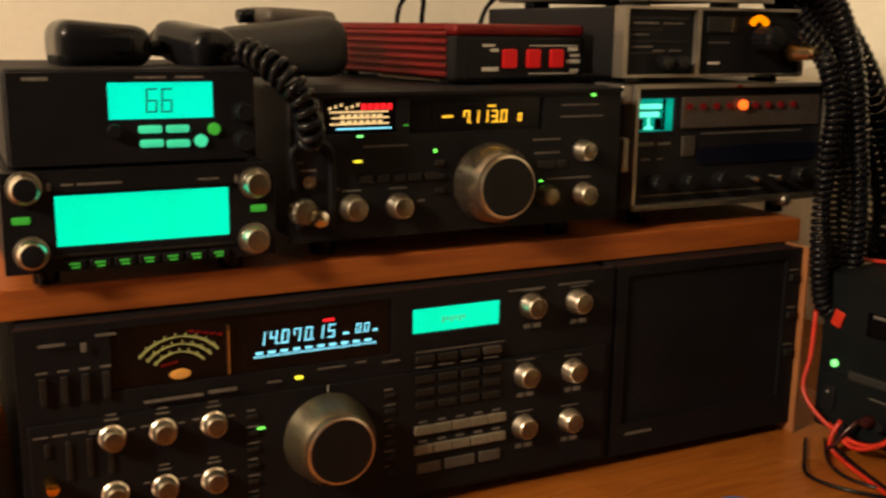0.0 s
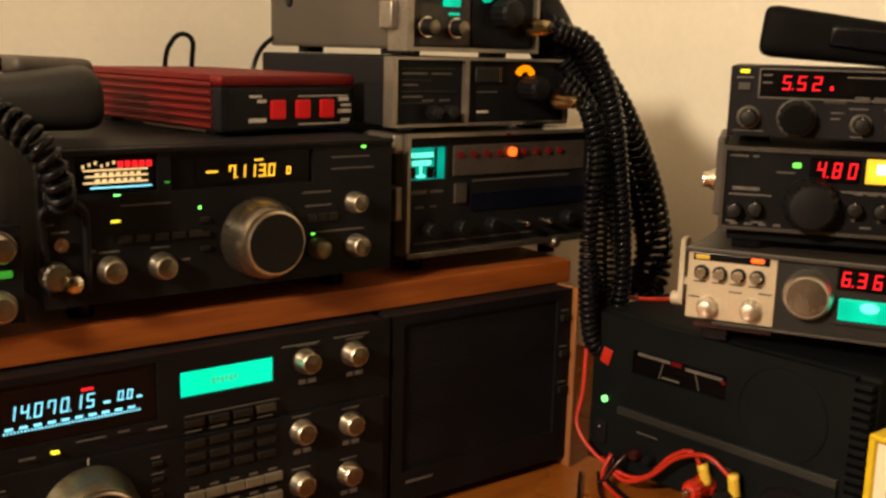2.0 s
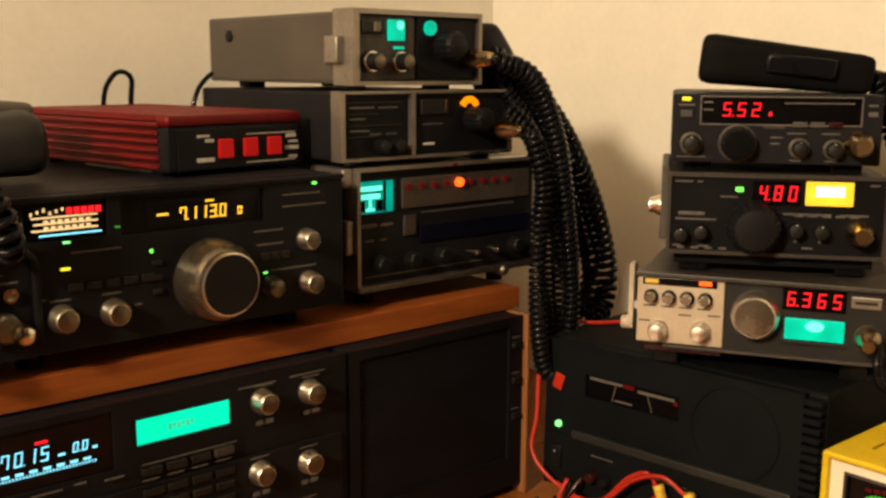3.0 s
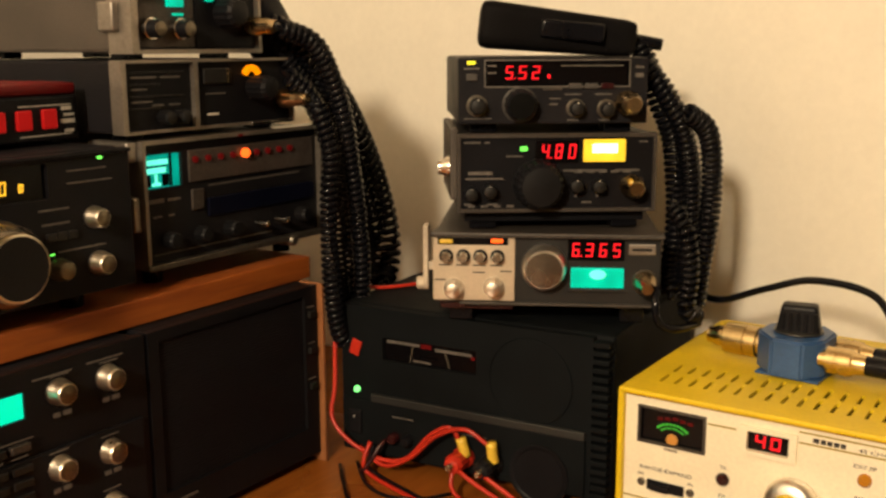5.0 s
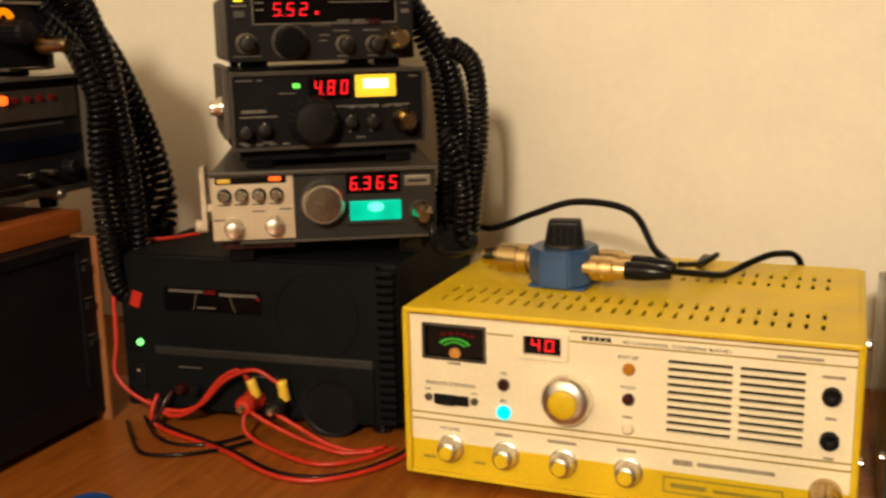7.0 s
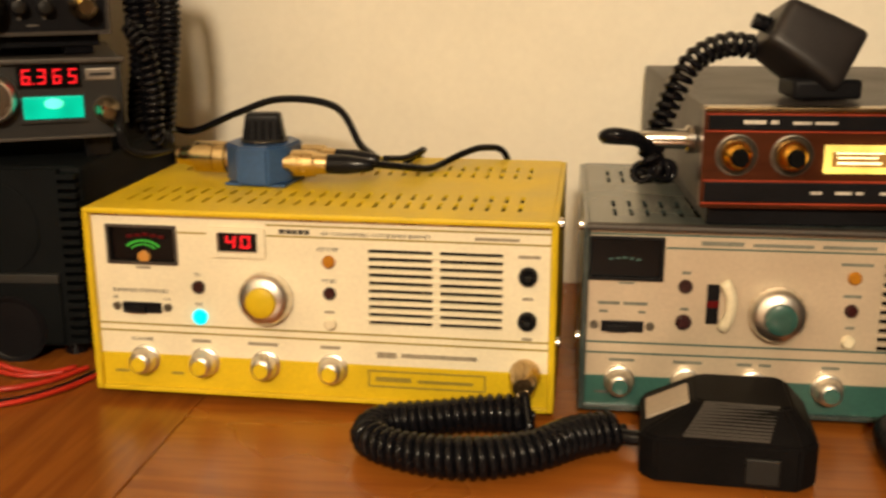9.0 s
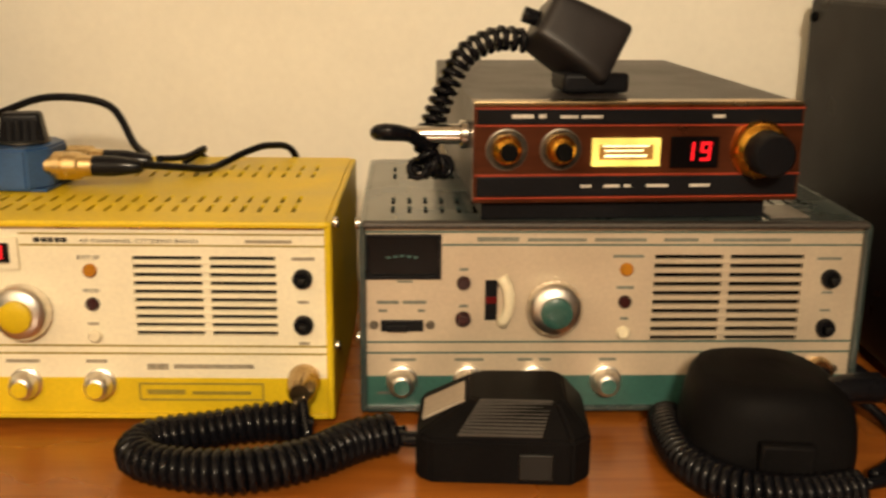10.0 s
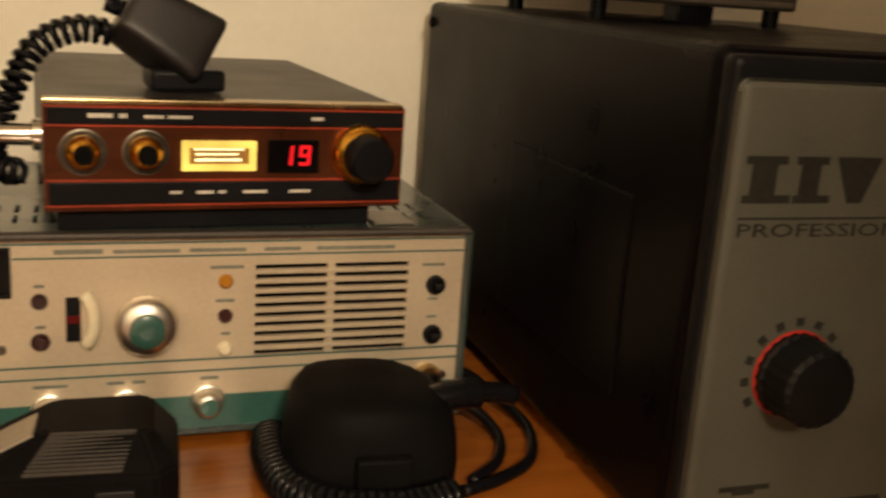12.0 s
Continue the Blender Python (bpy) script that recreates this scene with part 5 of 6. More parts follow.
    d.add("slider", box(su - 0.009, su + 0.003, -0.0045, -0.0015, sz - 0.0032, sz + 0.001, 0.0005), BLACK, sw)
    for s in (-1, 1):
        d.add("screw", lathe([(0.0026, 0), (0.0026, -0.0012), (0.0018, -0.002)], 16, su + s * 0.0165, sz), STEEL, sw)
    u1, z1, z2 = (0.0702, 0.8177, 0.7985) if yellow else (0.0604, 0.8263, 0.8042)
    d.add("tx_lamp", lathe([(0.0042, 0), (0.0042, -0.0015), (0.003, -0.0028)], 20, u1, z1), REDL)
    d.add("rx_lamp", lathe([(0.0048, 0), (0.0048, -0.0015), (0.0032, -0.003)], 20, u1, z2), CYANLED if yellow else REDL)
    u2 = 0.1525 if yellow else 0.1552
    for z, mt, nm in ((0.837, AMBERL, "socket"), (0.8172, REDL if yellow else REDL, "lamp"), (0.798, WHITEL, "lens")):
        z -= 0 if yellow else 0.0025
        d.add(nm, lathe([(0.0040, 0), (0.0040, -0.0014), (0.0028, -0.0028)], 20, u2, z), mt)
    u3 = 0.2715 if yellow else 0.2758
    for z in ((0.833, 0.8055) if yellow else (0.829, 0.7985)):
        d.add("jack_nut", lathe([(0.0056, 0), (0.0056, -0.003), (0.0050, -0.0042), (0.0038, -0.0042), (0.0034, -0.001)], 24, u3, z), BLACK)
        d.box("jack_pin", u3 - 0.002, u3 + 0.0025, -0.0085, -0.003, z - 0.002, z + 0.002, DIALFACE, 0.0008)
    for u in ((0.0330, 0.0720, 0.1110, 0.1535) if yellow else (0.0245, 0.064, 0.103, 0.146)):
        kz2 = 0.7695 if yellow else 0.766
        kn = d.add("knob", lathe([(0.0092, -0.0002), (0.0092, -0.0025), (0.0080, -0.0032), (0.0080, -0.0065), (0.0077, -0.0086), (0.0071, -0.0104), (0.0060, -0.0117), (0.0046, -0.0124)], 28, u, kz2), ALU)
        d.add("coloured_cap", lathe([(0.0048, -0.0122), (0.0047, -0.0134), (0.001, -0.0136)], 24, u, kz2), case if yellow else TEALP, kn)
    if yellow:
        mic = d.add("mic_plug", lathe([(0.0095, 0), (0.0095, -0.006), (0.0085, -0.008), (0.008, -0.018), (0.006, -0.023)], 28, 0.271, 0.772), BRASS)
        d.add("name_frame", panel(0.1752, 0.2474, 0.7585, 0.7695, [(0.1762, 0.2464, 0.7595, 0.7685)], -0.0009, 0.0), OLIVE)
    else:
        mic = d.add("mic_socket", lathe([(0.0085, 0), (0.0085, -0.004), (0.0075, -0.006), (0.006, -0.006)], 28, 0.2745, 0.7715), BRASS)
    # lettering
    if yellow:
        ink = [words("RANGE EXPAND", 0.0155, 0.8128, 0.0026, width=0.035), words("OFF", 0.0140, 0.8082, 0.0018), words("ON", 0.0475, 0.8082, 0.0018), words("TX", 0.0680, 0.8243, 0.0024), words("RX", 0.0680, 0.8056, 0.0024), words("EXT.SP", 0.1460, 0.8435, 0.0024, width=0.0125), words("MOD", 0.1480, 0.8240, 0.0024, width=0.009), words("VOLUME", 0.0245, 0.7812, 0.0022, width=0.014), words("40 CHANNEL CITIZENS BAND", 0.1480, 0.8533, 0.0022, -0.0005, 0.066)]
        d.add("lettering", join(*ink), INK)
        d.add("name_print", bars([(0.1225, 0.8532, 0.0035, 0.0028), (0.1268, 0.8532, 0.003, 0.0028), (0.1305, 0.8532, 0.003, 0.0028), (0.1343, 0.8532, 0.003, 0.0028), (0.138, 0.8532, 0.003, 0.0028)]), INK)
        rows = [(0.064, 0.7815, 0.012, 0.002), (0.100, 0.7815, 0.019, 0.002), (0.146, 0.7815, 0.012, 0.002), (0.181, 0.7775, 0.012, 0.0036), (0.196, 0.7782, 0.046, 0.0026), (0.2655, 0.8435, 0.013, 0.0018), (0.2685, 0.818, 0.006, 0.0018), (0.2685, 0.793, 0.006, 0.0018), (0.149, 0.8045, 0.006, 0.0016), (0.031, 0.8280, 0.009, 0.0016), (0.240, 0.8533, 0.026, 0.0018)]
        d.add("small_print", bars(rows), PALEPRINT)
        d.add("name_frame_print", bars([(0.180, 0.7625, 0.022, 0.003), (0.206, 0.7625, 0.034, 0.002)], -0.0012), OLIVE)
        d.add("band_print", bars([(0.012, 0.7595, 0.009, 0.0018), (0.049, 0.7595, 0.008, 0.0018)], -0.0006), OLIVE)
    else:
        rows = [(0.068, 0.8512, 0.024, 0.0026), (0.097, 0.8512, 0.034, 0.002), (0.136, 0.8512, 0.03, 0.002), (0.176, 0.8512, 0.02, 0.002), (0.205, 0.8512, 0.045, 0.002), (0.010, 0.8135, 0.013, 0.002), (0.025, 0.8135, 0.014, 0.002), (0.011, 0.8085, 0.005, 0.0016), (0.034, 0.8085, 0.004, 0.0016), (0.058, 0.8335, 0.005, 0.0018), (0.058, 0.8113, 0.005, 0.0018), (0.147, 0.8415, 0.018, 0.0018), (0.150, 0.8225, 0.01, 0.0018), (0.153, 0.8035, 0.005, 0.0016), (0.018, 0.7778, 0.015, 0.0018), (0.056, 0.7778, 0.017, 0.0018), (0.093, 0.7778, 0.009, 0.0018), (0.106, 0.7778, 0.007, 0.0018), (0.142, 0.7778, 0.01, 0.0018), (0.267, 0.8402, 0.014, 0.0016), (0.272, 0.8195, 0.006, 0.0014), (0.272, 0.8085, 0.006, 0.0014), (0.022, 0.8265, 0.009, 0.0012)]
        d.add("small_print", bars(rows), TEALPALE)
        d.add("band_print", bars([(0.010, 0.757, 0.012, 0.0016), (0.045, 0.757, 0.011, 0.0016)], -0.0006), GREYINK)
    d.feet(W, D, DESK_Z, a + 0.001, 0.025, 0.008)
    for z in (0.7885, b - 0.004):
        d.add("side_screw", shifted(lathe([(0.0035, 0), (0.0035, -0.002), (0.002, -0.003)], 14), Matrix.Translation((0.0 if not yellow else W, 0.012, z)) @ Matrix.Rotation(-math.pi / 2 if not yellow else math.pi / 2, 4, "Z")), CHROME)
    return d


def copper_set():
    d = Rig("mobile_radio", 0.5915, -0.0765, 0.863, -85.8, "copper-faced mobile radio with a lit meter showing 19", "radio")
    W, a, b, D = 0.189, 0.8745, 0.9315, 0.265
    d.box("case", 0.001, W - 0.001, 0.008, D, a + 0.001, b - 0.0004, CASETOP, 0.0015)
    d.box("front_panel", 0, W, -0.001, 0.008, a, b - 0.001, COPPER, 0.001)
    d.box("top_trim", 0.0, W - 0.002, -0.003, 0.009, b - 0.002, b + 0.0006, BRASS, 0.0006)
    up = d.box("upper_band", 0.002, W - 0.002, -0.0024, 0.0, 0.9195, b - 0.0035, BLACK, 0.0005)
    lo = d.box("lower_band", 0.002, W - 0.002, -0.0024, 0.0, 0.8785, 0.8898, BLACK, 0.0005)
    d.add("red_trim", join(*[box(0.0005, W - 0.0005, -0.0026, 0.0, z, z + 0.0009) for z in (0.8772, 0.8902, 0.9182, 0.9278)]), REDLINE)
    for u in (0.0185, 0.0490):
        d.add("knob_scale", lathe([(0.0118, -0.0012), (0.0118, -0.0026), (0.0110, -0.0028), (0.0104, -0.0012)], 36, u, 0.9052), STEEL)
        kn = d.add("knob", lathe([(0.0086, -0.001), (0.0086, -0.004), (0.0080, -0.0065), (0.0072, -0.0085), (0.0062, -0.0100), (0.0052, -0.0108)], 28, u, 0.9052), GOLDM)
        d.add("cap", lathe([(0.0050, -0.0100), (0.0046, -0.0145), (0.0038, -0.0150)], 24, u, 0.9052), DARK, kn)
    m = d.add("meter_frame", panel(0.0670, 0.1055, 0.8958, 0.9114, [(0.0705, 0.1020, 0.8992, 0.9080)], -0.004, -0.001), METERFRAME, None, "brightly lit yellow meter frame")
    d.box("meter", 0.0698, 0.1022, -0.0024, -0.0012, 0.8985, 0.9088, METERIN, 0, m)
    for r in ((0.073, 0.9066, 0.026, 0.0009), (0.074, 0.9040, 0.022, 0.0009), (0.074, 0.9008, 0.024, 0.0013)):
        d.add("meter_line", bars([r], -0.0028), WARMLAMP, m)
    disp = d.box("display", 0.1120, 0.1400, -0.0026, 0.0, 0.8942, 0.9122, GLOSS, 0.0006)
    d.digits("19", 0.1190, 0.8985, 0.0108, -0.0033, 0.0062, 0.0034, 0.06, 0.0016, REDLED, disp)
    k = d.add("channel_knob", lathe([(0.0168, -0.0008), (0.0168, -0.004), (0.0160, -0.0065), (0.0150, -0.0085), (0.0130, -0.0105)], 44, 0.1640, 0.9045, 0, 0.04), GOLDM)
    d.add("knob_body", lathe([(0.0126, -0.010), (0.012, -0.024), (0.0105, -0.0255)], 36, 0.1640, 0.9045), BLACK, k)
    d.add("lettering", bars([(0.021, 0.9228, 0.012, 0.0022), (0.036, 0.9228, 0.004, 0.0022), (0.048, 0.9228, 0.010, 0.0016), (0.060, 0.9228, 0.012, 0.0016), (0.135, 0.9228, 0.007, 0.0018), (0.061, 0.8835, 0.006, 0.0016), (0.0745, 0.8835, 0.009, 0.0016), (0.086, 0.8835, 0.004, 0.0016), (0.099, 0.8835, 0.013, 0.0016), (0.124, 0.8835, 0.012, 0.0016)], -0.0028), WHITEINK)
    d.box("mounting_plate", 0.006, W - 0.016, 0.006, D - 0.02, 0.8632, a + 0.0012, BLACK, 0.001)
    d.box("label_plate", W - 0.014, W + 0.01, 0.0, 0.03, 0.8632, 0.8645, SILVER, 0.0004)
    sock = d.add("mic_socket", shifted(lathe([(0.0085, 0), (0.0085, -0.004), (0.006, -0.005), (0.0055, -0.024), (0.0042, -0.034)], 24), Matrix.Translation((0, 0.03, 0.909)) @ Matrix.Rotation(-math.pi / 2, 4, "Z")), CHROME)


def big_amplifier():
    d = Rig("amplifier", 0.433, -0.352, DESK_Z, -90, "large black amplifier cabinet with a grey front plate and black dial", "amplifier")
    W, a, b, D = 0.33, 0.750, 0.9835, 0.42
    d.box("case", 0, W, 0.0, D, a, b, KLVCASE, 0.008, seg=4)
    d.box("bezel", 0.0005, W - 0.0005, -0.009, 0.002, a + 0.002, 0.9800, BLACK, 0.005, seg=4)
    d.box("faceplate", 0.003, W - 0.003, -0.013, -0.007, a + 0.004, 0.9705, KLVGREY, 0.0055, seg=4)
    f, ku, kz = -0.0130, 0.0505, 0.8380
    k = d.add("dial", lathe([(0.0205, f + 0.0005), (0.0205, f - 0.0035), (0.0192, f - 0.005), (0.0184, f - 0.020), (0.0166, f - 0.022)], 44, ku, kz, 1, 0.03), DIALFACE)
    d.add("red_ring", lathe([(0.0211, f + 0.0005), (0.0211, f - 0.0008), (0.0198, f - 0.0012)], 44, ku, kz), REDRING, k)
    d.box("pointer_tab", ku + 0.018, ku + 0.030, f - 0.002, f + 0.0005, kz - 0.0155, kz - 0.010, STEEL, 0.0008)
    for i in range(11):
        w = math.radians(210 - 24 * i)
        bm = box(-0.0020, 0.0020, f - 0.0005, f + 0.0003, 0.0232, 0.0270)
        d.add("tick", shifted(bm, Matrix.Translation((ku, 0, kz)) @ Matrix.Rotation(math.pi / 2 - w, 4, "Y")), KLVINK)
    # maker's mark as plain slabs and a wedge, with the line of print under it
    for u, w in ((0.0100, 0.0240), (0.0355, 0.0190)):
        d.add("mark_slab", join(box(u, u + w, f - 0.0004, f + 0.0003, 0.9180, 0.9215), box(u, u + w * 0.86, f - 0.0004, f + 0.0003, 0.9350, 0.9385), box(u + w * 0.14, u + w * 0.66, f - 0.0004, f + 0.0003, 0.9214, 0.9351)), KLVINK, None, "dark plain block mark")
    wd = box(0.0560, 0.0800, f - 0.0004, f + 0.0003, 0.9180, 0.9385)
    for v in wd.verts:
        v.co.x = 0.068 + (v.co.x - 0.068) * (1 if v.co.z > 0.93 else 0.3)
    d.add("mark_wedge", wd, KLVINK, None, "dark plain wedge mark")
    d.add("mark_line", box(0.0095, 0.115, f - 0.0004, f + 0.0003, 0.9108, 0.9116), KLVINK)
    d.add("lettering", words("PROFESSIONAL", 0.0100, 0.9030, 0.0062, f - 0.0004, 0.105), KLVINK)
    d.add("model_mark", join(bars([(0.020, 0.766, 0.03, 0.006), (0.054, 0.767, 0.06, 0.004)], f - 0.0003), box(0.021, 0.048, f - 0.0004, f + 0.0003, 0.7805, 0.7830), box(0.028, 0.040, f - 0.0004, f + 0.0003, 0.7785, 0.7805)), KLVINK)
    d.add("side_screw", shifted(lathe([(0.004, 0), (0.004, -0.002), (0.0025, -0.003)], 14), Matrix.Translation((0.0, 0.405, 0.968)) @ Matrix.Rotation(-math.pi / 2, 4, "Z")), DARK)
    d.box("side_panel", -0.0015, 0.002, 0.06, 0.22, 0.80, 0.905, KLVCASE, 0.001)
    d.feet(W, D, DESK_Z, a + 0.004, 0.04, 0.014)


def grey_box():
    d = Rig("tuner_box", 0.655, -0.398, 0.9835, -82, "grey metal radio case with short feet on the amplifier", "radio")
    W, a, b, D = 0.17, 0.9955, 1.075, 0.13
    d.box("case", 0, W, 0, D, a, b, GREYMET, 0.003)
    d.box("trim", 0.004, W - 0.004, -0.002, 0.002, a + 0.002, a + 0.006, SILVER, 0.001)
    d.feet(W, D, 0.9835, a + 0.001, 0.012, 0.006)
    d.box("middle_foot", 0.07, 0.10, 0.004, 0.02, 0.9836, a + 0.001, RUBBER, 0.001)


base_station(True)
base_station(False)
copper_set()
big_amplifier()
grey_box()


# ---- microphones, cords and small things ----
def mic_body(L, Wd, T, taper=0.75, r=0.006):
    """A hand microphone's shell: long side on x, face up (+z)."""
    bm = bmesh.new()
    bmesh.ops.create_cube(bm, size=1)
    bmesh.ops.subdivide_edges(bm, edges=bm.edges[:], cuts=11, use_grid_fill=True)
    r = min(r, T * 0.46)
    half = Vector((L / 2, Wd / 2, T / 2))
    for v in bm.verts:
        # round the box's edges, then taper it and bow its faces
        p = Vector([math.sin(c * math.pi) * h for c, h in zip(v.co, half)])
        core = Vector([max(-h + r, min(h - r, c)) for c, h in zip(p, half)])
        if (p - core).length > 1e-6:
            p = core + (p - core).normalized() * r
        x, y, z = p.x / L, p.y / Wd, p.z / T
        k = (1 - (1 - taper) * (0.5 - x)) * (1 + 0.08 * math.cos(math.pi * x))
        v.co = Vector((p.x, p.y * k, p.z * (0.85 + 0.3 * (x + 0.5)) * (1 + 0.10 * math.cos(math.pi * y))))
    for f in bm.faces:
        f.smooth = True
    return bm


def hand_mic(m, label, L=0.085, Wd=0.06, T=0.03, taper=0.75, ribs=8, material=None, rib_from=0.0, r=0.006):
    root = tagged(new("microphone"), label, "microphone", "hand microphones")
    root.matrix_world = m
    mt = material or BLACK
    shell = part("shell", mic_body(L, Wd, T, taper, r), mt, root)
    top = T * 0.5 * 1.1
    if ribs:
        part("grille", join(*[box(rib_from + 0.0036 * k, rib_from + 0.0036 * k + 0.0018, -Wd * 0.36, Wd * 0.36, top - 0.001, top + 0.0035 + 0.0006 * (k % 2), 0.0005, 1) for k in range(ribs)]), mt, root)
    part("talk_key", box(-L * 0.28, L * 0.12, Wd * 0.40, Wd * 0.53, -T * 0.2, T * 0.28, 0.0025), RUBBER, root)
    part("strain_relief", tube([(-L * 0.48, 0, 0), (-L * 0.58, 0, -0.001), (-L * 0.68, 0, -0.002)], 0.0048, 10), RUBBER, root)
    return root


def coiled(pts, big, r, pitch, label):
    """A coiled microphone cord: the coil itself and the straight lead at each end."""
    root = tagged(new("coiled_cord"), label, "cord")
    root.location = pts[-1]
    off = Matrix.Translation([-c for c in pts[-1]])
    part("coil", shifted(coil(pts, big, r, pitch), off), RUBBER, root)
    for p, q in ((pts[0], pts[1]), (pts[-1], pts[-2])):
        v = (Vector(p) - Vector(q)).normalized()
        p = Vector(p) - v * 0.006
        part("lead", shifted(tube([p, p + v * 0.006, p + v * 0.012], r * 1.15, 8), off), RUBBER, root)
    return root


def cord(name, bm, label, category="cord", material=None):
    ob = part(name, bm, material or RUBBER)
    return tagged(ob, label, category)


# microphones lying on the shelf sets
hand_mic(pose(0.098, 0.635, 1.0435, 0, 0, 184), "black hand microphone lying on the small mobile radio", 0.054, 0.05, 0.025, 0.95, 0, RUBBER, r=0.009)
hand_mic(pose(0.214, 0.655, 1.0415, 4, -4, -12), "large black hand microphone lying on the compact transceiver", 0.088, 0.052, 0.032, 0.8, 0, GREYDARK, r=0.012)
hand_mic(pose(0.152, 0.630, 1.0435, 0, 10, -70), "black hand microphone with round ends beside the large one", 0.06, 0.03, 0.024, 0.8, 0, RUBBER, r=0.009)
hand_mic(pose(0.234, 0.70, 1.0615, 0, 4, 14), "grey hand microphone leaning at the back", 0.055, 0.05, 0.012, 0.9, 0, GREYMET)
coiled([(0.172, 0.592, 1.042), (0.182, 0.572, 1.035), (0.192, 0.561, 1.024), (0.199, 0.557, 1.011), (0.203, 0.560, 0.997), (0.206, 0.569, 0.990)], 0.0066, 0.0025, 0.0068, "black coiled microphone cord hanging over the transceiver")
cord("cable", tube([(0.363, 0.805, 1.0), (0.364, 0.805, 1.062), (0.369, 0.80, 1.081), (0.378, 0.80, 1.086), (0.386, 0.80, 1.080), (0.387, 0.805, 1.06), (0.388, 0.81, 1.0)], 0.0022), "thin black cable loop behind the amplifier", "cable")
cord("cable", tube([(0.43, 0.80, 1.0), (0.441, 0.80, 1.061), (0.455, 0.80, 1.082), (0.47, 0.79, 1.09)], 0.0022), "thin black cable behind the radios", "cable")

# cords hanging at the end of the shelf
hand_mic(pose(0.606, 0.614, 1.099, 0, 48, 15), "black hand microphone hanging beside the grey transceiver", 0.056, 0.036, 0.03, 0.85, 0, r=0.009)
coiled([(0.592, 0.60, 1.100), (0.617, 0.592, 1.088), (0.642, 0.590, 1.066), (0.671, 0.588, 1.034), (0.699, 0.588, 0.992), (0.722, 0.588, 0.948), (0.733, 0.588, 0.908), (0.726, 0.586, 0.880), (0.706, 0.58, 0.872)], 0.0082, 0.0027, 0.0078, "black coiled microphone cord hanging off the shelf end")
coiled([(0.572, 0.566, 1.096), (0.600, 0.556, 1.082), (0.622, 0.553, 1.04), (0.634, 0.552, 0.99), (0.642, 0.552, 0.94), (0.645, 0.552, 0.89), (0.636, 0.553, 0.852), (0.620, 0.552, 0.846), (0.610, 0.552, 0.868), (0.6035, 0.551, 0.92), (0.604, 0.551, 0.965), (0.610, 0.553, 1.0), (0.6075, 0.562, 1.038)], 0.0058, 0.0023, 0.0053, "black coiled microphone cord hanging in a long loop")
coiled([(0.606, 0.565, 1.040), (0.618, 0.561, 1.00), (0.624, 0.560, 0.95), (0.629, 0.561, 0.90), (0.640, 0.566, 0.862), (0.655, 0.572, 0.853)], 0.0052, 0.0019, 0.005, "black coiled microphone cord beside the others")
cord("cable", tube([(0.69, 0.61, 1.0), (0.70, 0.60, 0.97), (0.712, 0.595, 0.92), (0.708, 0.59, 0.885), (0.69, 0.575, 0.8805)], 0.004), "thick black cable behind the hanging cords", "cable")
cord("cable", tube([(0.655, 0.56, 0.882), (0.672, 0.545, 0.8805), (0.70, 0.53, 0.8805)], 0.0016), "thin red wire on the power supply", "cable", REDWIRE)

coiled([(0.610, 0.60, 1.075), (0.632, 0.594, 1.045), (0.655, 0.592, 1.00), (0.672, 0.592, 0.955), (0.684, 0.59, 0.91), (0.680, 0.586, 0.868), (0.660, 0.578, 0.845)], 0.0060, 0.0023, 0.0049, "black coiled microphone cord hanging among the others")

coiled([(0.604, 0.605, 1.092), (0.634, 0.600, 1.070), (0.662, 0.598, 1.034), (0.686, 0.597, 0.990), (0.708, 0.597, 0.945), (0.720, 0.596, 0.915), (0.712, 0.594, 0.886), (0.690, 0.590, 0.878)], 0.0078, 0.0027, 0.0076, "black coiled microphone cord hanging behind the bundle")
coiled([(0.598, 0.585, 1.060), (0.620, 0.580, 1.040), (0.640, 0.578, 1.005), (0.654, 0.577, 0.960), (0.662, 0.576, 0.915), (0.660, 0.575, 0.880), (0.648, 0.572, 0.856)], 0.0062, 0.0023, 0.0056, "black coiled microphone cord hanging inside the bundle")

# microphone and cord of the pile in the corner
hand_mic(pose(0.698, 0.402, 1.0925, 0, -6, 123), "black hand microphone lying across the top mobile radio", 0.118, 0.050, 0.029, 0.62, 0, MICBLACK, r=0.006)
coiled([(0.735, 0.352, 1.086), (0.738, 0.343, 1.062), (0.744, 0.335, 1.037), (0.752, 0.327, 1.010), (0.755, 0.324, 0.972), (0.753, 0.323, 0.935), (0.746, 0.323, 0.908), (0.736, 0.318, 0.893)], 0.0070, 0.0025, 0.0052, "black coiled microphone cord hanging beside the pile of radios")
coiled([(0.700, 0.297, 1.035), (0.716, 0.287, 1.02), (0.724, 0.285, 0.985), (0.716, 0.284, 0.95), (0.712, 0.286, 0.92), (0.708, 0.288, 0.892)], 0.0058, 0.0022, 0.0046, "black coiled microphone cord hanging in front of the pile")
coiled([(0.690, 0.300, 0.968), (0.684, 0.288, 0.95), (0.686, 0.285, 0.92), (0.684, 0.286, 0.896), (0.70, 0.283, 0.8865)], 0.0052, 0.0019, 0.0052, "black coiled microphone cord by the cream set")
cord("cable", tube([(0.668, 0.302, 0.912), (0.660, 0.300, 0.902), (0.661, 0.297, 0.888), (0.672, 0.288, 0.8825), (0.70, 0.282, 0.8815)], 0.003), "short black microphone lead on the power supply", "cable")

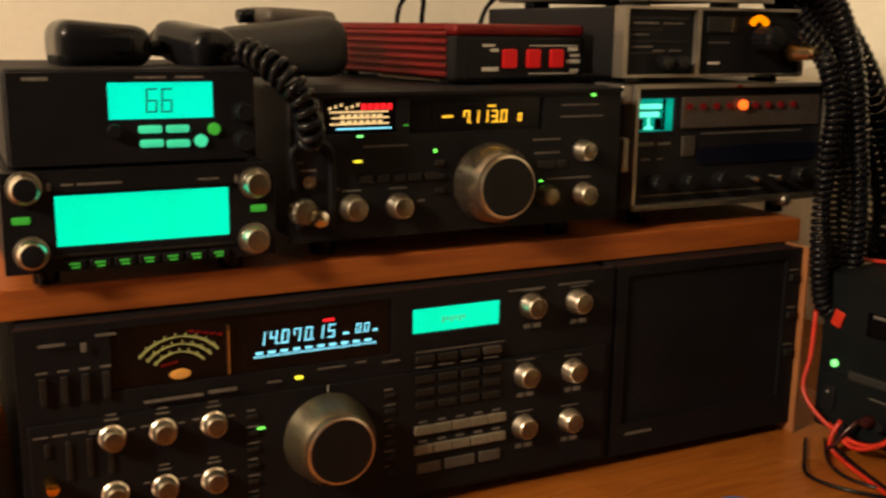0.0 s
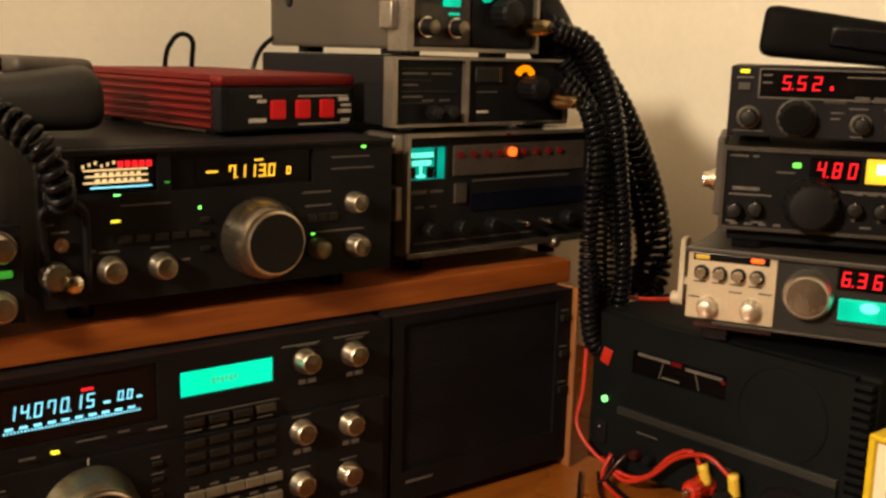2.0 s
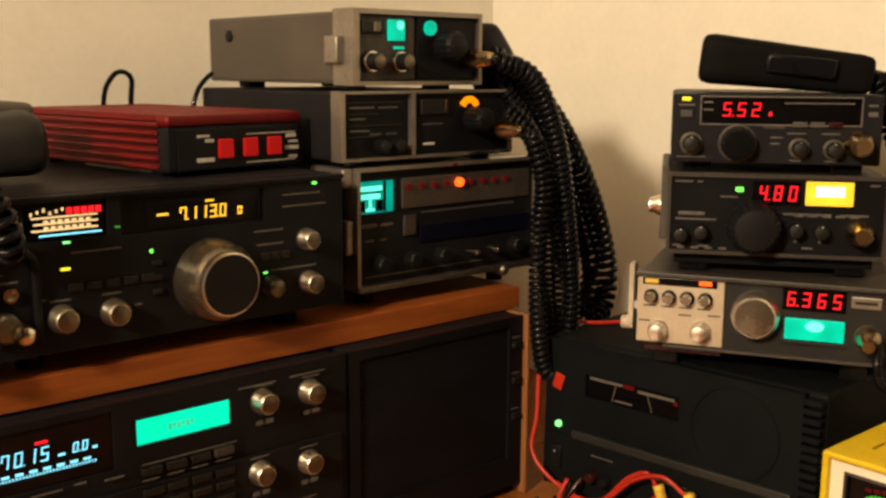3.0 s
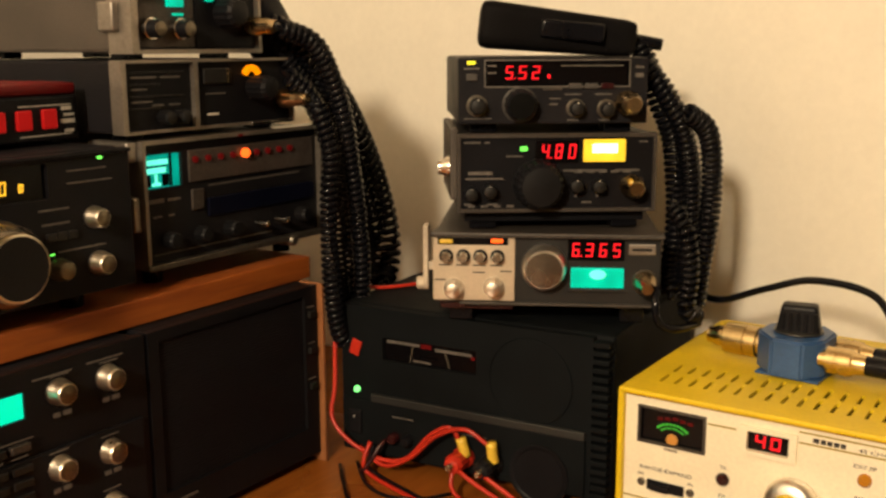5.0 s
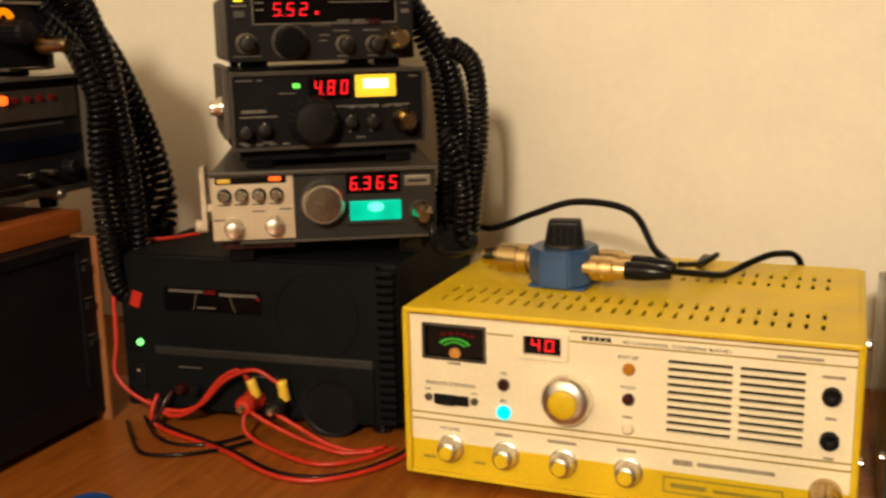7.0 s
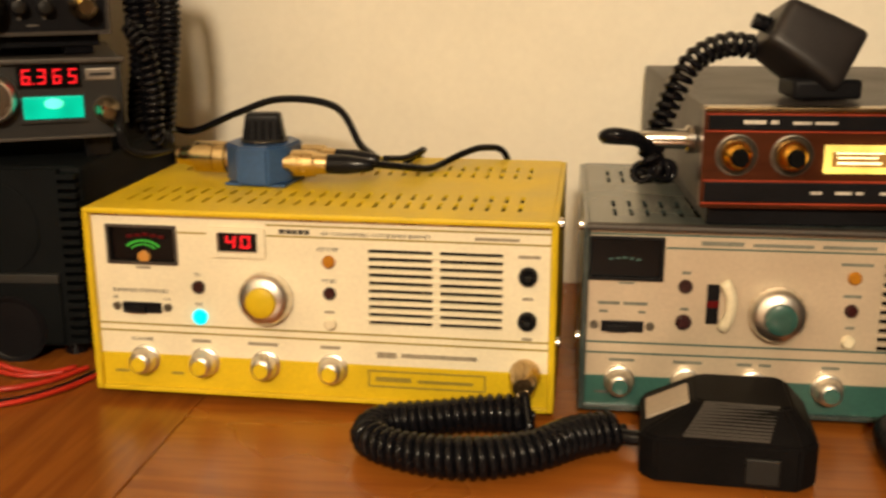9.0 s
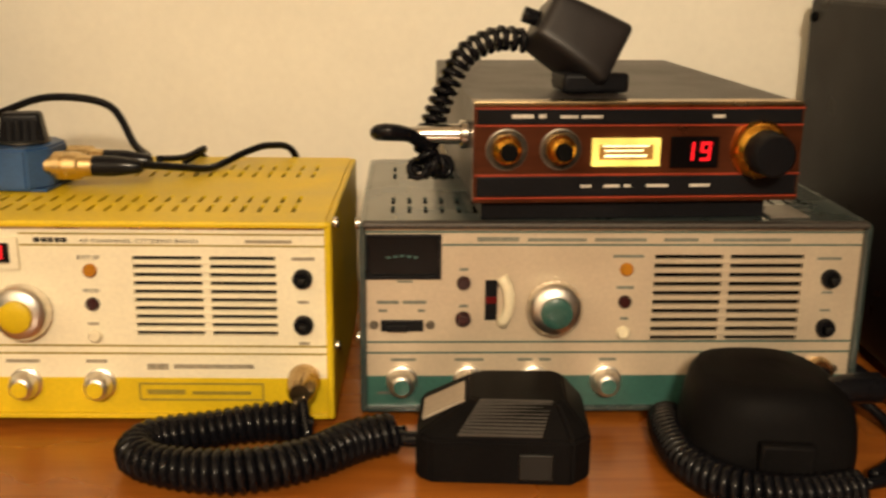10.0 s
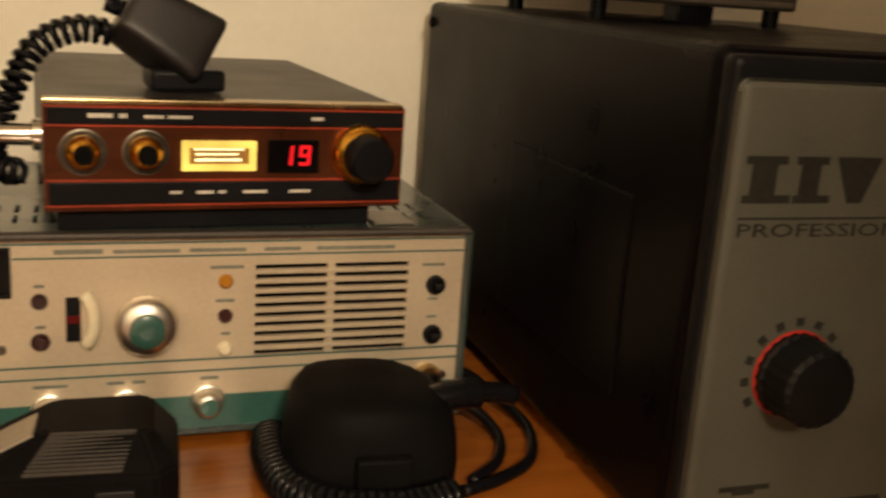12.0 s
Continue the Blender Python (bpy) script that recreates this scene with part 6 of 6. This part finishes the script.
coiled([(0.728, 0.345, 1.070), (0.732, 0.326, 1.045), (0.738, 0.313, 1.015), (0.742, 0.307, 0.975), (0.740, 0.306, 0.935), (0.730, 0.305, 0.90)], 0.0062, 0.0024, 0.0048, "black coiled microphone cord close beside the pile")

# wires at the power supply
W_R = 0.0018
cord("wire", tube([(0.6125, 0.556, 0.845), (0.608, 0.553, 0.81), (0.602, 0.552, 0.785), (0.602, 0.535, 0.768), (0.606, 0.506, 0.757), (0.609, 0.482, 0.762), (0.611, 0.461, 0.785), (0.614, 0.444, 0.794), (0.616, 0.436, 0.782)], W_R), "red wire looping to the terminals", "wire", REDWIRE)
cord("wire", tube([(0.604, 0.525, 0.764), (0.603, 0.500, 0.754), (0.605, 0.475, 0.766), (0.607, 0.452, 0.788), (0.610, 0.428, 0.797), (0.614, 0.410, 0.787)], W_R), "red wire looping to the black terminal", "wire", REDWIRE)
cord("wire", tube([(0.605, 0.515, 0.77), (0.598, 0.517, 0.755), (0.598, 0.508, 0.7445), (0.575, 0.436, 0.7445), (0.552, 0.388, 0.7445), (0.549, 0.354, 0.7445), (0.567, 0.328, 0.7445), (0.598, 0.309, 0.7445), (0.63, 0.302, 0.7445)], W_R), "red wire lying on the desk", "wire", REDWIRE)
cord("wire", tube([(0.606, 0.512, 0.768), (0.600, 0.514, 0.752), (0.602, 0.504, 0.7442), (0.580, 0.436, 0.7442), (0.557, 0.386, 0.7442), (0.556, 0.354, 0.7442), (0.572, 0.330, 0.7442), (0.60, 0.314, 0.7442), (0.63, 0.306, 0.7442)], W_R * 0.9), "black wire lying beside the red one", "wire")
cord("wire", tube([(0.605, 0.436, 0.765), (0.598, 0.432, 0.752), (0.592, 0.41, 0.7446), (0.576, 0.362, 0.7446), (0.592, 0.334, 0.7446), (0.62, 0.318, 0.7446)], W_R), "red wire from the red terminal to the desk", "wire", REDWIRE)
cord("wire", tube([(0.604, 0.430, 0.765), (0.603, 0.41, 0.757), (0.602, 0.382, 0.7485), (0.600, 0.352, 0.7446), (0.61, 0.33, 0.7446)], W_R), "red wire slanting from the terminal", "wire", REDWIRE)
cord("wire", tube([(0.606, 0.408, 0.765), (0.606, 0.39, 0.757), (0.604, 0.365, 0.748), (0.606, 0.342, 0.7446), (0.62, 0.326, 0.7446)], W_R), "red wire slanting from the black terminal", "wire", REDWIRE)
for p, q in (((0.6165, 0.4365, 0.7865), (0.618, 0.432, 0.772)), ((0.6155, 0.4085, 0.789), (0.618, 0.4075, 0.773))):
    cord("plug_sleeve", tube([p, [(a + b) / 2 for a, b in zip(p, q)], q], 0.0042, 10), "yellow plastic plug sleeve on the terminal", "plug", YELPLUG)
cord("wire", tube([(0.612, 0.505, 0.772), (0.605, 0.508, 0.765), (0.600, 0.512, 0.755), (0.597, 0.52, 0.7448)], 0.0018), "dark red wire at the sockets", "wire", REDL)
cord("wire", tube([(0.602, 0.545, 0.7445), (0.578, 0.522, 0.7445), (0.553, 0.494, 0.7445), (0.558, 0.466, 0.7445), (0.578, 0.440, 0.7445), (0.60, 0.425, 0.7445)], 0.0015), "black wire lying on the desk at the shelf end", "wire")
cord("wire", tube([(0.612, 0.535, 0.746), (0.585, 0.505, 0.7445), (0.575, 0.478, 0.7445), (0.585, 0.452, 0.7445), (0.605, 0.438, 0.7445)], 0.0014), "black wire lying on the desk by the power supply", "wire")
lid = tagged(part("bottle_cap", shifted(lathe([(0.0145, 0), (0.015, -0.003), (0.0142, -0.0068), (0.012, -0.0078)], 40, 0, 0, 1, 0.02), Matrix.Translation((0.466, 0.4695, DESK_Z + 0.0001)) @ Matrix.Rotation(-math.pi / 2, 4, "X")), BLUEDARK), "small blue plastic cap lying on the desk", "cap")


# antenna switch on the yellow base station
def antenna_switch():
    d = Rig("antenna_switch", 0.672, 0.2030, 0.8668, -95, "blue metal coax antenna switch with a black knob", "switch")
    z0, z1 = 0.868, 0.8935
    bm = bmesh.new()
    rim = [(-0.0245, -0.009), (-0.009, -0.026), (0.012, -0.026), (0.0215, -0.012), (0.0215, 0.014), (0.010, 0.026), (-0.012, 0.026), (-0.0245, 0.012)]
    lo, hi = [[bm.verts.new((x, y, z)) for x, y in rim] for z in (z0, z1)]
    for i in range(8):
        bm.faces.new((lo[i], lo[(i + 1) % 8], hi[(i + 1) % 8], hi[i]))
    bm.faces.new(hi)
    bm.faces.new(list(reversed(lo)))
    bmesh.ops.recalc_face_normals(bm, faces=bm.faces[:])
    bmesh.ops.bevel(bm, geom=bm.edges[:], offset=0.0015, segments=2, affect="EDGES")
    body = d.add("body", bm, BLUE)
    kb = box(-0.0145, 0.0145, -0.009, 0.009, 0.8930, 0.9130, 0.003, 3)
    for v in kb.verts:
        k = 1 - 0.22 * (v.co.z - 0.8930) / 0.02
        v.co.x, v.co.y = v.co.x * k, v.co.y * k
    knob = d.add("knob", shifted(kb, Matrix.Rotation(0.25, 4, "Z")), BLACK)
    for k in range(5):
        d.add("grip_ridge", shifted(box(-0.0105 + 0.0048 * k, -0.0083 + 0.0048 * k, -0.0096, -0.0078, 0.8955, 0.9085, 0.0005, 1), Matrix.Rotation(0.25, 4, "Z")), BLACK, knob)
    d.add("knob_plate", shifted(lathe([(0.016, 0), (0.016, -0.001)], 28), Matrix.Translation((0, 0, 0.8945)) @ Matrix.Rotation(-math.pi / 2, 4, "X")), STEEL)
    d.add("base_plate", box(-0.02, 0.022, -0.022, 0.022, 0.8669, 0.8685), BLUE)

    def plug(x, y, ang, rubber):
        m = Matrix.Translation((x, y, 0.8815)) @ Matrix.Rotation(math.radians(ang), 4, "Z")
        p = d.add("connector", shifted(lathe([(0.0065, 0.002), (0.0065, -0.003), (0.0088, -0.0032), (0.0090, -0.0085), (0.0083, -0.009), (0.0083, -0.0105), (0.0090, -0.011), (0.0088, -0.0185), (0.0072, -0.0195), (0.0066, -0.027), (0.0052, -0.034)] if rubber else [(0.0090, 0.002), (0.0090, -0.003), (0.0108, -0.0035), (0.0110, -0.010), (0.0102, -0.0104), (0.0102, -0.0118), (0.0110, -0.0122), (0.0108, -0.0265), (0.0075, -0.0285), (0.0072, -0.0335), (0.0062, -0.0345), (0.0060, -0.0395), (0.0030, -0.040)], 28), m), PLUGBRASS)
        if rubber:
            d.add("boot", shifted(lathe([(0.0066, -0.026), (0.0066, -0.040), (0.0042, -0.056), (0.003, -0.058)], 20), m), RUBBER, p)

    plug(-0.023, 0.0, -90, False)
    plug(0.0205, -0.010, 92, True)
    plug(0.0195, 0.013, 88, True)


antenna_switch()
cord("coax_cable", tube([(0.80, 0.33, 0.885), (0.765, 0.290, 0.8845), (0.755, 0.250, 0.9005), (0.752, 0.214, 0.912), (0.742, 0.170, 0.908), (0.722, 0.148, 0.884), (0.705, 0.135, 0.879), (0.690, 0.142, 0.880)], 0.0028), "black coax cable arching over the yellow base station", "cable")
cord("coax_cable", tube([(0.672, 0.131, 0.880), (0.690, 0.112, 0.875), (0.712, 0.098, 0.870), (0.728, 0.090, 0.8705), (0.742, 0.076, 0.876), (0.758, 0.062, 0.878), (0.782, 0.048, 0.869), (0.80, 0.042, 0.83)], 0.0026), "black coax cable running off the back of the yellow base station", "cable")
cord("coax_cable", tube([(0.692, 0.125, 0.880), (0.715, 0.113, 0.877), (0.732, 0.104, 0.880), (0.742, 0.107, 0.876), (0.732, 0.117, 0.8705), (0.77, 0.115, 0.870), (0.79, 0.105, 0.85)], 0.0022), "thin black cable twisted behind the switch", "cable")

# microphone in front of the base stations, with its cord
tm = tagged(new("microphone"), "black desk microphone with a ribbed grille lying on the desk", "microphone")
tm.matrix_world = pose(0.545, -0.095, DESK_Z, 0, 0, -93)


def wedge_mic(root):
    bm = bmesh.new()
    low = [(-0.048, -0.030), (-0.040, -0.036), (0.034, -0.036), (0.044, -0.026), (0.044, 0.026), (0.034, 0.036), (-0.040, 0.030), (-0.048, 0.022)]
    mid = [(x * 1.0, y * 1.0) for x, y in low]
    high = [(-0.020, -0.012), (-0.016, -0.015), (0.026, -0.018), (0.031, -0.014), (0.031, 0.024), (0.026, 0.028), (-0.014, 0.026), (-0.020, 0.02)]
    rings = [[bm.verts.new((x, y, z)) for x, y in ring] for ring, z in ((low, 0.0006), (mid, 0.0255), (high, 0.0400))]
    for p, q in zip(rings, rings[1:]):
        for i in range(8):
            bm.faces.new((p[i], p[(i + 1) % 8], q[(i + 1) % 8], q[i]))
    bm.faces.new(rings[-1])
    bm.faces.new(list(reversed(rings[0])))
    bmesh.ops.recalc_face_normals(bm, faces=bm.faces[:])
    bmesh.ops.bevel(bm, geom=bm.edges[:], offset=0.0016, segments=2, affect="EDGES")
    part("shell", bm, MICBLACK, root)
    # ribs down the sloping front
    ribs = []
    for k in range(11):
        t = k / 10
        y = -0.0335 + t * 0.0170
        z = 0.0255 + (y + 0.036) * 0.70
        ribs.append(box(-0.026 + 0.011 * t, 0.018 + 0.006 * t, y - 0.0005, y + 0.0005, z - 0.0006, z + 0.0013, 0.0002, 1))
    part("grille", join(*ribs), KEY, root)
    part("side_plate", shifted(box(-0.014, 0.012, -0.0008, 0.0008, -0.012, 0.013, 0.0005), Matrix.Translation((-0.0345, -0.002, 0.0332)) @ Matrix.Rotation(math.radians(90), 4, "Z") @ Matrix.Rotation(math.radians(63), 4, "X")), SATIN, root)
    part("talk_key", box(0.006, 0.024, -0.0378, -0.035, 0.004, 0.019, 0.001), KEY_DARK, root)
    part("strain_relief", tube([(-0.044, -0.004, 0.010), (-0.054, -0.004, 0.010), (-0.066, -0.002, 0.0105)], 0.0045, 10), RUBBER, root)


wedge_mic(tm)
coiled([(0.549, -0.034, 0.7535), (0.538, -0.012, 0.7535), (0.516, 0.012, 0.7535), (0.503, 0.045, 0.7535), (0.507, 0.080, 0.7535), (0.521, 0.102, 0.7535), (0.540, 0.098, 0.7535), (0.550, 0.070, 0.754), (0.556, 0.040, 0.756), (0.556, 0.018, 0.7562)], 0.0092, 0.0028, 0.0052, "thick black coiled microphone cord lying on the desk")
cord("cable", tube([(0.552, 0.022, 0.752), (0.548, 0.014, 0.750), (0.552, 0.016, 0.757), (0.559, 0.0185, 0.769)], 0.0032), "short black lead to the microphone plug", "cable")

# microphone and cord on the copper set
hand_mic(pose(0.646, -0.1375, 0.9615, -20, 30, -88), "black square hand microphone standing on the copper-faced radio", 0.050, 0.041, 0.034, 0.88, 0, MICGREY, r=0.004)
tagged(part("mic_stand_clip", shifted(box(-0.02, 0.02, -0.016, 0.016, 0, 0.012, 0.003), pose(0.645, -0.148, 0.9322, 0, 0, -83)), BLACK), "black plastic microphone clip on the copper-faced radio", "clip")
coiled([(0.645, -0.1100, 0.9610), (0.641, -0.0920, 0.9625), (0.635, -0.0735, 0.954), (0.630, -0.0632, 0.9373), (0.627, -0.0552, 0.9176), (0.624, -0.0505, 0.902), (0.6215, -0.0525, 0.892), (0.6260, -0.0600, 0.889), (0.6325, -0.0565, 0.887), (0.6310, -0.0470, 0.887), (0.6225, -0.0450, 0.888)], 0.0056, 0.0021, 0.0056, "black coiled microphone cord hanging to the copper-faced radio")
cord("cable", tube([(0.6185, -0.040, 0.909), (0.614, -0.028, 0.910), (0.605, -0.022, 0.912), (0.600, -0.028, 0.914), (0.606, -0.040, 0.911), (0.618, -0.050, 0.903)], 0.0042), "black cord loop at the microphone socket", "cable")


# black desk microphone with its piled cord
def desk_mic():
    root = tagged(new("desk_microphone"), "black round-topped desk microphone standing among its own cord", "microphone")
    root.matrix_world = pose(0.540, -0.236, DESK_Z, 0, 0, -95)
    bm = bmesh.new()
    prof = [(0.040, 0.0008), (0.043, 0.006), (0.043, 0.020), (0.0415, 0.036), (0.0395, 0.0455), (0.0360, 0.0510), (0.0295, 0.0532), (0.010, 0.0538)]
    rings = []
    for r, z in prof:
        ring = []
        for k in range(28):
            w = 2 * math.pi * k / 28
            sq = 1 / max(abs(math.cos(w)) ** 4 + abs(math.sin(w)) ** 4, 1e-6) ** 0.25
            s = 0.30 + 0.70 * sq
            xl = r * s * math.cos(w) * 1.08
            ring.append(bm.verts.new((xl + z * 0.06, r * s * math.sin(w) * 0.95 + z * 0.10, z * (1 - 0.26 * min(1.2, max(0.0, xl / 0.046)) ** 2))))
        rings.append(ring)
    for p, q in zip(rings, rings[1:]):
        for k in range(28):
            bm.faces.new((p[k], p[(k + 1) % 28], q[(k + 1) % 28], q[k])).smooth = True
    bm.faces.new(rings[-1])
    bm.faces.new(list(reversed(rings[0])))
    bmesh.ops.recalc_face_normals(bm, faces=bm.faces[:])
    part("head", bm, MICBLACK, root)
    part("talk_key", box(-0.012, 0.016, -0.046, -0.038, 0.010, 0.030, 0.002), MICBLACK, root)
    part("strain_relief", join(tube([(0.026, 0.004, 0.036), (0.044, 0.006, 0.041), (0.062, 0.008, 0.042)], 0.0085, 12), tube([(0.058, 0.008, 0.042), (0.072, 0.010, 0.041), (0.084, 0.012, 0.038)], 0.0058, 12)), RUBBER, root)


desk_mic()
coiled([(0.575, -0.190, 0.752), (0.548, -0.187, 0.752), (0.515, -0.190, 0.752), (0.490, -0.208, 0.752), (0.484, -0.238, 0.752), (0.49, -0.268, 0.752)], 0.0080, 0.0026, 0.0047, "black coiled cord piled round the desk microphone")
cord("cable", tube([(0.565, -0.270, 0.765), (0.590, -0.285, 0.772), (0.612, -0.312, 0.768), (0.610, -0.335, 0.752), (0.575, -0.344, 0.7455), (0.535, -0.330, 0.7455), (0.515, -0.305, 0.7455), (0.505, -0.28, 0.7455)], 0.0034), "black cable looping on the desk by the amplifier", "cable")
cord("cable", tube([(0.555, -0.272, 0.760), (0.575, -0.290, 0.762), (0.585, -0.312, 0.755), (0.565, -0.322, 0.7455), (0.535, -0.310, 0.7455), (0.515, -0.288, 0.7455)], 0.0032), "second black cable loop on the desk", "cable")
